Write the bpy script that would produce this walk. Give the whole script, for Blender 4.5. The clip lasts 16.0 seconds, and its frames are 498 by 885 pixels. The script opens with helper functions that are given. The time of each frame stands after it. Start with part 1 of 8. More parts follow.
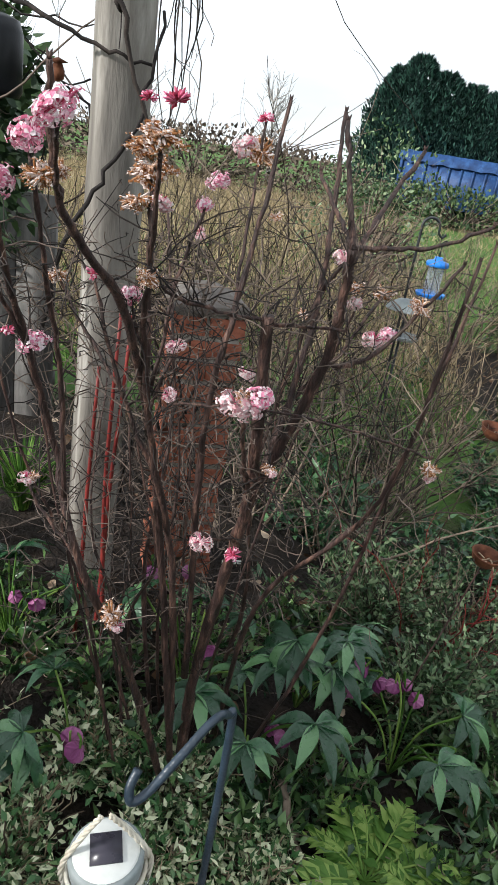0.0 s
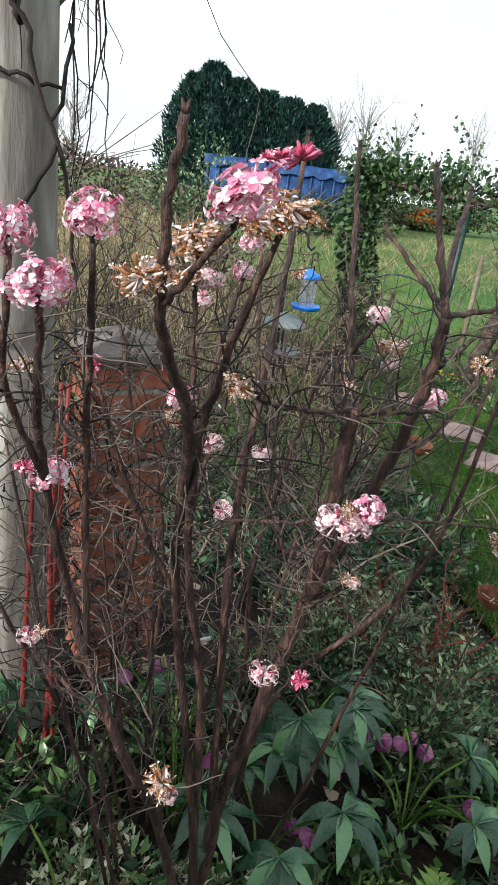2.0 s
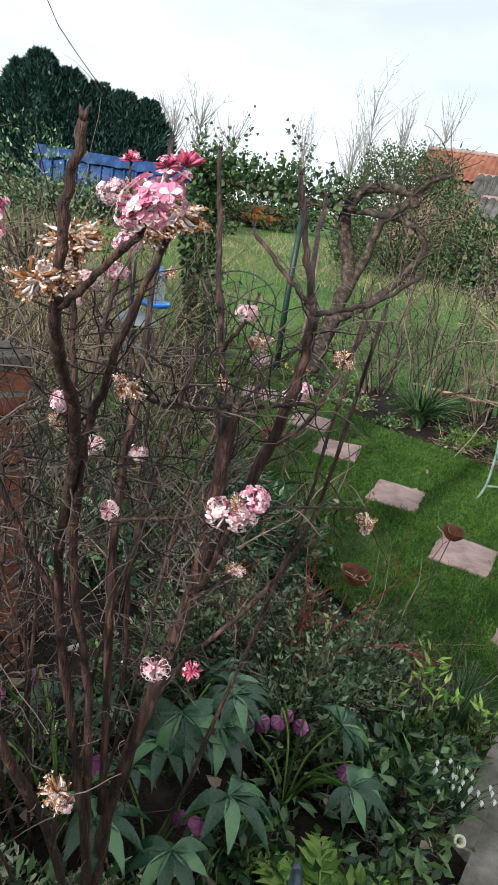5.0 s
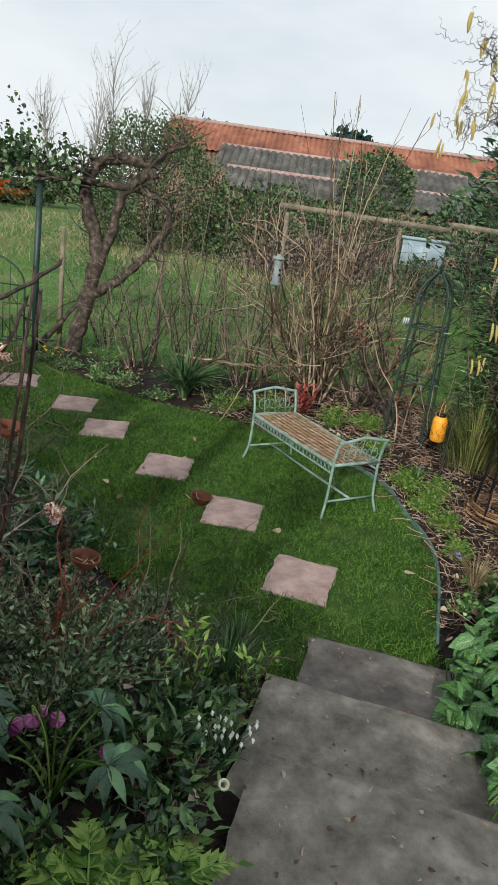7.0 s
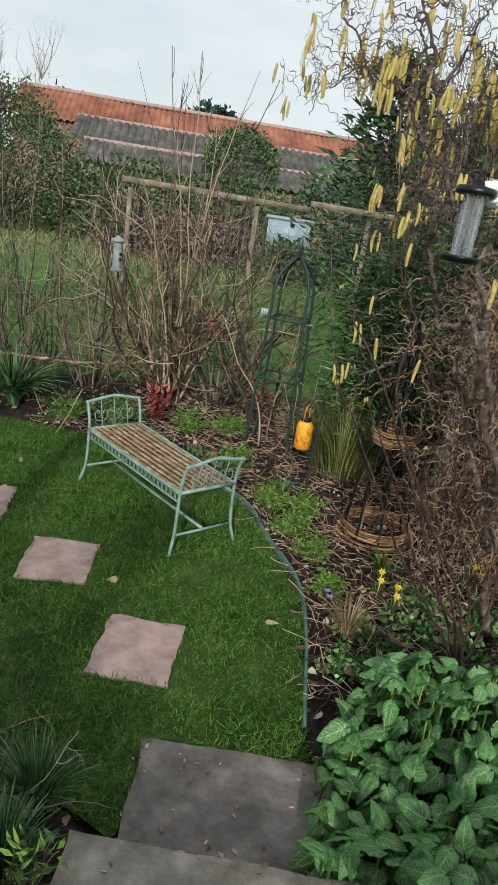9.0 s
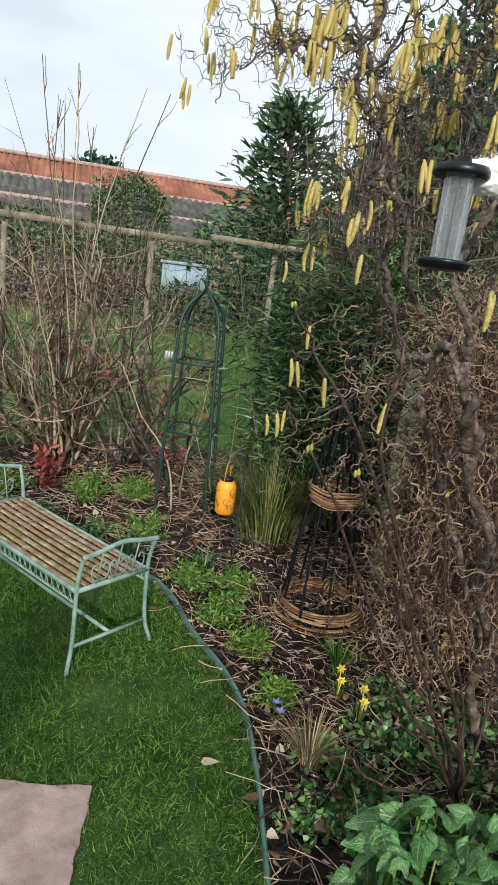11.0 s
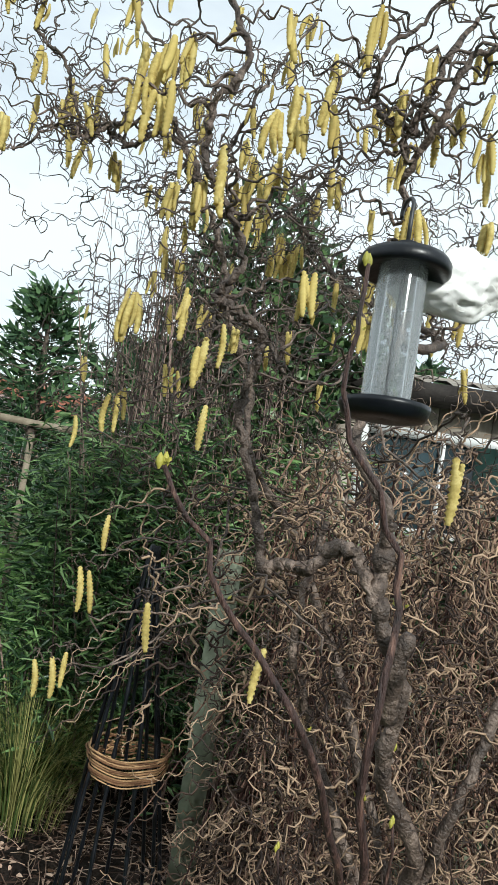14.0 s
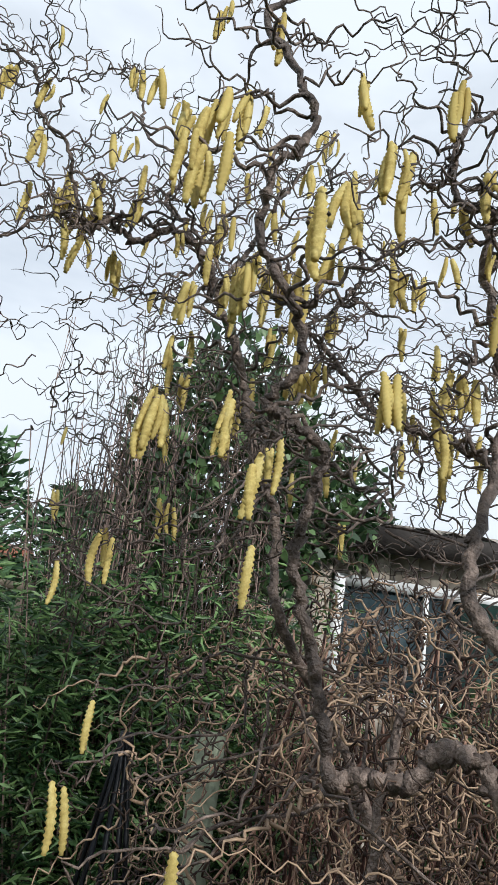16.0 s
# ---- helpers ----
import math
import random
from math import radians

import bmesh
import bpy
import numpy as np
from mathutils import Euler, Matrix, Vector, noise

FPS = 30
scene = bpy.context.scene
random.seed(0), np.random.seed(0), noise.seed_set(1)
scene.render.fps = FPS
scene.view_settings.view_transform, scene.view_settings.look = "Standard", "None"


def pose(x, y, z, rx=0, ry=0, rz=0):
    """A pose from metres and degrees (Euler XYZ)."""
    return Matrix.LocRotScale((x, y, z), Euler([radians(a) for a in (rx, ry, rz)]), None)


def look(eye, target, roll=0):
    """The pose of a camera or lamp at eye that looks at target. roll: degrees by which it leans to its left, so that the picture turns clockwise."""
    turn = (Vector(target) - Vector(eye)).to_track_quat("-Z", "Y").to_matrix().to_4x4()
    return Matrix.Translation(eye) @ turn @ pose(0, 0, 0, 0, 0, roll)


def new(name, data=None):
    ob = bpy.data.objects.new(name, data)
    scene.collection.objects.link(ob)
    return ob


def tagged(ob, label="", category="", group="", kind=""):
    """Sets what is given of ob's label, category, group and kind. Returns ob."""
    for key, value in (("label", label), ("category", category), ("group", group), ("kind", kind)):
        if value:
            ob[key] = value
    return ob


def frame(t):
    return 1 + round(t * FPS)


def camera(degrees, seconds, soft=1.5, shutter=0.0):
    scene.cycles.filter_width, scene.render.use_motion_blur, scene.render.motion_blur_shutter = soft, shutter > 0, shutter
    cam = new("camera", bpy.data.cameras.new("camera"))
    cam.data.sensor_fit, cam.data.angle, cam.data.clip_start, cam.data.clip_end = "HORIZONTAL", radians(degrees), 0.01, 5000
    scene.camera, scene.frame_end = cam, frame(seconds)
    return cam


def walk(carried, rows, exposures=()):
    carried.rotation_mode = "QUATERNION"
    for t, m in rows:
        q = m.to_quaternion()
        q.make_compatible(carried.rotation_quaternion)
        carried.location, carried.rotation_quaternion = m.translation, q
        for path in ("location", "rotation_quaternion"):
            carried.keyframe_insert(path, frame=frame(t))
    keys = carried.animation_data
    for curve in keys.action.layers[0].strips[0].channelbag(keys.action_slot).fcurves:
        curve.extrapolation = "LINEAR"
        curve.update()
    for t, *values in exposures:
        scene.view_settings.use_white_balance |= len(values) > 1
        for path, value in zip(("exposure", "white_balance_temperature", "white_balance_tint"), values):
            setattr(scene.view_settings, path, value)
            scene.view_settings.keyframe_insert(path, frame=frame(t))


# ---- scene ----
cam = camera(40.1, 16.0)
PATH = [
    (0, (0.01, 0.02, 2.099), (0.097, 1.852, 1.301), 9.5),
    (0.5, (-0.062, 0.178, 2.067), (-0.012, 2.031, 1.316), 7.2),
    (1, (-0.134, 0.27, 2.084), (-0.011, 2.133, 1.366), 9.1),
    (1.5, (-0.224, 0.29, 2.101), (0.108, 2.122, 1.371), 7.7),
    (2, (-0.287, 0.295, 2.11), (0.264, 2.077, 1.389), 7.4),
    (2.5, (-0.328, 0.297, 2.112), (0.347, 2.048, 1.42), 7.5),
    (3, (-0.352, 0.302, 2.111), (0.36, 2.04, 1.424), 7.3),
    (3.2, (-0.357, 0.303, 2.111), (0.367, 2.036, 1.425), 7.1),
    (5.3, (-0.326, 0.281, 2.114), (0.728, 1.843, 1.444), 9.3),
    (5.5, (-0.32, 0.266, 2.12), (0.81, 1.776, 1.452), 9.4),
    (6, (-0.297, 0.241, 2.128), (0.97, 1.633, 1.453), 9.6),
    (6.5, (-0.259, 0.213, 2.14), (1.11, 1.505, 1.463), 8.9),
    (7, (-0.198, 0.182, 2.157), (1.235, 1.412, 1.498), 7.8),
    (7.5, (-0.015, 0.192, 2.152), (1.423, 1.429, 1.518), 8.0),
    (8, (0.17, 0.192, 2.167), (1.659, 1.36, 1.521), 9.7),
    (8.5, (0.422, 0.356, 2.154), (1.973, 1.436, 1.5), 9.0),
    (9, (0.67, 0.541, 2.168), (2.303, 1.481, 1.502), 8.7),
    (9.2, (0.759, 0.566, 2.192), (2.41, 1.48, 1.528), 8.7),
    (11.3, (1.532, 1.053, 1.981), (3.352, 1.744, 1.521), 8.0),
    (11.5, (1.641, 1.068, 1.979), (3.476, 1.742, 1.554), 9.1),
    (12, (1.836, 1.153, 1.945), (3.711, 1.762, 1.61), 10.5),
    (12.5, (2.0, 1.312, 1.851), (3.955, 1.715, 1.726), 9.1),
    (13, (2.154, 1.395, 1.901), (4.122, 1.737, 1.8), 8.3),
    (13.5, (2.25, 1.442, 1.879), (4.229, 1.727, 1.937), 9.9),
    (14, (2.323, 1.472, 1.897), (4.314, 1.605, 2.037), 8.8),
    (14.5, (2.322, 1.534, 1.925), (4.303, 1.62, 2.189), 9.5),
    (15, (2.357, 1.611, 1.916), (4.33, 1.632, 2.248), 8.0),
    (15.5, (2.487, 1.669, 1.904), (4.445, 1.694, 2.31), 7.1),
    (16, (2.73, 1.72, 1.895), (4.638, 1.723, 2.494), 8.6),
]
walk(cam, [(t, look(eye, target, roll)) for t, eye, target, roll in PATH],
     exposures=[(0, 0.08, 6200, 9), (3, 0.10, 6100, 7), (5.5, -0.15, 6250, 8), (6.5, -0.32, 6350, 8), (9, -0.38, 6300, 7), (11.5, -0.14, 6200, 8),
                (13, -0.05, 6100, 6), (14, -0.10, 6050, 3), (14.5, -0.18, 5850, -6), (15, -0.18, 6000, 4), (16, -0.26, 6000, 9)])

# ---- light ----
SUN_DIR = Vector((-0.82, -0.42, 0.385)).normalized()
world = bpy.data.worlds.new("sky")
scene.world = world
world.use_nodes = True
wn, wl = world.node_tree.nodes, world.node_tree.links
wn.clear()
w_out = wn.new("ShaderNodeOutputWorld")
w_bg = wn.new("ShaderNodeBackground")
w_sky = wn.new("ShaderNodeTexSky")
w_sky.sky_type = "NISHITA"
w_sky.sun_disc = False
w_sky.sun_elevation = math.asin(SUN_DIR.z)
w_sky.sun_rotation = math.atan2(SUN_DIR.x, SUN_DIR.y)
w_tc = wn.new("ShaderNodeTexCoord")
w_map = wn.new("ShaderNodeMapping")
w_map.inputs["Scale"].default_value = (1.6, 1.6, 5.0)
w_noise = wn.new("ShaderNodeTexNoise")
w_noise.inputs["Scale"].default_value = 1.3
w_noise.inputs["Detail"].default_value = 5.0
w_noise.inputs["Roughness"].default_value = 0.55
w_ramp = wn.new("ShaderNodeValToRGB")
w_ramp.color_ramp.elements[0].position = 0.34
w_ramp.color_ramp.elements[0].color = (0.74, 0.74, 0.74, 1)
w_ramp.color_ramp.elements[1].position = 0.54
w_ramp.color_ramp.elements[1].color = (1, 1, 1, 1)
w_mix = wn.new("ShaderNodeMixRGB")
w_mix.inputs[2].default_value = (11.2, 11.6, 11.9, 1)      # lit cloud
wl.new(w_tc.outputs["Generated"], w_map.inputs["Vector"])
wl.new(w_map.outputs["Vector"], w_noise.inputs["Vector"])
wl.new(w_noise.outputs["Fac"], w_ramp.inputs["Fac"])
wl.new(w_ramp.outputs["Color"], w_mix.inputs[0])
wl.new(w_sky.outputs["Color"], w_mix.inputs[1])
wl.new(w_mix.outputs["Color"], w_bg.inputs["Color"])
w_bg.inputs["Strength"].default_value = 0.10
wl.new(w_bg.outputs["Background"], w_out.inputs["Surface"])
sun = new("sun", bpy.data.lights.new("sun", "SUN"))
sun.data.energy = 4.6
sun.data.angle = radians(2.0)
sun.data.color = (1.0, 0.95, 0.87)
sun.matrix_world = look((0, 0, 0), -SUN_DIR)


# ---- materials ----
def mat(name, c1, c2, scale=6.0, rough=0.8, bump=0.3, fine=60.0, island=0.0, metal=0.0, c3=None, back=0.0, spec=0.3, stretch=None, dist=0.01):
    """Two-scale noise colour between c1 and c2, grain bump; island: spread of brightness between loose pieces; back: light passing through leaves."""
    m = bpy.data.materials.new(name)
    m.use_nodes = True
    n, l = m.node_tree.nodes, m.node_tree.links
    b = n["Principled BSDF"]
    tc = n.new("ShaderNodeTexCoord")
    src = tc.outputs["Object"]
    if stretch:
        mp = n.new("ShaderNodeMapping")
        mp.inputs["Scale"].default_value = stretch
        l.new(src, mp.inputs["Vector"])
        src = mp.outputs["Vector"]
    big = n.new("ShaderNodeTexNoise")
    big.inputs["Scale"].default_value = scale
    big.inputs["Detail"].default_value = 6.0
    big.inputs["Roughness"].default_value = 0.65
    l.new(src, big.inputs["Vector"])
    ramp = n.new("ShaderNodeValToRGB")
    e = ramp.color_ramp.elements
    e[0].position, e[0].color = 0.33, (*c1, 1)
    e[1].position, e[1].color = 0.68, (*c2, 1)
    if c3:
        x = e.new(0.52)
        x.color = (*c3, 1)
    fac = big.outputs["Fac"]
    if island:
        geo = n.new("ShaderNodeNewGeometry")
        mixf = n.new("ShaderNodeMath")
        mixf.operation = "MULTIPLY_ADD"
        l.new(geo.outputs["Random Per Island"], mixf.inputs[0])
        mixf.inputs[1].default_value = island
        sub = n.new("ShaderNodeMath")
        sub.operation = "SUBTRACT"
        l.new(fac, sub.inputs[0])
        sub.inputs[1].default_value = island / 2
        l.new(sub.outputs[0], mixf.inputs[2])
        fac = mixf.outputs[0]
    l.new(fac, ramp.inputs["Fac"])
    l.new(ramp.outputs["Color"], b.inputs["Base Color"])
    small = n.new("ShaderNodeTexNoise")
    small.inputs["Scale"].default_value = fine
    small.inputs["Detail"].default_value = 4.0
    l.new(src, small.inputs["Vector"])
    if bump:
        bp = n.new("ShaderNodeBump")
        bp.inputs["Strength"].default_value = bump
        bp.inputs["Distance"].default_value = dist
        l.new(small.outputs["Fac"], bp.inputs["Height"])
        l.new(bp.outputs["Normal"], b.inputs["Normal"])
    rr = n.new("ShaderNodeMapRange")
    rr.inputs["To Min"].default_value = max(0.02, rough - 0.12)
    rr.inputs["To Max"].default_value = min(1.0, rough + 0.12)
    l.new(small.outputs["Fac"], rr.inputs["Value"])
    l.new(rr.outputs["Result"], b.inputs["Roughness"])
    b.inputs["Metallic"].default_value = metal
    b.inputs["Specular IOR Level"].default_value = spec
    if back:
        tr = n.new("ShaderNodeBsdfTranslucent")
        l.new(ramp.outputs["Color"], tr.inputs["Color"])
        mx = n.new("ShaderNodeMixShader")
        mx.inputs[0].default_value = back
        l.new(b.outputs["BSDF"], mx.inputs[1])
        l.new(tr.outputs["BSDF"], mx.inputs[2])
        l.new(mx.outputs["Shader"], n["Material Output"].inputs["Surface"])
    return m


M_BARK = mat("bark_mulch", (0.06, 0.036, 0.026), (0.48, 0.35, 0.265), 5, 0.9, 0.4, 80, island=0.95, c3=(0.23, 0.15, 0.11))
M_LITTER = mat("dead_leaves", (0.12, 0.065, 0.035), (0.42, 0.33, 0.24), 4, 0.85, 0.3, 60, island=0.9, c3=(0.22, 0.13, 0.075))
M_LAWN = mat("lawn_thatch", (0.022, 0.050, 0.009), (0.10, 0.14, 0.030), 5.5, 0.9, 0.9, 90, c3=(0.045, 0.090, 0.015), dist=0.02)
M_GRASS = mat("grass_blades", (0.028, 0.080, 0.008), (0.15, 0.28, 0.048), 2.2, 0.6, 0, 40, island=0.9, c3=(0.058, 0.148, 0.018), back=0.25)
M_FIELD = mat("meadow_blades", (0.045, 0.115, 0.015), (0.20, 0.33, 0.07), 0.8, 0.7, 0, 40, island=0.7, c3=(0.085, 0.18, 0.028), back=0.25)
M_STRAW = mat("dry_grass", (0.20, 0.15, 0.08), (0.50, 0.40, 0.25), 1.2, 0.8, 0, 40, island=0.7, c3=(0.34, 0.26, 0.15), back=0.15)
M_CONC = mat("old_concrete", (0.10, 0.092, 0.074), (0.36, 0.325, 0.285), 5.5, 0.9, 0.9, 150, c3=(0.22, 0.20, 0.168), dist=0.006)
M_SLAB = mat("grey_paving", (0.075, 0.066, 0.058), (0.25, 0.22, 0.20), 5, 0.85, 0.5, 120, c3=(0.15, 0.133, 0.12), dist=0.005)
M_STONE = mat("pink_sandstone_paving", (0.25, 0.165, 0.15), (0.47, 0.34, 0.315), 7, 0.85, 0.4, 140, c3=(0.37, 0.265, 0.24), dist=0.005)
M_EDGE = mat("green_edging", (0.05, 0.11, 0.09), (0.12, 0.21, 0.18), 8, 0.6, 0.2, 80)
M_BENCH = mat("pale_green_paint", (0.12, 0.20, 0.17), (0.31, 0.42, 0.37), 11, 0.5, 0.3, 140, c3=(0.22, 0.325, 0.28), dist=0.004)
M_RUST = mat("rusty_strap", (0.17, 0.075, 0.03), (0.46, 0.40, 0.31), 14, 0.75, 0.5, 150, c3=(0.30, 0.19, 0.11), dist=0.004)
M_IRON = mat("black_iron", (0.012, 0.013, 0.014), (0.035, 0.038, 0.042), 20, 0.45, 0.3, 160, dist=0.003, spec=0.5)
M_GREENIRON = mat("dark_green_iron", (0.007, 0.022, 0.018), (0.02, 0.050, 0.041), 16, 0.5, 0.3, 140, dist=0.003, spec=0.5)
M_WICKER = mat("willow_weave", (0.15, 0.075, 0.038), (0.46, 0.29, 0.15), 10, 0.7, 0.4, 120, island=0.6, c3=(0.29, 0.17, 0.085))
M_VSTEM = mat("viburnum_bark", (0.012, 0.007, 0.006), (0.17, 0.092, 0.066), 34, 0.6, 1.0, 150, c3=(0.050, 0.025, 0.021), stretch=(2.2, 2.2, 0.35), dist=0.006, spec=0.45)
M_TWIG = mat("grey_twigs", (0.040, 0.030, 0.024), (0.24, 0.185, 0.14), 7, 0.85, 0.4, 90, island=0.8, c3=(0.105, 0.08, 0.062))
M_DARKTWIG = mat("dark_climber_bark", (0.018, 0.014, 0.013), (0.15, 0.115, 0.095), 9, 0.8, 0.4, 90, island=0.8, c3=(0.055, 0.042, 0.036))
M_HAZEL = mat("hazel_bark", (0.026, 0.018, 0.014), (0.24, 0.18, 0.145), 22, 0.55, 1.0, 110, c3=(0.088, 0.063, 0.050), island=0.12, dist=0.010, spec=0.5)
M_TANGLE = mat("tangled_hazel_twigs", (0.032, 0.018, 0.013), (0.36, 0.25, 0.165), 5, 0.6, 0.3, 80, c3=(0.135, 0.084, 0.056), island=1.0, spec=0.45)
M_DEADSTEM = mat("red_brown_dead_stems", (0.045, 0.020, 0.016), (0.36, 0.22, 0.16), 5, 0.75, 0.3, 80, c3=(0.14, 0.075, 0.058), island=1.0)
M_TAN = mat("tan_shoots", (0.075, 0.052, 0.034), (0.40, 0.31, 0.21), 6, 0.8, 0.4, 90, island=0.9, c3=(0.19, 0.14, 0.095))
M_APPLE = mat("old_tree_bark", (0.022, 0.017, 0.014), (0.19, 0.15, 0.115), 13, 0.9, 0.9, 60, c3=(0.070, 0.054, 0.043), dist=0.014)
M_CATKIN = mat("catkin", (0.50, 0.38, 0.12), (0.82, 0.71, 0.31), 6, 0.8, 0.35, 40, c3=(0.68, 0.56, 0.20), dist=0.004, back=0.4)
M_PINK = mat("fresh_petals", (0.88, 0.80, 0.82), (0.76, 0.26, 0.40), 25, 0.6, 0.1, 90, island=0.85, c3=(0.86, 0.62, 0.70), back=0.25)
M_PALE = mat("pale_petals", (0.86, 0.80, 0.80), (0.72, 0.38, 0.42), 25, 0.6, 0.1, 90, island=0.7, c3=(0.84, 0.66, 0.68), back=0.25)
M_BUD = mat("deep_pink_buds", (0.70, 0.20, 0.34), (0.42, 0.035, 0.085), 25, 0.55, 0.1, 90, island=0.8, c3=(0.58, 0.10, 0.19), back=0.15)
M_FADED = mat("withered_petals", (0.32, 0.13, 0.045), (0.86, 0.74, 0.70), 22, 0.75, 0.2, 90, island=1.0, c3=(0.60, 0.34, 0.18), back=0.15)
M_LEAF = mat("dark_leaves", (0.016, 0.050, 0.016), (0.13, 0.23, 0.075), 6, 0.30, 0.2, 60, island=0.9, c3=(0.045, 0.105, 0.034), back=0.12, spec=0.6)
M_BIGLEAF = mat("leathery_leaves", (0.014, 0.055, 0.022), (0.11, 0.23, 0.095), 12, 0.30, 0.4, 60, island=0.8, c3=(0.038, 0.115, 0.048), back=0.12, spec=0.6)
M_COVER = mat("ground_cover_leaves", (0.035, 0.10, 0.025), (0.18, 0.31, 0.10), 9, 0.4, 0.2, 60, island=0.8, c3=(0.085, 0.18, 0.05), back=0.15, spec=0.5)
M_GREYLEAF = mat("grey_green_leaves", (0.036, 0.082, 0.030), (0.23, 0.31, 0.165), 6, 0.45, 0.1, 60, island=1.0, c3=(0.090, 0.155, 0.066), back=0.15, spec=0.4)
M_VARIEG = mat("variegated_leaves", (0.05, 0.13, 0.04), (0.66, 0.68, 0.46), 9, 0.42, 0.1, 60, island=1.0, c3=(0.22, 0.32, 0.14), back=0.15, spec=0.5)
M_LIME = mat("bright_green_leaves", (0.06, 0.145, 0.020), (0.26, 0.37, 0.09), 8, 0.55, 0.2, 70, island=0.6, c3=(0.125, 0.24, 0.042), back=0.25)
M_STRAP = mat("strap_leaves", (0.03, 0.075, 0.028), (0.14, 0.23, 0.10), 5, 0.5, 0.1, 60, island=0.7, c3=(0.065, 0.13, 0.05), back=0.15)
M_BAMBOO = mat("bamboo_leaves", (0.014, 0.045, 0.012), (0.19, 0.31, 0.11), 4, 0.38, 0.1, 60, island=1.0, c3=(0.062, 0.130, 0.038), back=0.2, spec=0.5)
M_CANE = mat("bamboo_canes", (0.05, 0.034, 0.030), (0.27, 0.19, 0.16), 8, 0.6, 0.2, 60, island=0.7)
M_CONIFER = mat("conifer_sprays", (0.006, 0.022, 0.018), (0.030, 0.085, 0.062), 2, 0.8, 0.2, 30, island=0.9, c3=(0.014, 0.045, 0.034))
M_SPRUCE = mat("green_conifer", (0.018, 0.045, 0.020), (0.085, 0.155, 0.065), 3, 0.75, 0.2, 30, island=0.8, c3=(0.042, 0.085, 0.038))
M_IVY = mat("ivy_leaves", (0.018, 0.045, 0.016), (0.10, 0.17, 0.06), 2.5, 0.45, 0.1, 40, island=0.8, c3=(0.042, 0.085, 0.030), back=0.08, spec=0.5)
M_HELL = mat("purple_hellebore_petals", (0.15, 0.030, 0.105), (0.40, 0.15, 0.30), 16, 0.55, 0.1, 60, island=0.7, c3=(0.25, 0.065, 0.18), back=0.2)
M_WHITE = mat("white_petals", (0.72, 0.74, 0.70), (0.86, 0.87, 0.84), 20, 0.55, 0.1, 80, back=0.3)
M_YELLOW = mat("yellow_petals", (0.75, 0.52, 0.03), (0.85, 0.70, 0.10), 20, 0.55, 0.1, 80, back=0.25)
M_VIOLET = mat("violet_petals", (0.24, 0.20, 0.62), (0.44, 0.40, 0.80), 20, 0.55, 0.1, 80, back=0.25)
M_REDLEAF = mat("dark_red_leaves", (0.10, 0.018, 0.018), (0.36, 0.10, 0.075), 10, 0.5, 0.2, 60, island=0.8, back=0.15)
M_REDSTEM = mat("red_stems", (0.10, 0.014, 0.013), (0.27, 0.040, 0.034), 10, 0.5, 0.2, 80)
M_BUDGREEN = mat("yellow_green_buds", (0.20, 0.20, 0.03), (0.40, 0.36, 0.07), 20, 0.5, 0.2, 80)
M_POST = mat("weathered_painted_timber", (0.11, 0.097, 0.085), (0.44, 0.415, 0.38), 5, 0.8, 0.5, 50, c3=(0.23, 0.21, 0.185), stretch=(2.0, 2.0, 0.35), dist=0.006)
M_RAIL = mat("weathered_timber", (0.13, 0.108, 0.078), (0.34, 0.29, 0.22), 6, 0.85, 0.5, 60, c3=(0.22, 0.185, 0.135), dist=0.005)
M_WIRE = mat("galvanised_wire", (0.20, 0.21, 0.20), (0.38, 0.39, 0.38), 8, 0.5, 0, 60, metal=0.6)
M_TERRA = mat("old_red_brick", (0.09, 0.030, 0.022), (0.38, 0.135, 0.080), 9, 0.85, 0.6, 90, c3=(0.22, 0.072, 0.044), dist=0.005, island=0.3)
M_RUSTBOWL = mat("rusty_iron_bowl", (0.06, 0.022, 0.013), (0.22, 0.085, 0.04), 14, 0.8, 0.5, 130, c3=(0.125, 0.045, 0.022), dist=0.003)
M_ORANGE = mat("orange_lantern", (0.62, 0.24, 0.015), (0.86, 0.42, 0.045), 10, 0.45, 0.3, 90, dist=0.003)
M_ROOF = mat("red_pantiles", (0.15, 0.058, 0.036), (0.38, 0.165, 0.10), 0.7, 0.85, 0.4, 12, c3=(0.27, 0.105, 0.063), dist=0.03)
M_GREYROOF = mat("grey_mossy_sheet_roof", (0.05, 0.048, 0.042), (0.18, 0.17, 0.155), 0.9, 0.9, 0.5, 10, c3=(0.10, 0.094, 0.085), dist=0.03)
M_BRICK = mat("barn_brick", (0.16, 0.095, 0.07), (0.33, 0.22, 0.17), 1.2, 0.9, 0.4, 14, dist=0.02)
M_BLUE = mat("blue_sheeting", (0.010, 0.030, 0.095), (0.045, 0.12, 0.30), 2.5, 0.5, 0.4, 20, c3=(0.022, 0.065, 0.19), dist=0.03)
M_BAG = mat("blue_plastic", (0.012, 0.055, 0.30), (0.05, 0.16, 0.58), 9, 0.25, 0.6, 22, dist=0.02, spec=0.6)
M_BLACKPL = mat("black_plastic", (0.003, 0.004, 0.006), (0.008, 0.010, 0.014), 18, 0.35, 0.2, 120, dist=0.002, spec=0.35)
M_BLUEPL = mat("bright_blue_plastic", (0.015, 0.16, 0.62), (0.03, 0.26, 0.80), 12, 0.3, 0.1, 60, spec=0.5)
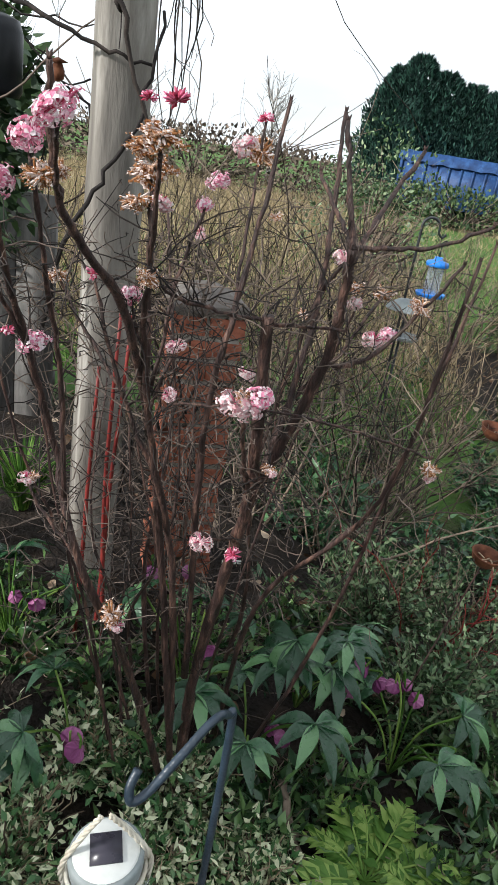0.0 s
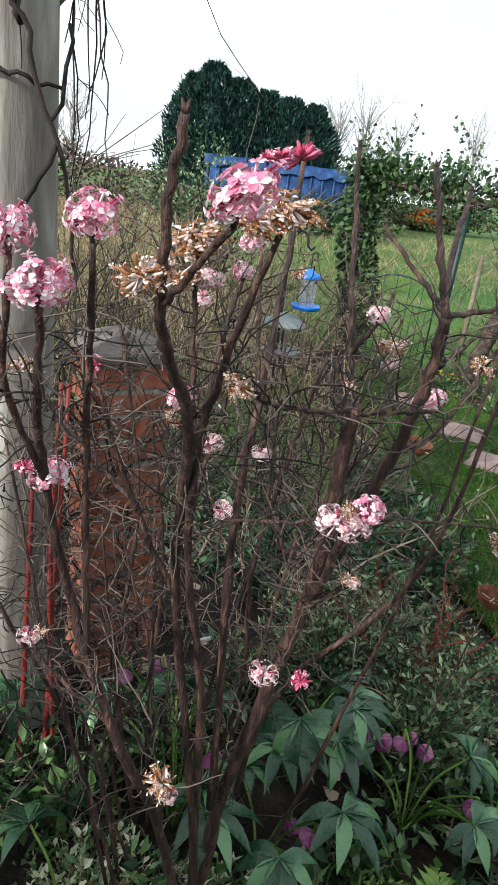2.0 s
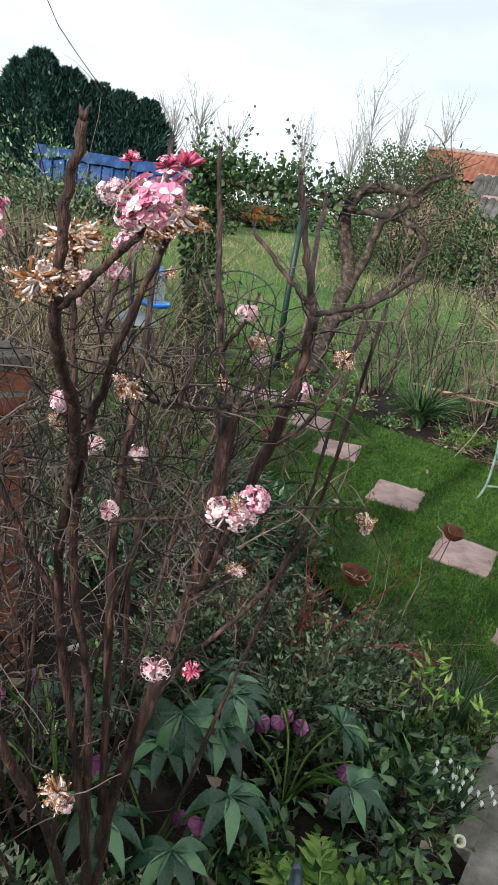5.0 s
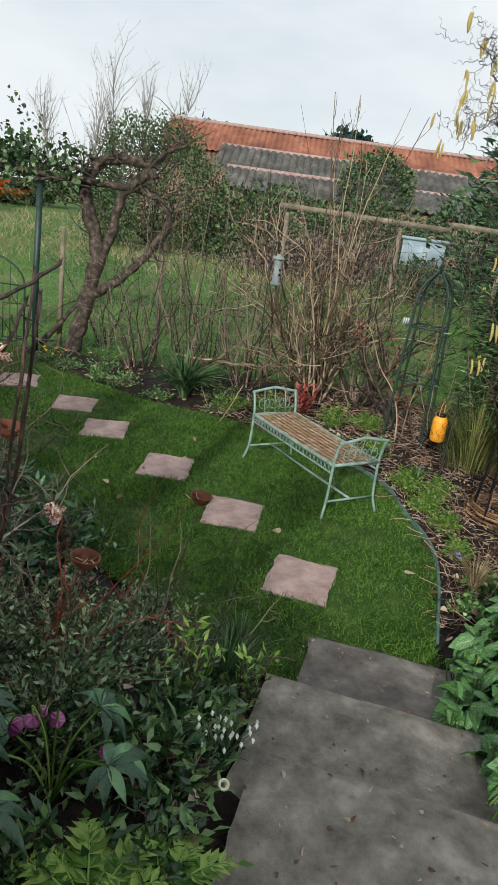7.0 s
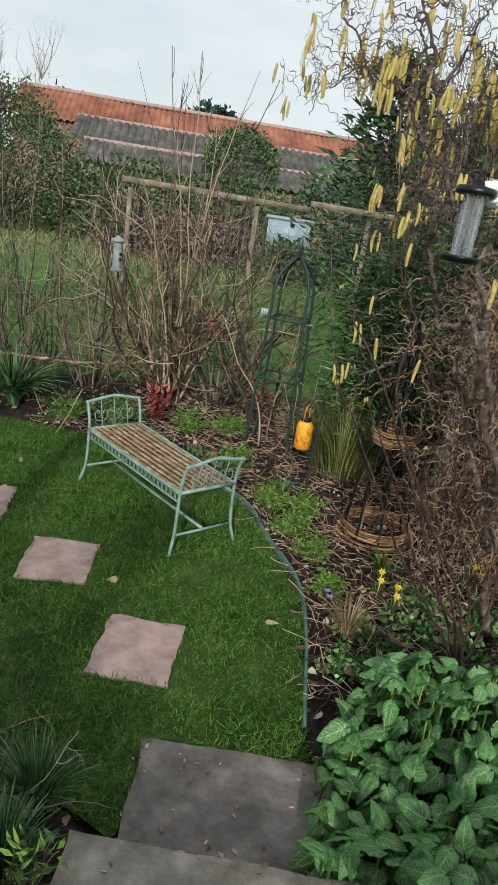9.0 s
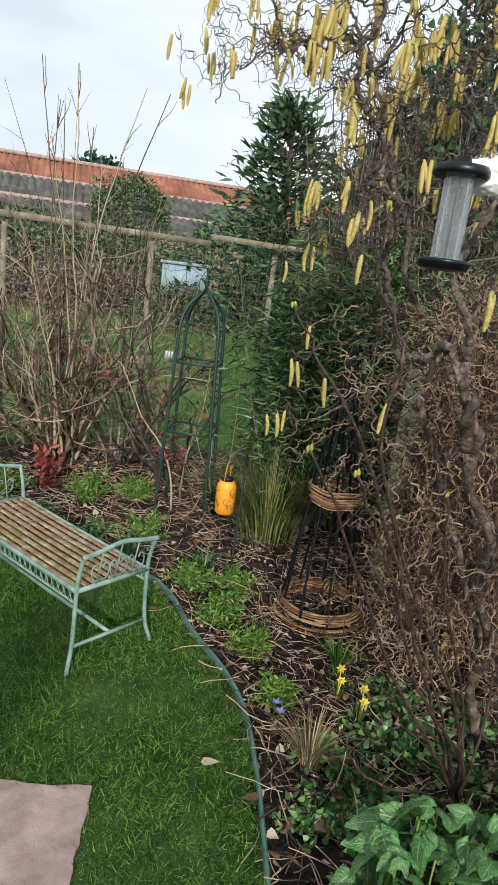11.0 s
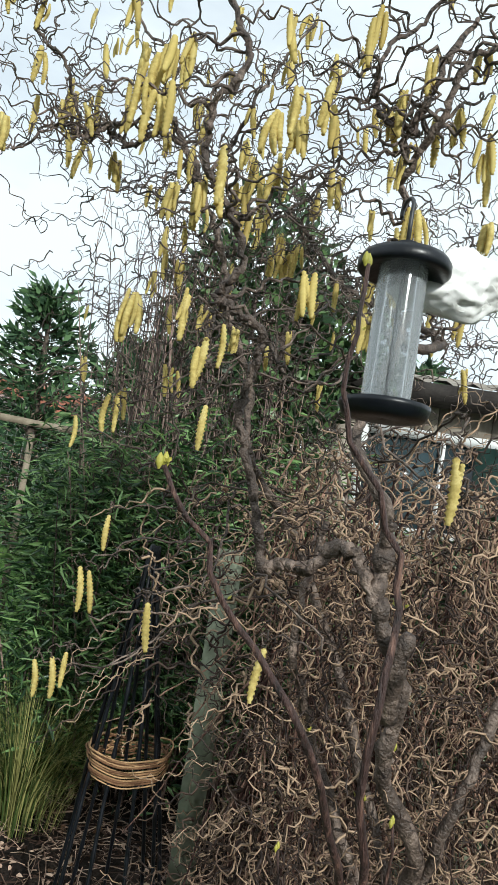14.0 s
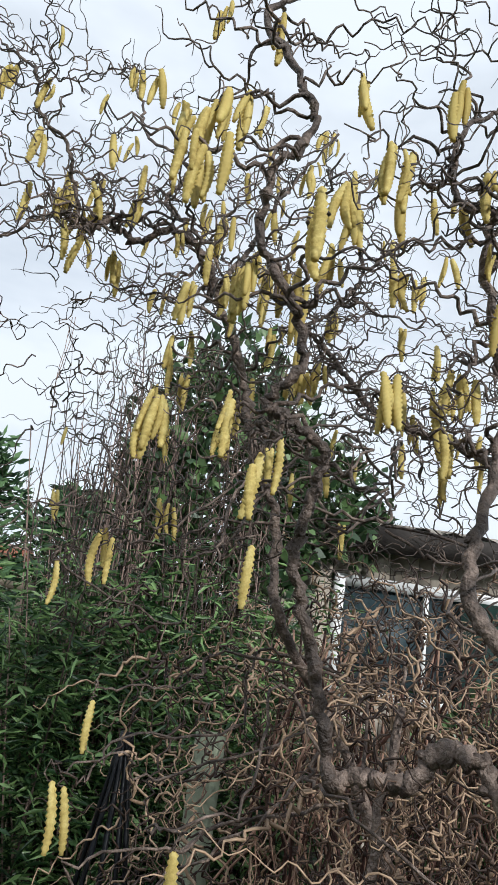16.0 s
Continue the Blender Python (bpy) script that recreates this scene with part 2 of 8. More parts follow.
M_GREYPL = mat("grey_green_plastic", (0.16, 0.19, 0.19), (0.30, 0.33, 0.33), 12, 0.5, 0.1, 60)
M_WOOL = mat("white_wool", (0.70, 0.70, 0.68), (0.86, 0.86, 0.85), 20, 0.95, 0.3, 70, dist=0.004)
M_ROPE = mat("cream_rope", (0.45, 0.40, 0.31), (0.72, 0.68, 0.58), 30, 0.9, 0.6, 200, dist=0.003)
M_CREAM = mat("cream_tube", (0.60, 0.58, 0.42), (0.80, 0.78, 0.62), 20, 0.5, 0.1, 60)
M_SHED = mat("shed_boards", (0.17, 0.145, 0.115), (0.46, 0.42, 0.36), 3, 0.85, 0.5, 40, c3=(0.30, 0.265, 0.22), stretch=(1, 1, 0.4), dist=0.006)
M_LICHEN = mat("green_stained_board", (0.16, 0.19, 0.13), (0.40, 0.43, 0.31), 4, 0.9, 0.4, 50, c3=(0.28, 0.31, 0.22), dist=0.005)
M_FELT = mat("dark_roof_felt", (0.018, 0.015, 0.014), (0.055, 0.048, 0.044), 6, 0.9, 0.4, 60)
M_FRAME = mat("white_window_paint", (0.62, 0.63, 0.63), (0.80, 0.81, 0.81), 8, 0.5, 0.1, 60)
M_DARKGLASS = mat("dim_window_pane", (0.020, 0.035, 0.042), (0.045, 0.065, 0.075), 3, 0.08, 0, 60, spec=0.7)
M_PANEL = mat("dark_solar_panel", (0.02, 0.02, 0.03), (0.05, 0.045, 0.06), 20, 0.3, 0, 60)
M_PALEBOX = mat("pale_blue_paint", (0.22, 0.30, 0.35), (0.38, 0.46, 0.51), 3, 0.6, 0.2, 30)
M_CARORANGE = mat("orange_vehicle_paint", (0.62, 0.14, 0.02), (0.74, 0.22, 0.04), 2, 0.3, 0, 20)
# distance haze is put into this colour: twigs paled to light grey
M_HAZETREE = mat("haze_paled_far_twigs", (0.24, 0.22, 0.21), (0.44, 0.42, 0.41), 0.3, 0.95, 0, 8, island=0.4)
M_MUDGREEN = mat("hedge_leaves", (0.022, 0.048, 0.018), (0.12, 0.17, 0.07), 0.9, 0.7, 0, 12, island=0.9, c3=(0.047, 0.086, 0.032))


def glass_mat(name, tint=(0.96, 0.98, 0.98)):
    m = bpy.data.materials.new(name)
    m.use_nodes = True
    n, l = m.node_tree.nodes, m.node_tree.links
    n.clear()
    out = n.new("ShaderNodeOutputMaterial")
    tr = n.new("ShaderNodeBsdfTransparent")
    tr.inputs["Color"].default_value = (*tint, 1)
    gl = n.new("ShaderNodeBsdfGlossy")
    gl.inputs["Roughness"].default_value = 0.08
    fr = n.new("ShaderNodeFresnel")
    fr.inputs["IOR"].default_value = 1.5
    mx = n.new("ShaderNodeMixShader")
    l.new(fr.outputs["Fac"], mx.inputs[0])
    l.new(tr.outputs["BSDF"], mx.inputs[1])
    l.new(gl.outputs["BSDF"], mx.inputs[2])
    fog = n.new("ShaderNodeBsdfTranslucent")
    fog.inputs["Color"].default_value = (0.85, 0.88, 0.90, 1)
    mx2 = n.new("ShaderNodeMixShader")
    mx2.inputs[0].default_value = 0.17
    l.new(mx.outputs["Shader"], mx2.inputs[1])
    l.new(fog.outputs["BSDF"], mx2.inputs[2])
    l.new(mx2.outputs["Shader"], out.inputs["Surface"])
    return m


M_GLASS = glass_mat("clear_plastic", (0.93, 0.95, 0.96))


def arum_mat():
    """Dark green leaf with pale veins that follow the leaf's own UVs."""
    m = mat("marbled_arum_leaf", (0.022, 0.090, 0.016), (0.085, 0.24, 0.045), 7, 0.30, 0.4, 60, c3=(0.042, 0.15, 0.028), spec=0.55)
    n, l = m.node_tree.nodes, m.node_tree.links
    uv = n.new("ShaderNodeUVMap")
    sep = n.new("ShaderNodeSeparateXYZ")
    l.new(uv.outputs["UV"], sep.inputs[0])

    def op(kind, a, b=None):
        x = n.new("ShaderNodeMath")
        x.operation = kind
        for i, s in enumerate((a, b)):
            if s is None:
                continue
            if isinstance(s, (int, float)):
                x.inputs[i].default_value = s
            else:
                l.new(s, x.inputs[i])
        return x.outputs[0]

    wob = n.new("ShaderNodeTexNoise")
    wob.inputs["Scale"].default_value = 7.0
    l.new(uv.outputs["UV"], wob.inputs["Vector"])
    u = op("ABSOLUTE", op("SUBTRACT", sep.outputs[0], 0.5))
    v = sep.outputs[1]
    phase = op("ADD", op("SUBTRACT", op("MULTIPLY", v, 7.5), op("MULTIPLY", u, 5.0)), op("MULTIPLY", wob.outputs["Fac"], 1.3))
    line = op("ABSOLUTE", op("SUBTRACT", op("FRACT", phase), 0.5))
    vein = op("LESS_THAN", line, 0.06)
    rib = op("LESS_THAN", u, 0.022)
    vor = n.new("ShaderNodeTexVoronoi")
    vor.feature = "DISTANCE_TO_EDGE"
    vor.inputs["Scale"].default_value = 11.0
    l.new(uv.outputs["UV"], vor.inputs["Vector"])
    net = op("LESS_THAN", vor.outputs["Distance"], 0.028)
    edge = op("LESS_THAN", u, 0.43)
    mask = op("MULTIPLY", op("MAXIMUM", op("MAXIMUM", vein, rib), op("MULTIPLY", net, 0.6)), edge)
    mix = n.new("ShaderNodeMixRGB")
    mix.inputs[2].default_value = (0.34, 0.46, 0.24, 1)
    l.new(op("MULTIPLY", mask, 0.7), mix.inputs[0])
    b = n["Principled BSDF"]
    old = b.inputs["Base Color"].links[0].from_socket
    l.new(old, mix.inputs[1])
    l.new(mix.outputs["Color"], b.inputs["Base Color"])
    return m


M_ARUM = arum_mat()


def ground_mat():
    """Soil in the beds, grass beyond the fence, mixed by the ground's own attribute."""
    m = mat("garden_ground", (0.008, 0.006, 0.005), (0.045, 0.032, 0.023), 7, 0.95, 0.9, 60, c3=(0.018, 0.013, 0.010), dist=0.02)
    n, l = m.node_tree.nodes, m.node_tree.links
    b = n["Principled BSDF"]
    at = n.new("ShaderNodeAttribute")
    at.attribute_name = "turf"
    tc = n.new("ShaderNodeTexCoord")
    nz = n.new("ShaderNodeTexNoise")
    nz.inputs["Scale"].default_value = 0.22
    nz.inputs["Detail"].default_value = 8.0
    nz.inputs["Roughness"].default_value = 0.7
    l.new(tc.outputs["Object"], nz.inputs["Vector"])
    rp = n.new("ShaderNodeValToRGB")
    e = rp.color_ramp.elements
    e[0].position, e[0].color = 0.36, (0.045, 0.115, 0.018, 1)
    e[1].position, e[1].color = 0.70, (0.19, 0.18, 0.075, 1)
    x = e.new(0.52)
    x.color = (0.075, 0.16, 0.028, 1)
    l.new(nz.outputs["Fac"], rp.inputs["Fac"])
    mix = n.new("ShaderNodeMixRGB")
    l.new(at.outputs["Fac"], mix.inputs[0])
    l.new(b.inputs["Base Color"].links[0].from_socket, mix.inputs[1])
    l.new(rp.outputs["Color"], mix.inputs[2])
    l.new(mix.outputs["Color"], b.inputs["Base Color"])
    return m


M_GROUND = ground_mat()
RNG = np.random.default_rng(7)


# ---- mesh tools ----
class Geo:
    """Collects pieces of geometry and makes one mesh of them."""

    def __init__(self):
        self.v, self.f, self.m, self.k = [], [], [], 0

    def add(self, verts, faces, slot=0):
        verts = np.asarray(verts, float).reshape(-1, 3)
        self.v.append(verts)
        self.f.extend([tuple(int(i) + self.k for i in f) for f in faces])
        self.m.extend([slot] * len(faces))
        self.k += len(verts)

    def tube(self, path, radii, sides=6, slot=0, cap=True):
        p = np.asarray(path, float)
        n = len(p)
        r = np.broadcast_to(np.asarray(radii, float), (n,))
        d = np.gradient(p, axis=0)
        d /= np.linalg.norm(d, axis=1)[:, None] + 1e-9
        up = np.array((0.31, 0.17, 0.93)) if abs(d[0, 2]) < 0.9 else np.array((0.9, 0.3, 0.1))
        a = np.cross(d, up)
        a /= np.linalg.norm(a, axis=1)[:, None] + 1e-9
        for i in range(1, n):           # carry the frame along
            b = a[i - 1] - d[i] * (a[i - 1] @ d[i])
            q = np.linalg.norm(b)
            a[i] = b / q if q > 1e-6 else a[i]
        c = np.cross(d, a)
        th = np.arange(sides) * 2 * np.pi / sides
        ring = (np.cos(th)[None, :, None] * a[:, None, :] + np.sin(th)[None, :, None] * c[:, None, :]) * r[:, None, None] + p[:, None, :]
        faces = [(i * sides + j, i * sides + (j + 1) % sides, (i + 1) * sides + (j + 1) % sides, (i + 1) * sides + j) for i in range(n - 1) for j in range(sides)]
        if cap:
            faces += [tuple(range(sides - 1, -1, -1)), tuple((n - 1) * sides + j for j in range(sides))]
        self.add(ring.reshape(-1, 3), faces, slot)

    def lathe(self, profile, at=(0, 0, 0), sides=20, slot=0):
        pr = np.asarray(profile, float)
        th = np.arange(sides) * 2 * np.pi / sides
        v = np.stack([pr[:, 0, None] * np.cos(th), pr[:, 0, None] * np.sin(th), np.repeat(pr[:, 1, None], sides, 1)], -1) + np.asarray(at)
        f = [(i * sides + j, i * sides + (j + 1) % sides, (i + 1) * sides + (j + 1) % sides, (i + 1) * sides + j) for i in range(len(pr) - 1) for j in range(sides)]
        self.add(v.reshape(-1, 3), f, slot)

    def box(self, lo, hi, slot=0, m=None):
        x0, y0, z0 = lo
        x1, y1, z1 = hi
        v = np.array([(x, y, z) for z in (z0, z1) for y in (y0, y1) for x in (x0, x1)], float)
        if m is not None:
            v = np.array([m @ Vector(p) for p in v])
        self.add(v, [(0, 2, 3, 1), (4, 5, 7, 6), (0, 1, 5, 4), (1, 3, 7, 5), (3, 2, 6, 7), (2, 0, 4, 6)], slot)

    def leaves(self, shape, pos, fwd, up, length, width, slot=0):
        tv, tf = shape
        pos, fwd, up = (np.asarray(q, float) for q in (pos, fwd, up))
        n = len(pos)
        fwd = fwd / (np.linalg.norm(fwd, axis=1)[:, None] + 1e-9)
        side = np.cross(fwd, up)
        side /= np.linalg.norm(side, axis=1)[:, None] + 1e-9
        nor = np.cross(side, fwd)
        L = np.broadcast_to(np.asarray(length, float), (n,))[:, None, None]
        W = np.broadcast_to(np.asarray(width, float), (n,))[:, None, None]
        v = pos[:, None, :] + side[:, None, :] * tv[None, :, 0:1] * W + fwd[:, None, :] * tv[None, :, 1:2] * L + nor[:, None, :] * tv[None, :, 2:3] * L
        k = len(tv)
        self.add(v.reshape(-1, 3), [tuple(i * k + j for j in f) for i in range(n) for f in tf], slot)

    def mesh(self, name, mats, smooth=True):
        me = bpy.data.meshes.new(name)
        me.from_pydata(np.concatenate(self.v).tolist() if self.v else [], [], self.f)
        for m in mats:
            me.materials.append(m)
        me.polygons.foreach_set("material_index", self.m)
        me.polygons.foreach_set("use_smooth", [smooth] * len(self.f))
        me.update()
        return me

    def make(self, name, mats, parent=None, smooth=True):
        ob = new(name, self.mesh(name, mats if isinstance(mats, (list, tuple)) else [mats], smooth))
        if parent:
            ob.parent = parent
        return ob


def arr(*rows):
    return np.array(rows, float)


LEAF = (arr((0, 0, 0), (-0.5, 0.42, 0.06), (0, 0.45, 0), (0.5, 0.42, 0.06), (0, 1, -0.08)), [(0, 2, 1), (0, 3, 2), (1, 2, 4), (2, 3, 4)])
BLADE = (arr((-0.5, 0, 0), (0.5, 0, 0), (0, 1, -0.15)), [(0, 1, 2)])
STRAPLEAF = (arr((-0.4, 0, 0), (0.4, 0, 0), (-0.5, 0.4, 0.10), (0.5, 0.4, 0.10), (-0.35, 0.75, 0.02), (0.35, 0.75, 0.02), (0, 1, -0.18)), [(0, 1, 3, 2), (2, 3, 5, 4), (4, 5, 6)])
LOBED = (arr((0, 0, 0), (-0.5, 0.15, 0.03), (-0.42, 0.5, 0.0), (0, 1, -0.06), (0.42, 0.5, 0.0), (0.5, 0.15, 0.03)), [(0, 2, 1), (0, 3, 2), (0, 4, 3), (0, 5, 4)])


def unit(v):
    v = np.asarray(v, float)
    return v / (np.linalg.norm(v) + 1e-9)


def rand_dirs(n, zlo=-1.0, zhi=1.0):
    z = RNG.uniform(zlo, zhi, n)
    a = RNG.uniform(0, 2 * np.pi, n)
    r = np.sqrt(np.maximum(0, 1 - z * z))
    return np.stack([r * np.cos(a), r * np.sin(a), z], 1)


def smooth_path(pts, per=6, jitter=0.0):
    """Catmull-Rom through the points."""
    p = np.asarray(pts, float)
    q = np.vstack([2 * p[0] - p[1], p, 2 * p[-1] - p[-2]])
    out = []
    for i in range(1, len(q) - 2):
        for s in np.arange(per) / per:
            out.append(0.5 * (2 * q[i] + (q[i + 1] - q[i - 1]) * s + (2 * q[i - 1] - 5 * q[i] + 4 * q[i + 1] - q[i + 2]) * s * s + (3 * q[i] - q[i - 1] - 3 * q[i + 1] + q[i + 2]) * s ** 3))
    out.append(p[-1])
    out = np.array(out)
    if jitter:
        out[1:-1] += RNG.normal(0, jitter, (len(out) - 2, 3))
    return out


def twig_path(start, way, length, steps, wander=0.25, lift=0.0):
    """A twig that wanders: lift bends it up (or down)."""
    p, d = [np.asarray(start, float)], unit(way)
    h = length / steps
    for _ in range(steps):
        d = unit(d + RNG.normal(0, wander, 3) + np.array((0, 0, lift)))
        p.append(p[-1] + d * h)
    return np.array(p)


def curly_path(start, way, length, steps, curl=0.9, pull=0.12):
    """A corkscrew twig as of contorted hazel."""
    p, d = [np.asarray(start, float)], unit(way)
    w0, h = unit(way), length / steps
    ax = unit(RNG.normal(0, 1, 3))
    for _ in range(steps):
        ax = unit(ax + RNG.normal(0, 0.45, 3))
        d = unit(d + np.cross(ax, d) * curl * RNG.uniform(0.3, 1.2) + w0 * pull + RNG.normal(0, 0.28, 3))
        p.append(p[-1] + d * h)
    return np.array(p)


def zig_path(start, way, length, step, droop=0.0):
    """A twig in short opposed bends, sagging a little at its end."""
    p, w = [np.asarray(start, float)], unit(way)
    u = unit(np.cross(w, RNG.normal(0, 1, 3)))
    v = np.cross(w, u)
    n = max(5, int(length / step))
    ph, ph2 = RNG.uniform(0, 6.28, 2)
    amp = RNG.uniform(0.7, 1.5)
    for i in range(n):
        ph += step * RNG.uniform(45, 120)
        ph2 += step * RNG.uniform(25, 90)
        w = unit(w + RNG.normal(0, 0.06, 3) + np.array((0, 0, droop)))
        p.append(p[-1] + unit(w + amp * (math.sin(ph) * u + 0.8 * math.cos(ph2) * v)) * step)
    return np.array(p)


def smoothstep(a, b, x):
    t = np.clip((x - a) / (b - a), 0, 1)
    return t * t * (3 - 2 * t)


# ---- ground, lawn, steps ----
STEP_N, STEP_E = np.array((0.88, 0.475)), np.array((0.475, -0.88))   # down the steps; along their edges


def ground_z(x, y):
    """The beds slope from the terrace to the lawn; beyond the fence all is level."""
    x, y = np.asarray(x, float), np.asarray(y, float)
    s = x * STEP_N[0] + y * STEP_N[1]
    return 0.55 * smoothstep(2.75, 1.35, s) * smoothstep(6.5, 3.4, y) * smoothstep(-40, -20, x) * smoothstep(-40, -20, y)


LAWN = [(2.08, 1.74), (1.98, 2.25), (2.0, 3.1), (2.12, 4.3), (2.6, 6.0), (3.0, 7.2), (3.4, 8.4), (4.3, 8.4), (4.25, 7.1), (4.44, 5.79), (4.84, 4.87), (4.98, 3.9), (4.86, 2.98), (4.47, 2.48), (4.06, 1.99), (3.62, 1.71), (3.0, 1.38), (2.7, 1.15), (2.45, 1.05)]


def inside(px, py, poly):
    px, py = np.asarray(px, float), np.asarray(py, float)
    hit = np.zeros(px.shape, bool)
    for (x0, y0), (x1, y1) in zip(poly, poly[1:] + poly[:1]):
        c = (y0 > py) != (y1 > py)
        hit ^= c & (px < (x1 - x0) * (py - y0) / (y1 - y0 + 1e-12) + x0)
    return hit


FENCE_A, FENCE_B = np.array((4.6, 8.4)), np.array((8.7, 3.35))
F_DIR = (FENCE_B - FENCE_A) / np.linalg.norm(FENCE_B - FENCE_A)
F_OUT = np.array((-F_DIR[1], F_DIR[0]))
F_OUT = F_OUT if F_OUT[0] > 0 else -F_OUT


def turf_mask(x, y):
    past = (x - FENCE_A[0]) * F_OUT[0] + (y - FENCE_A[1]) * F_OUT[1]
    north = smoothstep(3.6, 4.6, y) * smoothstep(2.7, 2.2, x)
    return np.clip(smoothstep(-0.35, 0.1, past) * smoothstep(0.9, 1.6, y) + north + smoothstep(9, 10, y) + smoothstep(10, 12, x) + smoothstep(-3, -5, x) + smoothstep(-4, -6, y), 0, 1)


def axis(lo, hi, step):
    far = [hi + step * 1.35 ** k for k in range(2, 27)]
    return np.array(sorted([lo - (q - hi) for q in far] + list(np.arange(lo, hi + 1e-6, step)) + far))


gx, gy = axis(-3.0, 9.5, 0.09), axis(-3.0, 10.5, 0.09)
GX, GY = np.meshgrid(gx, gy)
rough = np.array([noise.noise((a * 2.1, b * 2.1, 0.3)) * 0.022 + noise.noise((a * 7, b * 7, 4.0)) * 0.011 for a, b in zip(GX.ravel(), GY.ravel())]).reshape(GX.shape)
near = smoothstep(14, 9, np.hypot(GX - 3, GY - 3))
GZ = ground_z(GX, GY) + rough * near - 0.012
lawn_in = inside(GX, GY, LAWN)
GZ = np.where(lawn_in, -0.06, GZ)
ss, ll = GX * STEP_N[0] + GY * STEP_N[1], GX * STEP_E[0] + GY * STEP_E[1]
on_steps = (ll > -0.62) & (ll < 0.75) & (ss < 3.2) & (ss > -1.6)
GZ = np.where(on_steps, np.minimum(GZ, np.where(ss > 2.4, -0.06, np.where(ss > 1.78, 0.10, np.where(ss > 0.95, 0.28, 0.44)))), GZ)
g = Geo()
nx, ny = len(gx), len(gy)
g.add(np.stack([GX, GY, GZ], -1).reshape(-1, 3), [(j * nx + i, j * nx + i + 1, (j + 1) * nx + i + 1, (j + 1) * nx + i) for j in range(ny - 1) for i in range(nx - 1)])
ground = tagged(g.make("ground", M_GROUND), "dark garden soil and rough meadow grass", "ground", kind="structure")
turf = ground.data.attributes.new("turf", "FLOAT", "POINT")
turf.data.foreach_set("value", turf_mask(GX, GY).ravel().astype(np.float32))

# lawn surface
lx, ly = np.arange(1.9, 5.1, 0.06), np.arange(0.95, 8.5, 0.06)
LX, LY = np.meshgrid(lx, ly)
cx, cy = (LX[:-1, :-1] + LX[1:, 1:]) / 2, (LY[:-1, :-1] + LY[1:, 1:]) / 2
keep = inside(cx, cy, LAWN)
g = Geo()
LZ = np.array([noise.noise((a * 1.7, b * 1.7, 9)) * 0.012 - 0.008 for a, b in zip(LX.ravel(), LY.ravel())])
g.add(np.stack([LX.ravel(), LY.ravel(), LZ], 1), [(j * len(lx) + i, j * len(lx) + i + 1, (j + 1) * len(lx) + i + 1, (j + 1) * len(lx) + i) for j in range(len(ly) - 1) for i in range(len(lx) - 1) if keep[j, i]])
lawn = tagged(g.make("lawn", M_LAWN), "short mossy green lawn with worn patches", "lawn", kind="structure")


def lawn_grass():
    n = 210000
    x, y = RNG.uniform(1.9, 5.05, n), RNG.uniform(1.0, 8.4, n)
    ok = inside(x, y, LAWN) & (RNG.random(n) < np.where(y < 5, 1.0, 0.55))
    for sx, sy, an in STONES:
        c, s = math.cos(radians(an)), math.sin(radians(an))
        u, v = (x - sx) * c + (y - sy) * s, -(x - sx) * s + (y - sy) * c
        ok &= ~((abs(u) < 0.225) & (abs(v) < 0.19))
    s, l_ = x * STEP_N[0] + y * STEP_N[1], x * STEP_E[0] + y * STEP_E[1]
    ok &= ~((s < 3.12) & (l_ > -0.44))
    x, y = x[ok], y[ok]
    n = len(x)
    d = rand_dirs(n, 0.25, 1.0)
    up = rand_dirs(n, -0.3, 0.3)
    tuft = np.array([noise.noise((a * 3, b * 3, 2)) for a, b in zip(x, y)])
    g = Geo()
    g.leaves(BLADE, np.stack([x, y, np.full(n, -0.012)], 1), d, up, RNG.uniform(0.03, 0.062, n) * (1 + 0.6 * tuft), RNG.uniform(0.0035, 0.0075, n))
    tagged(g.make("lawn_grass", M_GRASS, parent=lawn), "short green grass blades with a few dry ones", kind="stuff")


STONES = [(2.935, 2.30, 27), (3.24, 3.195, 35), (3.39, 4.13, 38), (3.49, 5.13, 46), (3.66, 5.89, 46), (3.58, 6.86, 55)]


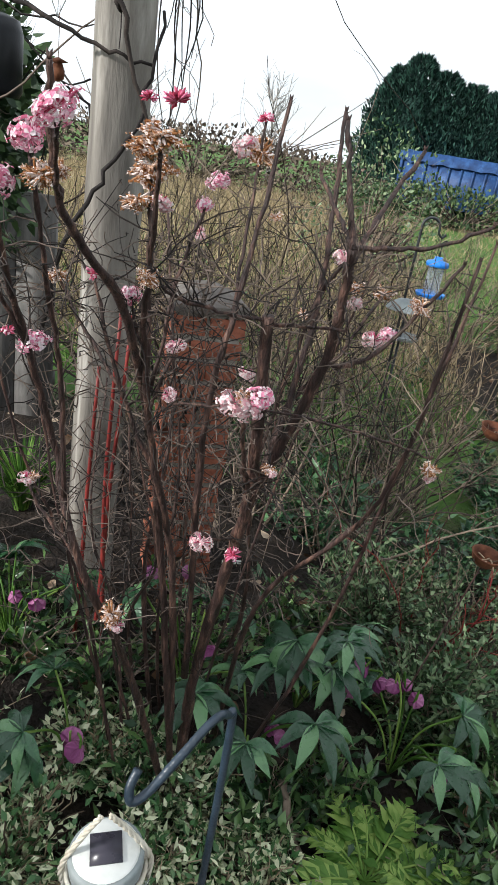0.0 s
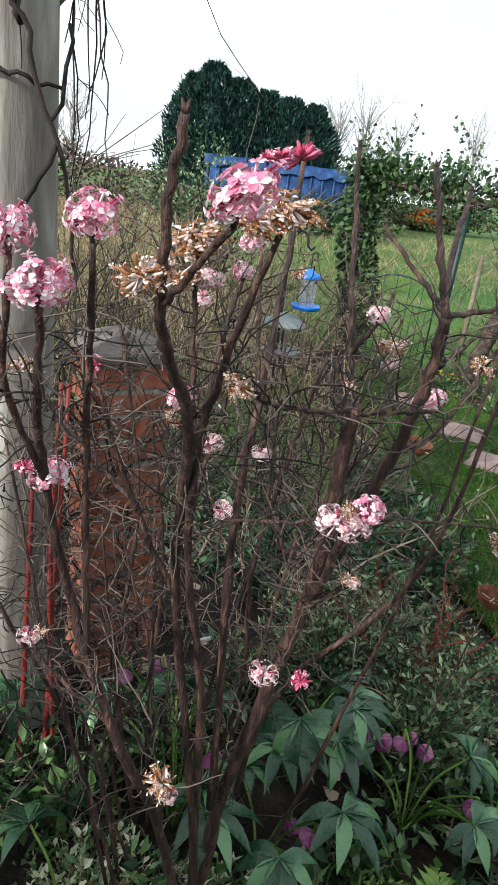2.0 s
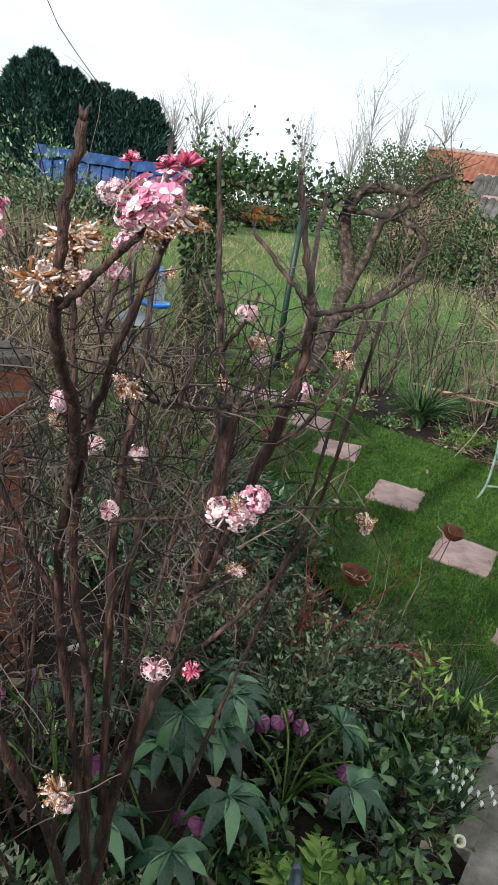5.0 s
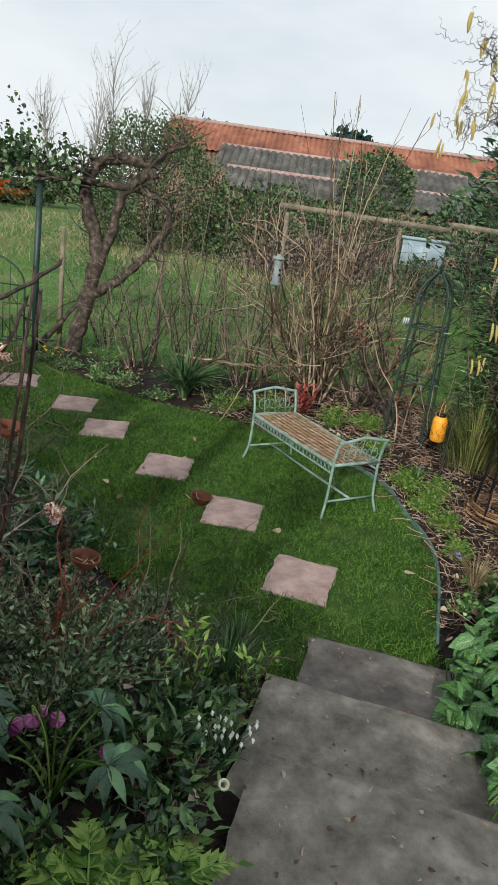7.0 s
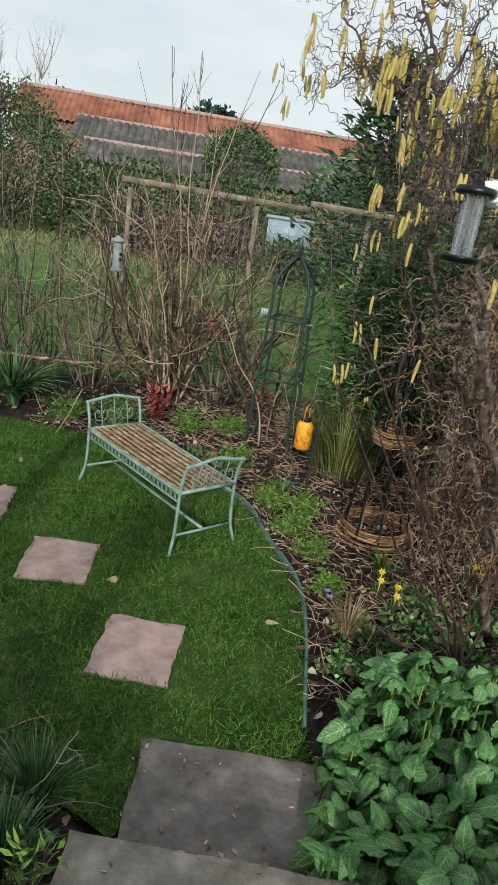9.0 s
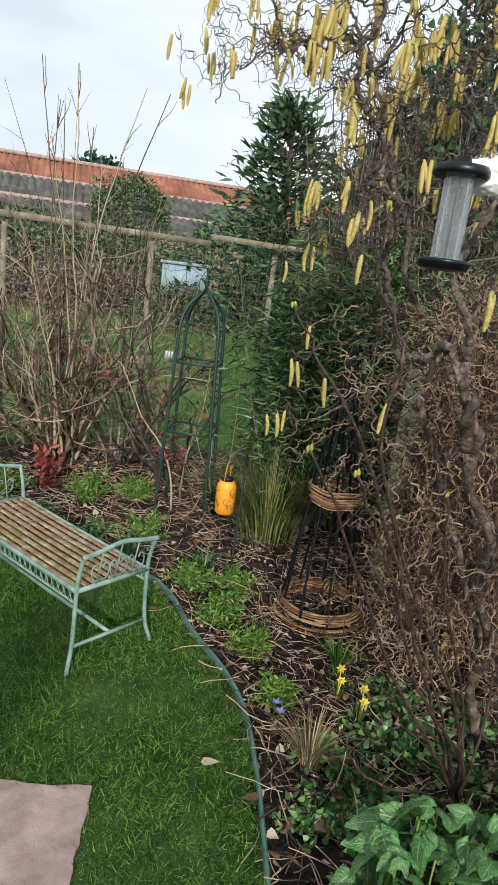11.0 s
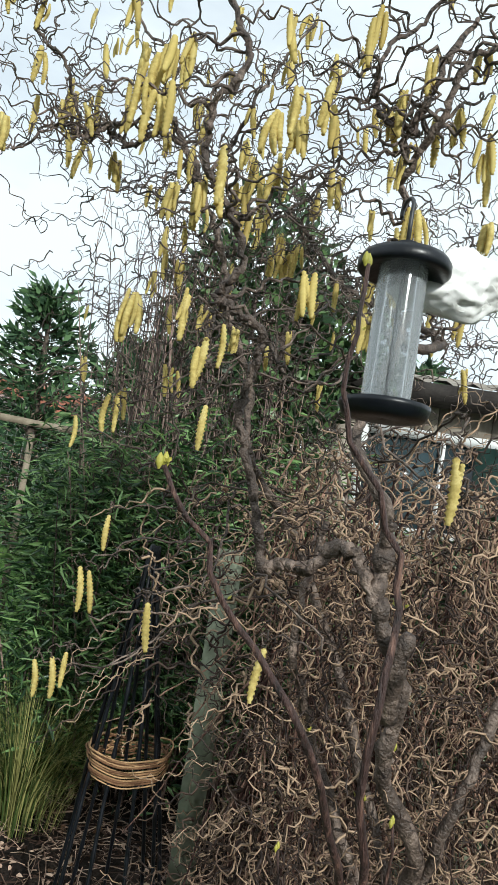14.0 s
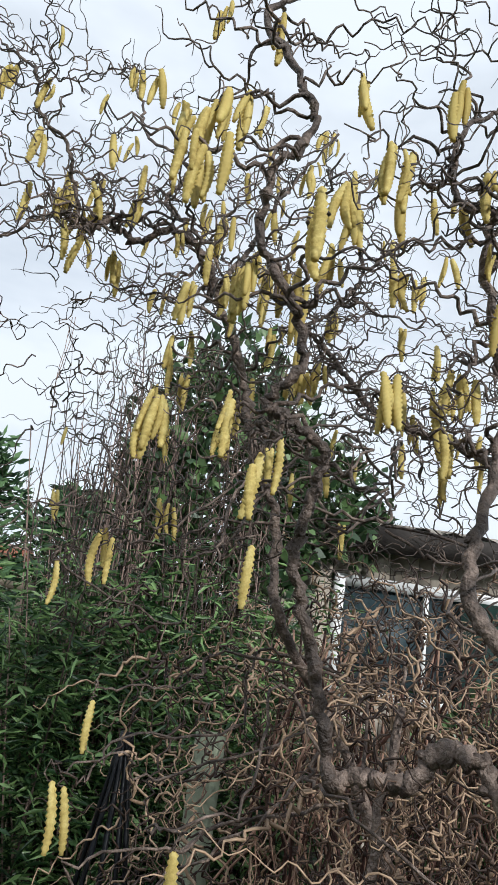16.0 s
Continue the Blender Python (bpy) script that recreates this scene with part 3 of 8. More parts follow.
def rough_slab(lx_, ly_, thick, seed, wear=0.012):
    """A paving slab with worn, uneven edges; top at z = 0."""
    nxs, nys = max(4, int(lx_ / 0.05)), max(4, int(ly_ / 0.05))
    g = Geo()
    u, v = np.meshgrid(np.linspace(-1, 1, nxs + 1), np.linspace(-1, 1, nys + 1))
    x, y = u * lx_ / 2, v * ly_ / 2
    for k in range(x.size):
        i = np.unravel_index(k, x.shape)
        q = noise.noise((x[i] * 9 + seed, y[i] * 9, seed * 1.7)) * wear + noise.noise((x[i] * 31, y[i] * 31, seed)) * wear * 0.5
        if abs(u[i]) > 0.999:
            x[i] += q * 1.2
        if abs(v[i]) > 0.999:
            y[i] += q * 1.2
    rim = (np.abs(u) > 0.999) | (np.abs(v) > 0.999)
    z = np.where(rim, -0.008, 0.0) + np.array([noise.noise((a * 5, b * 5, seed)) * 0.004 for a, b in zip(x.ravel(), y.ravel())]).reshape(x.shape)
    top = np.stack([x, y, z], -1).reshape(-1, 3)
    w = nxs + 1
    g.add(top, [(j * w + i, j * w + i + 1, (j + 1) * w + i + 1, (j + 1) * w + i) for j in range(nys) for i in range(nxs)])
    edge = [i for i in range(w)] + [j * w + nxs for j in range(1, nys + 1)] + [nys * w + i for i in range(nxs - 1, -1, -1)] + [j * w for j in range(nys - 1, 0, -1)]
    ring = top[edge]
    low = ring * (1.0, 1.0, 0.0) + (0, 0, -thick)
    k = len(edge)
    g.add(np.vstack([ring, low]), [(i, k + i, k + (i + 1) % k, (i + 1) % k) for i in range(k)])
    return g


for i, (sx, sy, an) in enumerate(STONES):
    st = rough_slab(0.48, 0.40, 0.05, 3 + i * 2.3, 0.014).make("stepping_stone", M_STONE)
    st.matrix_world = pose(sx, sy, 0.014, 0.6 * (i % 3 - 1), 0.5 * ((i + 1) % 3 - 1), an)
    tagged(st, "worn pinkish square stepping stone set in lawn", "stepping stone", "stepping stones across the lawn")

ANG = math.degrees(math.atan2(STEP_N[1], STEP_N[0]))


def step_at(name, s0, s1, l0, l1, z, thick, m, label, skew=0.0):
    c = STEP_N * (s0 + s1) / 2 + STEP_E * (l0 + l1) / 2
    ob = rough_slab(s1 - s0, l1 - l0, thick, z * 11 + 1, 0.009).make(name, m)
    ob.matrix_world = pose(c[0], c[1], z, 0.4, 0.6, ANG + skew)
    return tagged(ob, label, "step", kind="structure")


step_at("bottom_slab", 2.40, 3.12, -0.46, 0.55, 0.012, 0.08, M_SLAB, "dark grey paving slab flush with the lawn", 2.0)
step_at("step_1", 1.72, 2.48, -0.585, 0.75, 0.18, 0.26, M_CONC, "worn grey concrete garden step with moss stains")
step_at("step_2", 0.90, 1.83, -0.49, 0.75, 0.36, 0.26, M_CONC, "worn grey concrete garden step with moss stains")
step_at("terrace_path", -1.4, 1.02, -0.55, 0.80, 0.54, 0.26, M_CONC, "grey concrete garden path above the steps")


def edging():
    pts = [(*p, 0.022) for p in LAWN[11:17]]
    path = smooth_path(pts, 8)
    g = Geo()
    n = len(path)
    d = np.gradient(path, axis=0)
    side = np.stack([-d[:, 1], d[:, 0], np.zeros(n)], 1)
    side /= np.linalg.norm(side, axis=1)[:, None]
    wig = np.array([noise.noise((p[0] * 2, p[1] * 2, 0)) * 0.01 for p in path])
    ring = []
    for dx, z in ((-0.006, -0.08), (-0.009, 0.022), (0.0, 0.032), (0.009, 0.022), (0.006, -0.08)):
        ring.append(path * (1, 1, 0) + side * (dx + wig[:, None]) + np.array((0, 0, z)) + np.stack([0 * wig, 0 * wig, wig * 0.8], 1))
    v = np.stack(ring, 1).reshape(-1, 3)
    g.add(v, [(i * 5 + j, (i + 1) * 5 + j, (i + 1) * 5 + j + 1, i * 5 + j + 1) for i in range(n - 1) for j in range(4)])
    tagged(g.make("lawn_edging", M_EDGE), "thin green plastic edging strip between lawn and bed", "edging", kind="structure")


edging()


# ---- mulch, litter and field grass ----
def litter():
    g = Geo()
    n = 15000
    x, y = RNG.uniform(2.9, 7.6, n), RNG.uniform(0.3, 5.2, n)
    past = (x - FENCE_A[0]) * F_OUT[0] + (y - FENCE_A[1]) * F_OUT[1]
    ok = ~inside(x, y, LAWN) & (past < 0.1) & (x > 3.2)
    x, y = x[ok], y[ok]
    n = len(x)
    z = ground_z(x, y) + RNG.uniform(0.0, 0.035, n)
    long = RNG.random(n) < 0.62
    for k in np.nonzero(long)[0]:
        L = RNG.uniform(0.08, 0.30)
        g.tube(twig_path((x[k], y[k], z[k]), (*RNG.normal(0, 1, 2), RNG.uniform(-0.1, 0.18)), L, 4, 0.18), RNG.uniform(0.0014, 0.0034), 3, cap=False)
    k = ~long
    m = k.sum()
    d = rand_dirs(m, -0.25, 0.4)
    g.leaves(LOBED, np.stack([x[k], y[k], z[k]], 1), d, rand_dirs(m, 0.3, 1.0), RNG.uniform(0.02, 0.055, m), RNG.uniform(0.006, 0.022, m), 0)
    tagged(g.make("bark_mulch", M_BARK), "brown twiggy bark mulch over the flower bed", "mulch", kind="stuff")
    g = Geo()
    n = 2600
    x, y = RNG.uniform(-1.4, 6.8, n), RNG.uniform(0.3, 8.0, n)
    s = x * STEP_N[0] + y * STEP_N[1]
    l_ = x * STEP_E[0] + y * STEP_E[1]
    ok = (~inside(x, y, LAWN) | (RNG.random(n) < 0.06)) & ~((l_ > -0.55) & (l_ < 0.75) & (s < 3.1)) & (turf_mask(x, y) < 0.5)
    x, y = x[ok], y[ok]
    n = len(x)
    g.leaves(LOBED, np.stack([x, y, ground_z(x, y) + RNG.uniform(0.012, 0.04, n)], 1), rand_dirs(n, -0.2, 0.35), rand_dirs(n, 0.3, 1), RNG.uniform(0.03, 0.08, n), RNG.uniform(0.02, 0.05, n))
    n = 330                                      # scraps on the steps
    s, l_ = RNG.uniform(0.9, 3.05, n), RNG.uniform(-0.5, 0.5, n)
    s[:70], s[70:140] = RNG.uniform(2.49, 2.62, 70), RNG.uniform(1.84, 1.96, 70)
    z = np.where(s > 2.48, 0.02, np.where(s > 1.83, 0.186, 0.366))
    p = s[:, None] * STEP_N + l_[:, None] * STEP_E
    g.leaves(LOBED, np.column_stack([p, z]), rand_dirs(n, -0.05, 0.25), rand_dirs(n, 0.5, 1), RNG.uniform(0.008, 0.032, n), RNG.uniform(0.005, 0.018, n))
    tagged(g.make("fallen_leaves", M_LITTER), "dry brown fallen leaves scattered over soil and steps", "fallen leaves", kind="stuff")


litter()


def field_grass():
    for name, n, m, lab, lo, hi in (("field_grass", 60000, M_FIELD, "long green meadow grass beyond the fence", 0.07, 0.24), ("dry_field_grass", 28000, M_STRAW, "dry straw-coloured tall grass", 0.15, 0.6)):
        a = RNG.uniform(radians(8), radians(112), n)
        r = 5.5 + 40 * RNG.random(n) ** 1.6
        if "dry" in name:
            r = 7 + 38 * RNG.random(n) ** 1.2
        x, y = 0.5 + r * np.cos(a), 0.5 + r * np.sin(a)
        patch = np.array([noise.noise((p * 0.14, q * 0.14, 5)) for p, q in zip(x, y)])
        ok = (turf_mask(x, y) > 0.6) & ~inside(x, y, LAWN)
        if "dry" in name:
            ok &= ((r > 18.5) | ((patch > 0.1) & (r > 13)) | ((x < 2.2) & (y > 7)) | (RNG.random(n) < 0.03))
        else:
            ok &= (r < 30)
        x, y, r = x[ok], y[ok], r[ok]
        n = len(x)
        k = 1 + r / 16
        g = Geo()
        g.leaves(BLADE, np.stack([x, y, ground_z(x, y) - 0.01], 1), rand_dirs(n, 0.45, 1), rand_dirs(n, -0.3, 0.3), RNG.uniform(lo, hi, n), RNG.uniform(0.004, 0.009, n) * k)
        tagged(g.make(name, m), lab, "grass", kind="stuff")


field_grass()


def tall_dead_grass():
    g = Geo()
    n = 17000
    x, y = RNG.uniform(-9, 3.2, n), 6.5 + 24 * RNG.random(n) ** 1.2
    ok = (turf_mask(x, y) > 0.6) & ~inside(x, y, LAWN) & ~((x > 2.6) & (y < 10))
    x, y = x[ok], y[ok]
    n = len(x)
    g.leaves(BLADE, np.stack([x, y, ground_z(x, y) - 0.01], 1), rand_dirs(n, 0.75, 1), rand_dirs(n, -0.3, 0.3), RNG.uniform(0.35, 1.05, n), RNG.uniform(0.008, 0.018, n) * (1 + y / 30))
    tagged(g.make("tall_dead_grass", M_STRAW), "tall tan dead grass beyond the garden", "grass", kind="stuff")


tall_dead_grass()


def shade_wall():
    """An unseen wall added behind the walker, on the house side, to shade the terrace."""
    g = Geo()
    g.box((-3.0, -7.0, 0.0), (-2.7, 0.15, 2.34))
    g.box((-3.08, -7.05, 2.34), (-2.62, 0.23, 2.42))
    tagged(g.make("unseen_shade_wall", M_BRICK), "unseen plain brick wall added to shade the terrace", "wall", kind="structure")


shade_wall()


# ---- distance ----
def clump_cloud(g, centre, radii, n, size, flat=0.6, slot=0, shell=0.55, shape=LOBED):
    """Leaf sprays over a lumpy body."""
    d = rand_dirs(n, -0.75, 1.0)
    lump = np.array([1 + 0.28 * noise.noise(Vector(q) * 2.3 + Vector(centre)) + 0.16 * noise.noise(Vector(q) * 6 + Vector(centre)) for q in d])
    r = (shell + (1 - shell) * RNG.random(n) ** 0.5) * lump
    p = np.asarray(centre) + d * r[:, None] * np.asarray(radii)
    f = d + RNG.normal(0, flat, (n, 3))
    g.leaves(shape, p, f, rand_dirs(n), RNG.uniform(0.6, 1.4, n) * size, RNG.uniform(0.6, 1.4, n) * size * 0.6, slot)


def conifer_row():
    for i, (x, y, h, w) in enumerate(((6.6, 40.2, 6.7, 1.5), (7.5, 39.6, 7.3, 1.8), (8.9, 39.4, 6.7, 1.9), (10.3, 39.0, 6.3, 1.8), (11.5, 38.4, 6.1, 1.7), (12.7, 38.0, 5.9, 1.4))):
        g = Geo()
        g.tube([(0, 0, 0), (0, 0, h * 0.9)], [0.2, 0.03], 6, 0)
        n = 7500
        z = RNG.random(n) ** 0.8 * h
        a = RNG.uniform(0, 2 * np.pi, n)
        prof = 1.15 * w * np.minimum(1.0, (1 - z / h) * 2.3 + 0.05) ** 0.7
        rr = prof * (0.62 + 0.45 * RNG.random(n) ** 1.5) * np.array([1 + 0.3 * noise.noise((math.cos(q) * 2, math.sin(q) * 2, k * 0.9 + i)) for q, k in zip(a, z)])
        p = np.stack([rr * np.cos(a), rr * np.sin(a), z], 1)
        f = np.stack([np.cos(a), np.sin(a), np.full(n, 1.1)], 1) + RNG.normal(0, 0.35, (n, 3))
        g.leaves(LEAF, p, f, rand_dirs(n), RNG.uniform(0.14, 0.42, n), RNG.uniform(0.06, 0.15, n), 1)
        g.lathe([(w * 0.72, 0.1), (w * 0.76, h * 0.35), (w * 0.62, h * 0.6), (w * 0.3, h * 0.82), (0.02, h * 0.93)], sides=12, slot=1)
        ob = g.make("conifer", [M_APPLE, M_CONIFER])
        ob.location = (x, y, -0.05)
        tagged(ob, "tall dark green dense cypress conifer", "conifer", "dark conifers in a row")


conifer_row()


def blue_trailer():
    g = Geo()
    g.box((-4.2, -1.1, 0.55), (4.2, 1.1, 2.6))
    for k in range(15):
        g.box((-4.15 + k * 0.585, -1.16, 0.6), (-4.05 + k * 0.585, -1.1, 2.7))
    v = []
    for i in range(29):
        u = -4.3 + i * 8.6 / 28
        sag = 0.07 * math.sin(i * 1.9) - 0.05 * (i % 3)
        v += [(u, -1.25, 2.5 + sag), (u, -1.18, 2.95 + sag * 0.4), (u, 1.2, 3.02)]
    g.add(v, [(i * 3 + j, i * 3 + j + 3, i * 3 + j + 4, i * 3 + j + 1) for i in range(28) for j in range(2)])
    for wx in (-2.6, 2.2, 3.2):
        ring = [(wx + 0.42 * math.cos(a), -1.0, 0.46 + 0.42 * math.sin(a)) for a in np.linspace(0, 2 * np.pi, 15)]
        g.tube(ring, 0.11, 6, 1)
    ob = g.make("covered_trailer", [M_BLUE, M_BLACKPL])
    ob.matrix_world = pose(11.2, 36.6, 0.0, 0, 0, -17)
    tagged(ob, "blue sheeted trailer parked below dark conifers", "trailer")


blue_trailer()


def barn():
    a, b = np.array((29.6, 34.9)), np.array((44.5, 16.6))
    d = (b - a) / np.linalg.norm(b - a)
    out = np.array((-d[1], d[0]))
    out = out if out @ np.array((-1, -1)) > 0 else -out
    L = np.linalg.norm(b - a)
    root = new("barn")
    tagged(root, "long farm barn with red pantile roof", "barn")

    def slope(name, s0, s1, off0, z0, off1, z1, pitch, amp, m):
        n = int((s1 - s0) / pitch * 4)
        s = np.linspace(s0, s1, n + 1)
        bumpz = amp * np.abs(np.sin(np.pi * (s - s0) / pitch))
        rows = 12
        v = []
        for j in range(rows + 1):
            q = j / rows
            lip = 0.03 * (j % 2)
            base = a + out * (off0 + (off1 - off0) * q)
            for i in range(n + 1):
                w = base + d * s[i]
                v.append((w[0], w[1], z0 + (z1 - z0) * q + bumpz[i] + lip + 0.04 * math.sin(s[i] * 0.6)))
        g = Geo()
        k = n + 1
        g.add(v, [(j * k + i, j * k + i + 1, (j + 1) * k + i + 1, (j + 1) * k + i) for j in range(rows) for i in range(n)])
        return g.make(name, m, parent=root, smooth=False)

    slope("pantile_roof", -0.4, L + 3, 0.0, 6.25, 3.4, 4.55, 0.33, 0.10, M_ROOF)
    slope("rear_roof", -0.4, L + 3, 0.0, 6.25, -3.4, 4.4, 0.6, 0.10, M_ROOF)
    slope("grey_roof", 3.2, 20.5, 3.2, 4.95, 6.8, 3.55, 0.40, 0.14, M_GREYROOF)
    slope("lower_roof", 4.0, L + 3, 6.6, 3.70, 9.4, 2.65, 0.40, 0.14, M_GREYROOF)
    g = Geo()
    for o0, o1, z in ((-3.1, 3.1, 4.6), (3.0, 9.0, 2.8)):
        p = [a + d * -0.1 + out * o0, a + d * (L + 2.5) + out * o0, a + d * (L + 2.5) + out * o1, a + d * -0.1 + out * o1]
        v = [(*q, 0) for q in p] + [(*q, z) for q in p]
        g.add(v, [(0, 1, 5, 4), (1, 2, 6, 5), (2, 3, 7, 6), (3, 0, 4, 7), (4, 5, 6, 7)])
    g.make("brick_wall", M_BRICK, parent=root)
    g = Geo()
    for s0, s1, off, z in ((3.2, 20.5, 3.1, 5.02), (4, L + 3, 6.55, 3.80), (-0.4, L + 3, 0.0, 6.40)):
        p0, p1 = a + d * s0 + out * off, a + d * s1 + out * off
        g.tube([(*p0, z), (*((p0 + p1) / 2), z - 0.03), (*p1, z)], 0.12, 6)
    g.make("ridge", M_STONE, parent=root)


barn()


def hedge(name, centre, radii, n, size, m, label, cat="hedge"):
    g = Geo()
    c = np.asarray(centre, float)
    d = rand_dirs(160, -0.3, 1)
    for q in d[:60]:
        g.tube(twig_path(c * (1, 1, 0), q * np.asarray(radii) + (0, 0, radii[2]), np.linalg.norm(q * np.asarray(radii)), 5, 0.15), [0.05, 0.04, 0.03, 0.025, 0.02, 0.01], 4, 0, cap=False)
    clump_cloud(g, c, radii, n, size, 0.8, 1, 0.5)
    return tagged(g.make(name, [M_TWIG, m]), label, cat)


hedge("hedge", (17.8, 22.0, 1.6), (3.0, 2.6, 3.2), 24000, 0.10, M_MUDGREEN, "overgrown green ivy-clad hedge before the barn")
hedge("hedge", (20.6, 18.6, 0.9), (3.2, 2.8, 2.0), 8000, 0.15, M_MUDGREEN, "overgrown green hedge before the barn")
hedge("hedge", (24.3, 16.6, 0.8), (3.0, 2.6, 2.2), 8000, 0.15, M_MUDGREEN, "overgrown green hedge before the barn")
hedge("hedge", (24.0, 11.2, 1.0), (3.2, 3.2, 2.6), 6500, 0.15, M_SPRUCE, "green hedge by the barn")
hedge("evergreen_bush", (31.0, 20.8, 3.6), (2.4, 1.6, 1.9), 4000, 0.17, M_MUDGREEN, "green ivy mound rising past the barn roof", "bush")
hedge("evergreen_bush", (33.5, 36.5, 5.2), (1.6, 1.6, 1.7), 900, 0.4, M_CONIFER, "dark evergreen behind the barn roof", "bush")
hedge("evergreen_bush", (42.0, 31.0, 6.0), (2.0, 2.0, 1.8), 900, 0.4, M_CONIFER, "dark evergreen behind the barn roof", "bush")
hedge("bramble_scrub", (20.2, 15.0, 0.3), (3.6, 2.6, 1.0), 6500, 0.14, M_TWIG, "brown dead bramble scrub at the field edge", "scrub")
hedge("bramble_scrub", (18.6, 10.6, 0.2), (1.7, 1.3, 0.95), 3000, 0.10, M_MUDGREEN, "low green scrub before the hen house", "scrub")
hedge("hedge", (24.0, 47.0, 1.5), (7.0, 2.5, 2.0), 8000, 0.22, M_MUDGREEN, "far green hedge across the field")
hedge("hedge", (-3.0, 34.0, 0.9), (9.0, 2.5, 1.6), 6000, 0.2, M_TWIG, "far brown winter hedge")
hedge("overgrown_bush", (2.14, 13.06, 1.15), (1.3, 1.2, 1.55), 1700, 0.075, M_GREYLEAF, "twiggy olive green overgrown bush in the field", "bush")
hedge("hedge", (9.0, 31.0, 0.6), (6.0, 1.5, 1.1), 4200, 0.18, M_MUDGREEN, "low scrub hedge before a blue trailer")


def bare_tree(x, y, h, spread, n, m, label, upright=1.0, thick=0.12):
    g = Geo()
    trunk = twig_path((0, 0, 0), (0, 0, 1), h * 0.85, 9, 0.06)
    g.tube(trunk, np.linspace(thick, thick * 0.15, len(trunk)), 6)
    for _ in range(n):
        i = RNG.integers(2, len(trunk))
        a = RNG.uniform(0, 2 * np.pi)
        way = (spread * math.cos(a), spread * math.sin(a), upright)
        L = h * RNG.uniform(0.18, 0.42)
        b = twig_path(trunk[i], way, L, 6, 0.12, 0.06)
        g.tube(b, np.linspace(thick * 0.3, thick * 0.06, len(b)), 4, cap=False)
        for _ in range(5):
            k = RNG.integers(1, len(b))
            t = twig_path(b[k], unit(b[k] - b[k - 1]) + RNG.normal(0, 0.45, 3), L * RNG.uniform(0.2, 0.5), 4, 0.12, 0.08)
            g.tube(t, np.linspace(thick * 0.12, thick * 0.04, len(t)), 3, cap=False)
    ob = g.make("bare_tree", m)
    ob.location = (x, y, 0)
    return tagged(ob, label, "tree", "bare far trees")


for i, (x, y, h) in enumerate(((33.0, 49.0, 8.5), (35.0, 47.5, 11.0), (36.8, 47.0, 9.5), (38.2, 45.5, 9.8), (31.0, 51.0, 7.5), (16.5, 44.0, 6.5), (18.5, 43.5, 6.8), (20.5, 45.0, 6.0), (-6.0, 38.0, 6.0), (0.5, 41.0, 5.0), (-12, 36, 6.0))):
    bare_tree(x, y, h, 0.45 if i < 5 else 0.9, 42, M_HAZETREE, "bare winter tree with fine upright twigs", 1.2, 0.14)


def far_conifer(x, y, h, w):
    g = Geo()
    g.tube([(0, 0, 0), (0.05, 0, h * 0.5), (0, 0, h * 0.97)], [0.16, 0.1, 0.02], 6, 0)
    for k in range(46):
        z = h * (0.05 + 0.92 * (k / 46))
        for a in RNG.uniform(0, 2 * np.pi, 5):
            L = w * (1 - z / h) ** 0.75 * RNG.uniform(0.7, 1.15) + 0.12
            b = twig_path((0, 0, z), (math.cos(a), math.sin(a), 0.25), L, 4, 0.1, 0.03)
            g.tube(b, np.linspace(0.02, 0.006, 5), 3, 0, cap=False)
            m = 15
            q = b[RNG.integers(1, 5, m)] + RNG.normal(0, 0.07, (m, 3))
            f = np.tile(unit(b[-1] - b[0]), (m, 1)) + RNG.normal(0, 0.5, (m, 3))
            g.leaves(LEAF, q, f, rand_dirs(m), RNG.uniform(0.15, 0.38, m), RNG.uniform(0.05, 0.13, m), 1)
    ob = g.make("spruce", [M_APPLE, M_SPRUCE])
    ob.location = (x, y, 0)
    tagged(ob, "green feathery conifer beyond the fence", "conifer", "conifers beyond the fence")


far_conifer(16.3, 7.0, 5.6, 2.1)
far_conifer(17.4, 5.2, 4.9, 2.2)
far_conifer(13.5, 3.0, 4.9, 1.6)
far_conifer(14.5, -0.5, 4.6, 2.0)


def pale_shed():
    g = Geo()
    g.box((-0.65, -0.5, 0.2), (0.65, 0.5, 0.98))
    g.box((-0.72, -0.58, 0.98), (0.72, 0.58, 1.05))
    for sx in (-0.6, 0.6):
        for sy in (-0.45, 0.45):
            g.box((sx - 0.04, sy - 0.04, -0.8), (sx + 0.04, sy + 0.04, 0.2))
    for k in range(5):
        g.box((-0.63 + k * 0.3, -0.52, 0.22), (-0.60 + k * 0.3, -0.5, 0.95))
    ob = g.make("hen_house", M_PALEBOX)
    ob.matrix_world = pose(19.8, 11.3, 0.75, 0, 0, -60)
    tagged(ob, "pale blue-grey low wooden hen house in the field", "shed")
    g = Geo()
    g.box((-1.9, -0.8, 0.35), (1.9, 0.8, 0.95))
    g.box((-1.1, -0.72, 0.95), (1.0, 0.72, 1.5))
    for wx in (-1.2, 1.2):
        for wy in (-0.78, 0.78):
            g.tube([(wx + 0.25 * math.cos(a), wy, 0.32 + 0.25 * math.sin(a)) for a in np.linspace(0, 2 * np.pi, 13)], 0.09, 6, 1)
    g.box((-1.05, -0.735, 1.02), (0.95, -0.72, 1.42), 1)
    ob = g.make("car", [M_CARORANGE, M_DARKGLASS])
    ob.matrix_world = pose(25.5, 47.0, 0.0, 0, 0, 20)
    tagged(ob, "orange car parked far across the field", "car")


pale_shed()


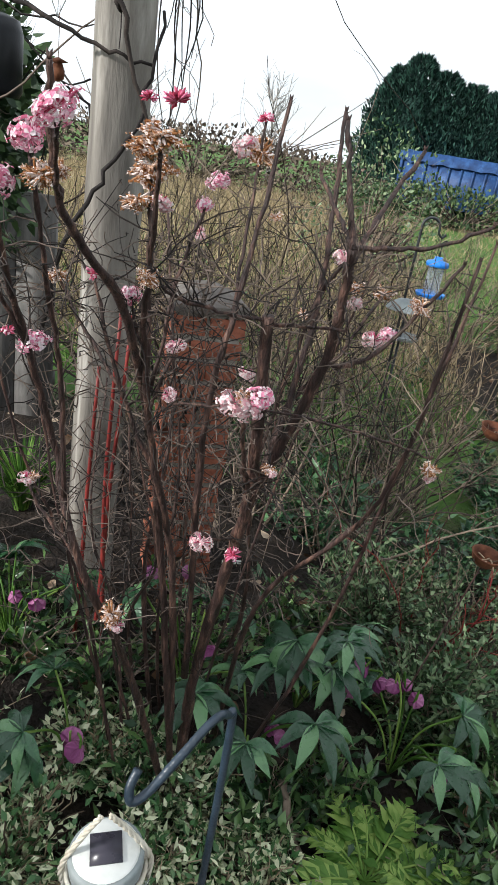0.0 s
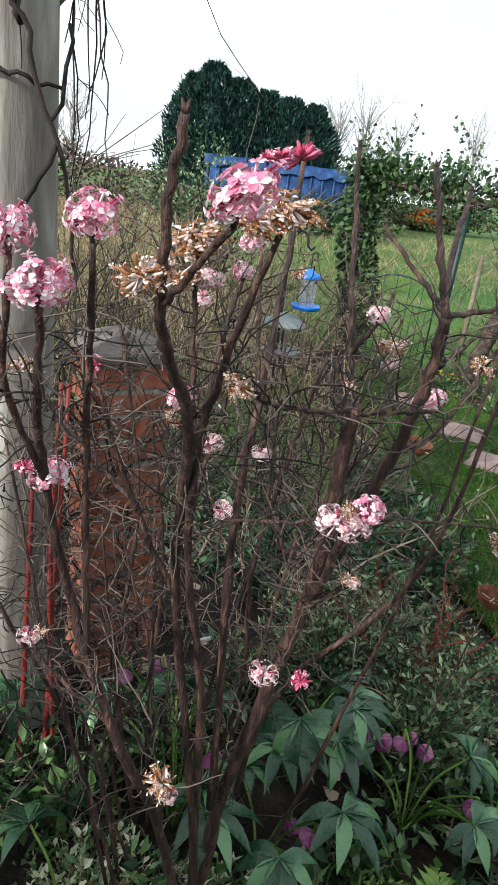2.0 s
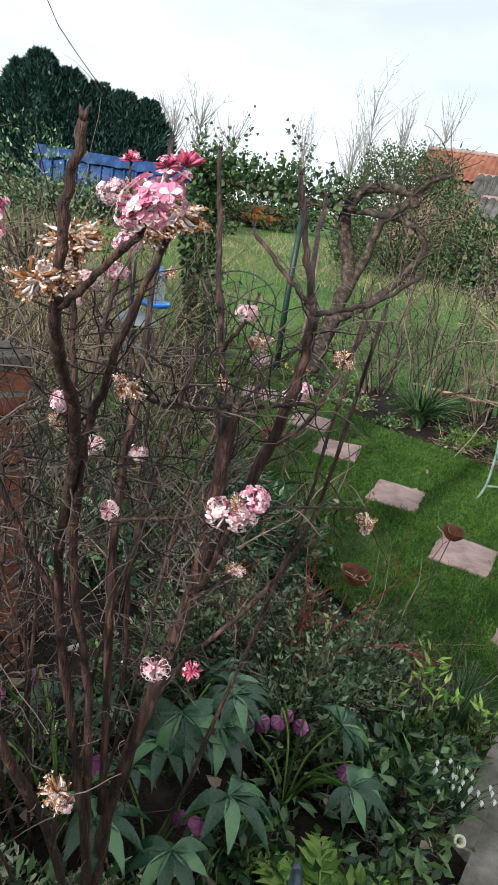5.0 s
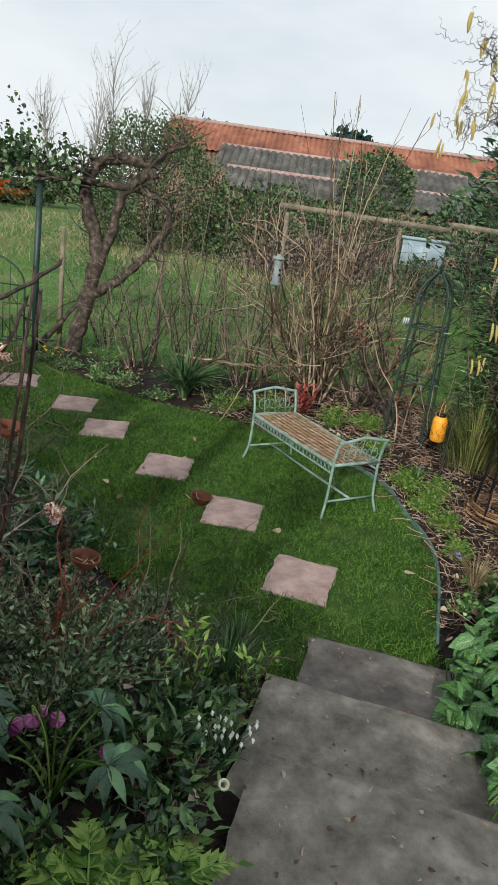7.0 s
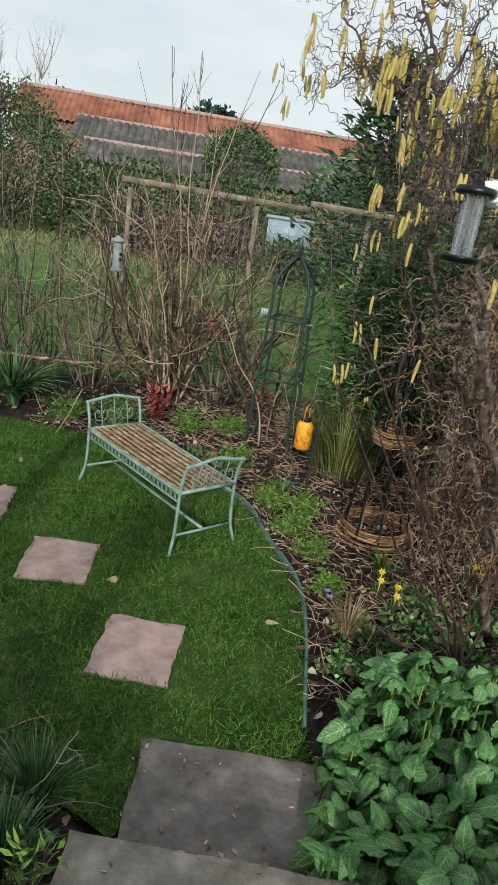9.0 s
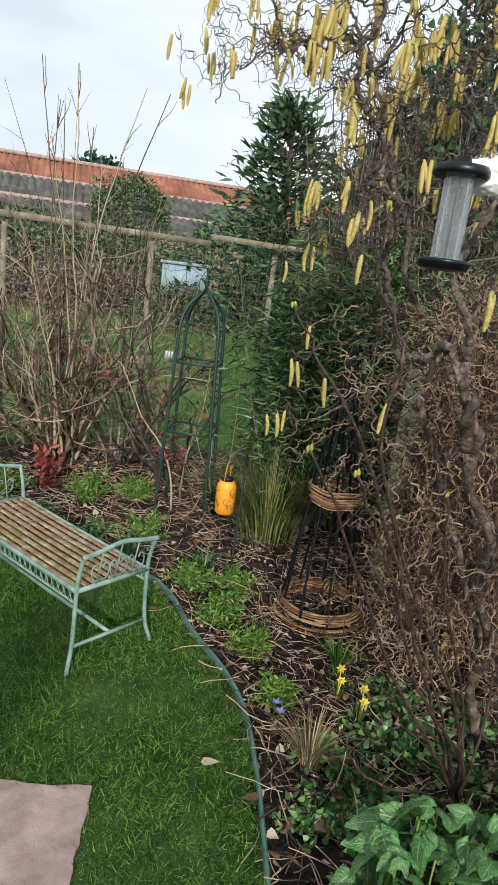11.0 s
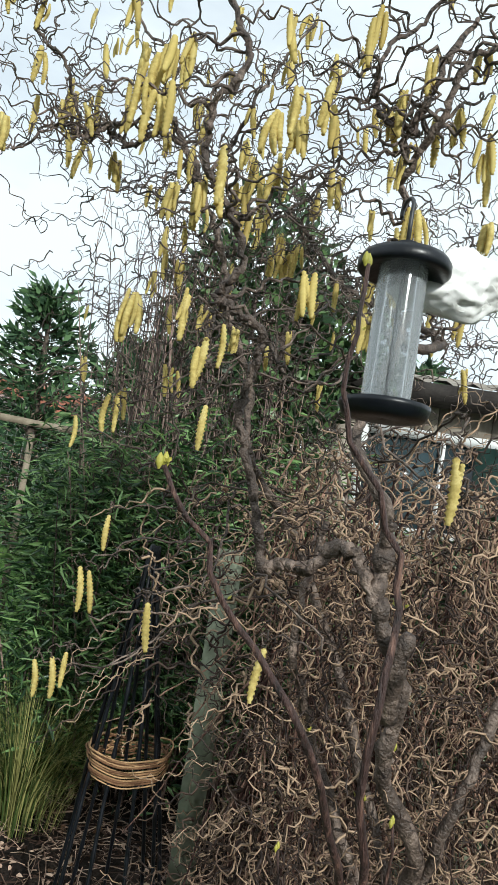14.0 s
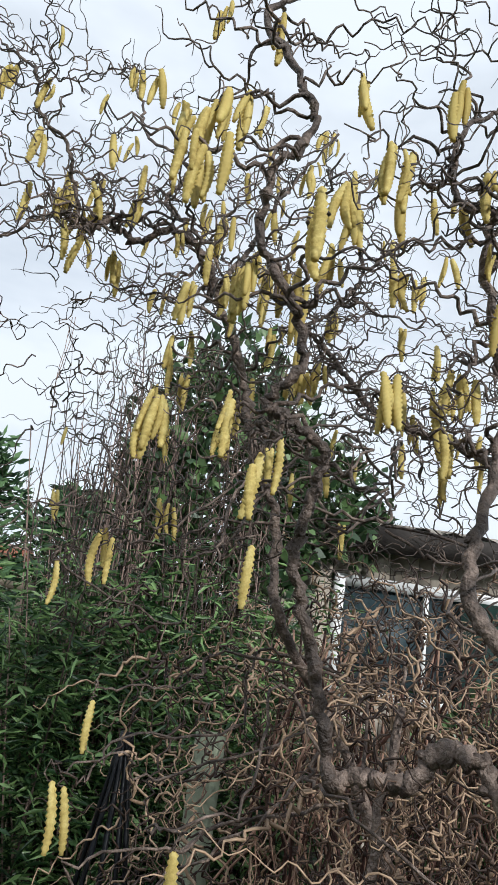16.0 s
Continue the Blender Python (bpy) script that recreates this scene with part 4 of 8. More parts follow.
# ---- bench ----
def bench():
    root = new("garden_bench")
    root.matrix_world = pose(3.80, 2.77, 0.0, 0, 0, math.degrees(math.atan2(0.952, 0.305)))
    tagged(root, "pale green metal garden bench with rusty slatted seat", "bench")
    L, D, H = 1.20, 0.43, 0.42           # x along the seat, -y towards its back

    def part(name, fn, m=M_BENCH):
        g = Geo()
        fn(g)
        return g.make(name, m, parent=root)

    def frame_(g):
        rim = smooth_path([(0, 0, H), (L / 2, 0, H - 0.004), (L, 0, H)], 6)
        g.tube(rim, 0.012, 8)
        g.tube(rim + (0, -D, 0), 0.012, 8)
        g.tube([(0, 0, H), (0, -D, H)], 0.012, 8)
        g.tube([(L, 0, H), (L, -D, H)], 0.012, 8)
        low = 0.065
        g.tube([(0, 0, H - low), (L, 0, H - low)], 0.006, 6)
        g.tube([(0, -D, H - low), (L, -D, H - low)], 0.006, 6)
    part("seat_frame", frame_)

    def scroll(g):                        # looped lattice under the rims
        for y in (0, -D):
            for k in range(24):
                x0 = L * (k + 0.5) / 24
                a = np.linspace(0, 2 * np.pi, 11)
                g.tube(np.stack([x0 + 0.021 * np.cos(a), np.full(11, y), H - 0.036 + 0.024 * np.sin(a)], 1), 0.003, 4, cap=False)
    tagged(part("apron_scrollwork", scroll), kind="stuff")
    for k in range(9):
        y = -D * (k + 0.5) / 9
        g = Geo()
        xs = np.linspace(0.012, L - 0.012, 9)
        v = []
        for i, x in enumerate(xs):
            z = H + 0.004 - 0.006 * math.sin(math.pi * i / 8)
            v += [(x, y - 0.016, z), (x, y - 0.013, z + 0.004), (x, y + 0.013, z + 0.004), (x, y + 0.016, z)]
        g.add(v, [(i * 4 + j, i * 4 + j + 1, i * 4 + j + 5, i * 4 + j + 4) for i in range(8) for j in range(3)])
        g.make("seat_slat", M_RUST, parent=root)

    def end(g, x, out):
        for y in (0.0, -D):
            bow = 0.03 if y == 0 else -0.03
            g.tube(smooth_path([(x + out * 0.02, y + bow * 1.5, 0.0), (x, y + bow * 0.3, 0.15), (x, y, H), (x + out * 0.02, y, H + 0.12), (x + out * 0.05, y, H + 0.20)], 5), 0.011, 8)
        g.tube(smooth_path([(x + out * 0.05, 0.012, H + 0.19), (x + out * 0.055, -D * 0.2, H + 0.205), (x + out * 0.055, -D / 2, H + 0.225), (x + out * 0.055, -D * 0.8, H + 0.205), (x + out * 0.05, -D - 0.012, H + 0.19)], 5), 0.012, 8)
        g.tube([(x, 0.0, 0.13), (x, -D, 0.13)], 0.009, 6)
        for q in (0.25, 0.5, 0.75):
            for s in (-1, 1):
                a = np.linspace(0.2, 5.2, 15)
                r = np.linspace(0.008, 0.052, 15)
                g.tube(np.stack([np.full(15, x + out * 0.03), -D * q + s * (0.03 - r * np.cos(a)) * 0.8, H + 0.10 + r * np.sin(a) * 1.2], 1), 0.0035, 4, cap=False)
            g.tube([(x, -D * q, H), (x + out * 0.05, -D * q, H + 0.215)], 0.004, 5)
    part("near_end", lambda g: end(g, 0.0, -1))
    part("far_end", lambda g: end(g, L, 1))
    part("stretcher", lambda g: g.tube([(0.0, -D / 2, 0.13), (L / 2, -D / 2, 0.125), (L, -D / 2, 0.13)], 0.010, 8))


bench()


# ---- iron and willow in the right-hand bed ----
def wigwam():
    root = new("plant_wigwam")
    root.location = (5.10, 1.94, 0.0)
    tagged(root, "black rod plant wigwam with willow basket bands", "plant support")
    R, H = 0.255, 1.62
    for k in range(9):
        a = k * 2 * np.pi / 9 + 0.2
        z = np.linspace(0, 1, 56)
        rad = R * (1 - 0.93 * z ** 0.92)
        x, y = rad * np.cos(a) + 0.01 * np.sin(z * 9 + k), rad * np.sin(a) + 0.008 * np.cos(z * 7 + k)
        g = Geo()
        g.tube(np.stack([x, y + 0.03 * z, z * H], 1), np.where(np.arange(56) % 4 == 0, 0.0098, 0.0074), 6)
        g.make("rod", M_BLACKPL, parent=root)

    def band(name, z0, z1, r, n, loose):
        g = Geo()
        for k in range(n):
            a = np.linspace(0, 2 * np.pi * RNG.uniform(0.8, 1.15), 40) + RNG.uniform(0, 6)
            zz = z0 + (z1 - z0) * (k + 0.5) / n + 0.008 * np.sin(a * 4.5 + k * np.pi) + RNG.normal(0, 0.004)
            rr = r + 0.010 * np.sin(a * 4.5 + k * np.pi) + RNG.normal(0, loose) + (0.028 * (1 - k / n) if loose > 0.01 else 0)
            g.tube(np.stack([rr * np.cos(a), rr * np.sin(a), zz], 1), RNG.uniform(0.003, 0.0052), 5)
        g.make(name, M_WICKER, parent=root)
    band("willow_basket", 0.0, 0.11, 0.238, 22, 0.012)
    band("willow_band", 0.72, 0.83, 0.155, 14, 0.006)
    g = Geo()
    for _ in range(5):
        g.tube(twig_path(RNG.normal(0, 0.05, 3) * (1, 1, 0), (RNG.normal(0, .2), RNG.normal(0, .2), 1), RNG.uniform(0.2, 0.4), 5, 0.1), [0.006, 0.006, 0.005, 0.005, 0.004, 0.002], 5)
    g.make("old_stem", M_TWIG, parent=root)


wigwam()


def obelisk():
    root = new("rose_obelisk")
    root.matrix_world = pose(6.08, 3.43, 0.0, 0, 0, 18)
    tagged(root, "dark green iron garden obelisk with climbing rose", "obelisk")
    g = Geo()
    for sx, sy in ((1, 1), (1, -1), (-1, 1), (-1, -1)):
        g.tube(smooth_path([(sx * 0.20, sy * 0.20, -0.02), (sx * 0.175, sy * 0.175, 0.7), (sx * 0.155, sy * 0.155, 1.25), (sx * 0.145, sy * 0.145, 1.50), (sx * 0.11, sy * 0.11, 1.63), (sx * 0.015, sy * 0.015, 1.76)], 5), 0.0125, 7)
    g.make("frame", M_GREENIRON, parent=root)
    for z, r in ((0.68, 0.178), (1.22, 0.158)):
        g = Geo()
        q = [(r, r, z), (-r, r, z), (-r, -r, z), (r, -r, z), (r, r, z)]
        for i in range(4):
            g.tube([q[i], q[i + 1]], 0.010, 6)
        g.make("hoop", M_GREENIRON, parent=root)
    g = Geo()
    g.lathe([(0.001, 1.74), (0.02, 1.76), (0.012, 1.79), (0.02, 1.82), (0.008, 1.86), (0.001, 1.93)], sides=10)
    g.make("finial", M_GREENIRON, parent=root)
    g = Geo()
    for a in (0.5, 2.3, 4.0):
        p = twig_path((0.12 * math.cos(a), 0.12 * math.sin(a), 0), (0.05, 0.03, 1), 1.25, 12, 0.11)
        g.tube(p, np.linspace(0.010, 0.004, 13), 5, 0)
        for q in p[4:]:
            if RNG.random() < 0.75:
                m = 7
                g.leaves(LEAF, q + RNG.normal(0, 0.03, (m, 3)), rand_dirs(m, -0.2, 0.8), rand_dirs(m), RNG.uniform(0.03, 0.07, m), RNG.uniform(0.015, 0.03, m), 1)
    p = twig_path((-0.25, 0.35, 0.55), (-0.2, 0.5, 0.8), 0.9, 8, 0.12)
    g.tube(p, np.linspace(0.009, 0.004, 9), 5, 0)
    m = 20
    g.leaves(LEAF, p[RNG.integers(5, 9, m)] + RNG.normal(0, 0.04, (m, 3)), rand_dirs(m, -0.2, 0.8), rand_dirs(m), RNG.uniform(0.03, 0.07, m), RNG.uniform(0.015, 0.03, m), 1)
    g.make("climbing_rose", [M_TAN, M_REDLEAF], parent=root)
    g = Geo()
    g.box((-0.035, -0.002, -0.05), (0.035, 0.002, 0.04), 0)
    for k in range(3):
        g.box((-0.028 + k * 0.022, -0.0045, -0.02), (-0.016 + k * 0.022, -0.002, 0.035), 1)
    tag_ = g.make("plant_label", [M_GREYPL, M_WHITE], parent=root)
    tag_.matrix_local = pose(-0.10, 0.22, 1.25, 10, 0, -60)


obelisk()


def crook_path(reach, h, r=0.05):
    a = np.linspace(np.pi, 0.15, 12)
    return np.vstack([[(0, 0, 0)], [(0, 0, h * 0.5)], np.stack([reach / 2 + reach / 2 * np.cos(a), 0 * a, h + reach / 2 * np.sin(a)], 1), [(reach + 0.002, 0, h - 0.03)], [(reach + 0.025, 0, h - 0.05)], [(reach + 0.045, 0, h - 0.03)]])


def lantern():
    root = new("shepherd_crook")
    tagged(root, "thin black iron shepherd crook in the bed", "crook")
    g = Geo()
    g.tube(smooth_path([(5.355, 2.65, -0.08), (5.385, 2.657, 0.2), (5.43, 2.668, 0.55), (5.455, 2.675, 0.74), (5.452, 2.690, 0.79), (5.43, 2.715, 0.80), (5.40, 2.74, 0.76), (5.385, 2.752, 0.715), (5.37, 2.762, 0.70), (5.36, 2.775, 0.72)], 5), 0.0075, 8)
    g.make("crook_rod", M_IRON, parent=root)
    root = new("hanging_lantern")
    root.location = (5.37, 2.76, 0.355)
    tagged(root, "orange metal solar lantern hanging from a crook", "lantern")
    g = Geo()
    g.lathe([(0.001, 0.0), (0.05, 0.0), (0.062, 0.012), (0.065, 0.04), (0.065, 0.19), (0.060, 0.212), (0.05, 0.222), (0.05, 0.232), (0.001, 0.234)], sides=24)
    g.make("body", M_ORANGE, parent=root)
    g = Geo()
    for _ in range(38):                          # raised tracery
        a, z = RNG.uniform(0, 2 * np.pi), RNG.uniform(0.03, 0.16)
        t = np.linspace(0, 1, 6)
        aa, zz = a + 0.55 * np.sin(t * 2.5 + a) * t, z + 0.05 * t
        g.tube(np.stack([0.0665 * np.cos(aa), 0.0665 * np.sin(aa), zz], 1), 0.0022, 4)
    g.make("tracery", mat("lantern_tracery", (0.20, 0.075, 0.01), (0.36, 0.15, 0.02), 10, 0.6, 0.2), parent=root)
    g = Geo()
    g.lathe([(0.001, 0.234), (0.042, 0.234), (0.044, 0.25), (0.04, 0.258), (0.001, 0.26)], sides=20)
    g.make("solar_cap", M_BLACKPL, parent=root)
    g = Geo()
    a = np.linspace(0.0, np.pi, 15)
    g.tube(np.stack([0.045 * np.cos(a), 0 * a, 0.235 + 0.13 * np.sin(a)], 1), 0.003, 5)
    g.make("handle", M_ORANGE, parent=root)


lantern()


# ---- bird feeders ----
def tube_feeder(name, at, lean, r_tube, r_cap, r_tray, h, capm, label, glass=True, hook=0.12):
    root = new(name)
    root.matrix_world = pose(*at, lean[0], lean[1], 20)
    tagged(root, label, "bird feeder")
    g = Geo()
    g.lathe([(0.001, h + 0.032), (r_tube * 0.5, h + 0.030), (r_tube * 0.6, h + 0.012), (r_cap * 0.92, h + 0.004), (r_cap, h - 0.006), (r_cap, h - 0.020), (r_cap * 0.94, h - 0.024), (r_tube * 1.02, h - 0.012), (0.001, h - 0.012)], sides=32)
    g.make("cap", capm, parent=root)
    g = Geo()
    g.lathe([(0.001, 0.004), (r_tray * 0.55, 0.0), (r_tray * 0.9, 0.004), (r_tray, 0.020), (r_tray, 0.028), (r_tray * 0.95, 0.029), (r_tray * 0.9, 0.016), (r_tube * 0.9, 0.012), (0.001, 0.012)], sides=32)
    g.make("tray", capm, parent=root)
    g = Geo()
    g.lathe([(r_tube, 0.012), (r_tube, h - 0.012)], sides=28)
    g.lathe([(r_tube * 0.95, h - 0.012), (r_tube * 0.95, 0.012)], sides=28)
    tb = g.make("tube", M_GLASS if glass else M_GREYPL, parent=root)
    tb.visible_shadow = False
    if not glass:
        g = Geo()
        for k in range(6):
            a, z = k * 2.1, 0.07 + 0.05 * (k // 2)
            g = Geo()
            g.tube([(r_tube * 0.9 * math.cos(a), r_tube * 0.9 * math.sin(a), z), (r_tube * 1.12 * math.cos(a), r_tube * 1.12 * math.sin(a), z)], 0.014, 8)
            g.make("port", M_BLACKPL, parent=root)
    g = Geo()
    g.tube([(0, 0, 0.012), (0, 0, h - 0.012)], 0.004, 6)
    a = np.linspace(-0.5, 3.6, 12)
    g.tube(np.vstack([[(0, 0, h + 0.03)], [(0.0, 0, h + hook - 0.04)], np.stack([0.018 - 0.02 * np.cos(a), 0 * a, h + hook - 0.02 + 0.02 * np.sin(a)], 1)]), 0.004, 6)
    g.make("hanger", M_IRON, parent=root)


tube_feeder("bird_feeder", (3.474, 1.333, 2.048), (1.0, 1.5), 0.042, 0.080, 0.077, 0.280, M_BLACKPL, "clear plastic bird feeder with black cap and tray, empty")
tube_feeder("seed_feeder", (5.63, 5.12, 1.34), (0, 0), 0.045, 0.065, 0.06, 0.30, M_GREYPL, "grey seed feeder with dark ports hanging by the fence", glass=False)
tube_feeder("nut_feeder", (1.09, 4.0, 1.44), (0, 0), 0.045, 0.065, 0.085, 0.20, M_BLUEPL, "bird feeder with bright blue cap and tray")


def feeder_poles():
    for x, y, h, r, lab in ((5.66, 5.20, 1.74, 0.10, "black iron feeder pole by the fence"), (1.02, 4.03, 1.82, 0.10, "black iron feeder pole behind the viburnum")):
        g = Geo()
        p = crook_path(r, h)
        g.tube(p + (x - 0.06, y, ground_z(x, y)) - (0, 0, ground_z(x, y)), 0.008, 6)
        tagged(g.make("feeder_pole", M_IRON), lab, "pole")
    root = new("feeding_tray")
    root.location = (0.98, 4.0, 1.18)
    tagged(root, "grey roofed bird feeding tray on a pole", "bird feeder")
    g = Geo()
    g.lathe([(0.10, 0.0), (0.115, 0.02), (0.11, 0.022), (0.09, 0.006), (0.001, 0.006)], sides=20)
    g.lathe([(0.125, 0.17), (0.12, 0.185), (0.06, 0.225), (0.001, 0.235)], sides=20)
    g.make("roof", M_GREYPL, parent=root)
    g = Geo()
    for k in range(10):
        a = k * 0.628
        g.tube([(0.1 * math.cos(a), 0.1 * math.sin(a), 0.01), (0.1 * math.cos(a), 0.1 * math.sin(a), 0.18)], 0.002, 4)
    g.make("cage_wire", M_IRON, parent=root)
    g = Geo()
    g.tube([(0, 0, -1.1), (0, 0, 0.2)], 0.008, 6)
    g.make("pole", M_IRON, parent=root)


feeder_poles()


def wool_holder():
    root = new("nesting_wool")
    root.location = (3.56, 1.235, 2.325)
    tagged(root, "tuft of white nesting wool caught on a branch", "wool")
    bm = bmesh.new()
    bmesh.ops.create_icosphere(bm, subdivisions=5, radius=1)
    for v in bm.verts:
        v.co *= 1 + 0.35 * noise.noise(v.co * 1.6) + 0.14 * noise.noise(v.co * 4) + 0.05 * noise.noise(v.co * 11)
        v.co = Vector((v.co.x * 0.055, v.co.y * 0.10, v.co.z * 0.06))
    bm.verts.index_update()
    g = Geo()
    g.add([w.co for w in bm.verts], [[w.index for w in f.verts] for f in bm.faces])
    bm.free()
    g.make("wool_tuft", M_WOOL, parent=root)
    g = Geo()
    for _ in range(240):
        d = rand_dirs(1)[0]
        s = d * np.array((0.045, 0.09, 0.05))
        g.tube(curly_path(s, d, 0.03, 6, 0.8), 0.0006, 3, cap=False)
    g.make("wool_fibre", M_WOOL, parent=root)


wool_holder()


# ---- fence ----
def fence():
    root = new("wire_fence")
    tagged(root, "tall wire mesh fence with timber top rail", "fence", kind="structure")
    L = np.linalg.norm(FENCE_B - FENCE_A)
    s_rail = 3.2

    def at(s, z, o=0.0):
        p = FENCE_A + F_DIR * s + F_OUT * o
        return (p[0], p[1], z)
    g = Geo()
    ang = math.degrees(math.atan2(F_DIR[1], F_DIR[0]))
    for s0, s1 in ((s_rail - 0.1, 5.2), (5.2, L)):
        c = FENCE_A + F_DIR * (s0 + s1) / 2
        g = Geo()
        g.box((-(s1 - s0) / 2, -0.02, -0.03), ((s1 - s0) / 2, 0.02, 0.03))
        r_ = g.make("top_rail", M_RAIL, parent=root)
        r_.matrix_local = pose(c[0], c[1], 2.10 + 0.02 * s0, 0, 0.9, ang)
    for s in (0.4, 1.7, s_rail, 4.6, 5.9, L - 0.1):
        g = Geo()
        h = 2.1 if s >= s_rail else 1.55
        p = at(s, -0.05)
        g.tube([p, at(s, h * 0.5, 0.01), at(s, h)], [0.032, 0.03, 0.028], 8)
        g.make("fence_post", M_RAIL, parent=root)
    g = Geo()
    for s in np.arange(0, L, 0.075):
        top = 2.12 if s >= s_rail else 1.5 + 0.03 * math.sin(s * 5)
        g.tube([at(s, 0, 0.045), at(s + RNG.normal(0, 0.008), top / 2, 0.05 + RNG.normal(0, 0.01)), at(s, top, 0.045)], 0.0014, 3, cap=False)
    for z in np.arange(0.04, 2.12, 0.075):
        ss_ = np.arange(0 if z < 1.5 else s_rail, L + 0.01, 0.45)
        g.tube([at(s, z + 0.008 * math.sin(s * 3 + z * 9), 0.047 + 0.008 * math.sin(s * 2)) for s in ss_], 0.0014, 3, cap=False)
    tagged(g.make("wire_mesh", M_WIRE, parent=root), kind="stuff")


fence()


# ---- north end: pergola, gate, old tree ----
def pergola():
    root = new("ivy_pergola")
    tagged(root, "rustic pergola of green post and ivy-grown pole", "pergola")
    g = Geo()
    g.tube([(4.45, 8.02, -0.05), (4.44, 8.02, 1.0), (4.46, 8.0, 2.12)], [0.055, 0.05, 0.05], 4)
    g.make("green_post", M_GREENIRON, parent=root)
    g = Geo()
    g.tube(smooth_path([(3.45, 9.2, 2.28), (4.0, 8.55, 2.22), (4.5, 7.98, 2.17), (5.0, 7.6, 2.15), (5.45, 7.3, 2.12)], 5, 0.012), 0.045, 7)
    g.tube([(3.6, 9.05, 0.0), (3.57, 9.08, 1.1), (3.6, 9.05, 2.3)], 0.06, 7)
    g.make("rustic_pole", M_APPLE, parent=root)
    g = Geo()
    n = 2600
    z = RNG.random(n) ** 0.8 * 2.5
    a = RNG.uniform(0, 2 * np.pi, n)
    r = 0.30 * (0.6 + 0.4 * RNG.random(n)) * (0.8 + 0.4 * np.sin(z * 3 + a))
    p = np.stack([3.6 + r * np.cos(a), 9.05 + r * np.sin(a), z], 1)
    g.leaves(LOBED, p, np.stack([np.cos(a), np.sin(a), np.full(n, -0.3)], 1) + RNG.normal(0, 0.4, (n, 3)), rand_dirs(n), RNG.uniform(0.05, 0.10, n), RNG.uniform(0.05, 0.09, n))
    n = 1500
    t = RNG.random(n) ** 1.3
    p = np.array((3.45, 9.2, 2.38)) + t[:, None] * np.array((1.3, -1.5, -0.08)) + RNG.normal(0, 1, (n, 3)) * (0.16, 0.16, 0.13)
    g.leaves(LOBED, p, rand_dirs(n), rand_dirs(n), RNG.uniform(0.04, 0.09, n), RNG.uniform(0.04, 0.08, n))
    for _ in range(14):
        q = np.array((3.5, 9.1, 2.4)) + np.array((1.0, -1.1, 0)) * RNG.random()
        tw = twig_path(q, (RNG.normal(0, 0.4), RNG.normal(0, 0.4), 1), RNG.uniform(0.3, 0.9), 7, 0.15)
        m = 22
        g.leaves(LOBED, tw[RNG.integers(1, 8, m)] + RNG.normal(0, 0.03, (m, 3)), rand_dirs(m), rand_dirs(m), RNG.uniform(0.03, 0.06, m), RNG.uniform(0.03, 0.05, m))
    g.make("ivy", M_IVY, parent=root)
    gate = new("garden_gate")
    gate.matrix_world = pose(3.72, 8.95, 0.0, 0, 0, -50)
    tagged(gate, "dark green iron garden gate with arched top", "gate")
    g = Geo()
    W = 1.02
    a = np.linspace(np.pi, 0, 17)
    g.tube(np.vstack([[(0, 0, 0.05)], np.stack([W / 2 + W / 2 * np.cos(a), 0 * a, 0.80 + 0.36 * np.sin(a)], 1), [(W, 0, 0.05)]]), 0.012, 6)
    g.tube([(0, 0, 0.12), (W, 0, 0.12)], 0.009, 6)
    g.tube([(0, 0, 0.80), (W, 0, 0.80)], 0.009, 6)
    g.make("gate_frame", M_GREENIRON, parent=gate)
    for k in range(1, 11):
        x = W * k / 11
        g = Geo()
        g.tube([(x, 0, 0.10), (x, 0, 0.80 + 0.34 * math.sqrt(max(0, 1 - (2 * k / 11 - 1) ** 2)) * (1 if k % 2 else 0.0))], 0.006, 5)
        g.make("bar", M_GREENIRON, parent=gate)


pergola()


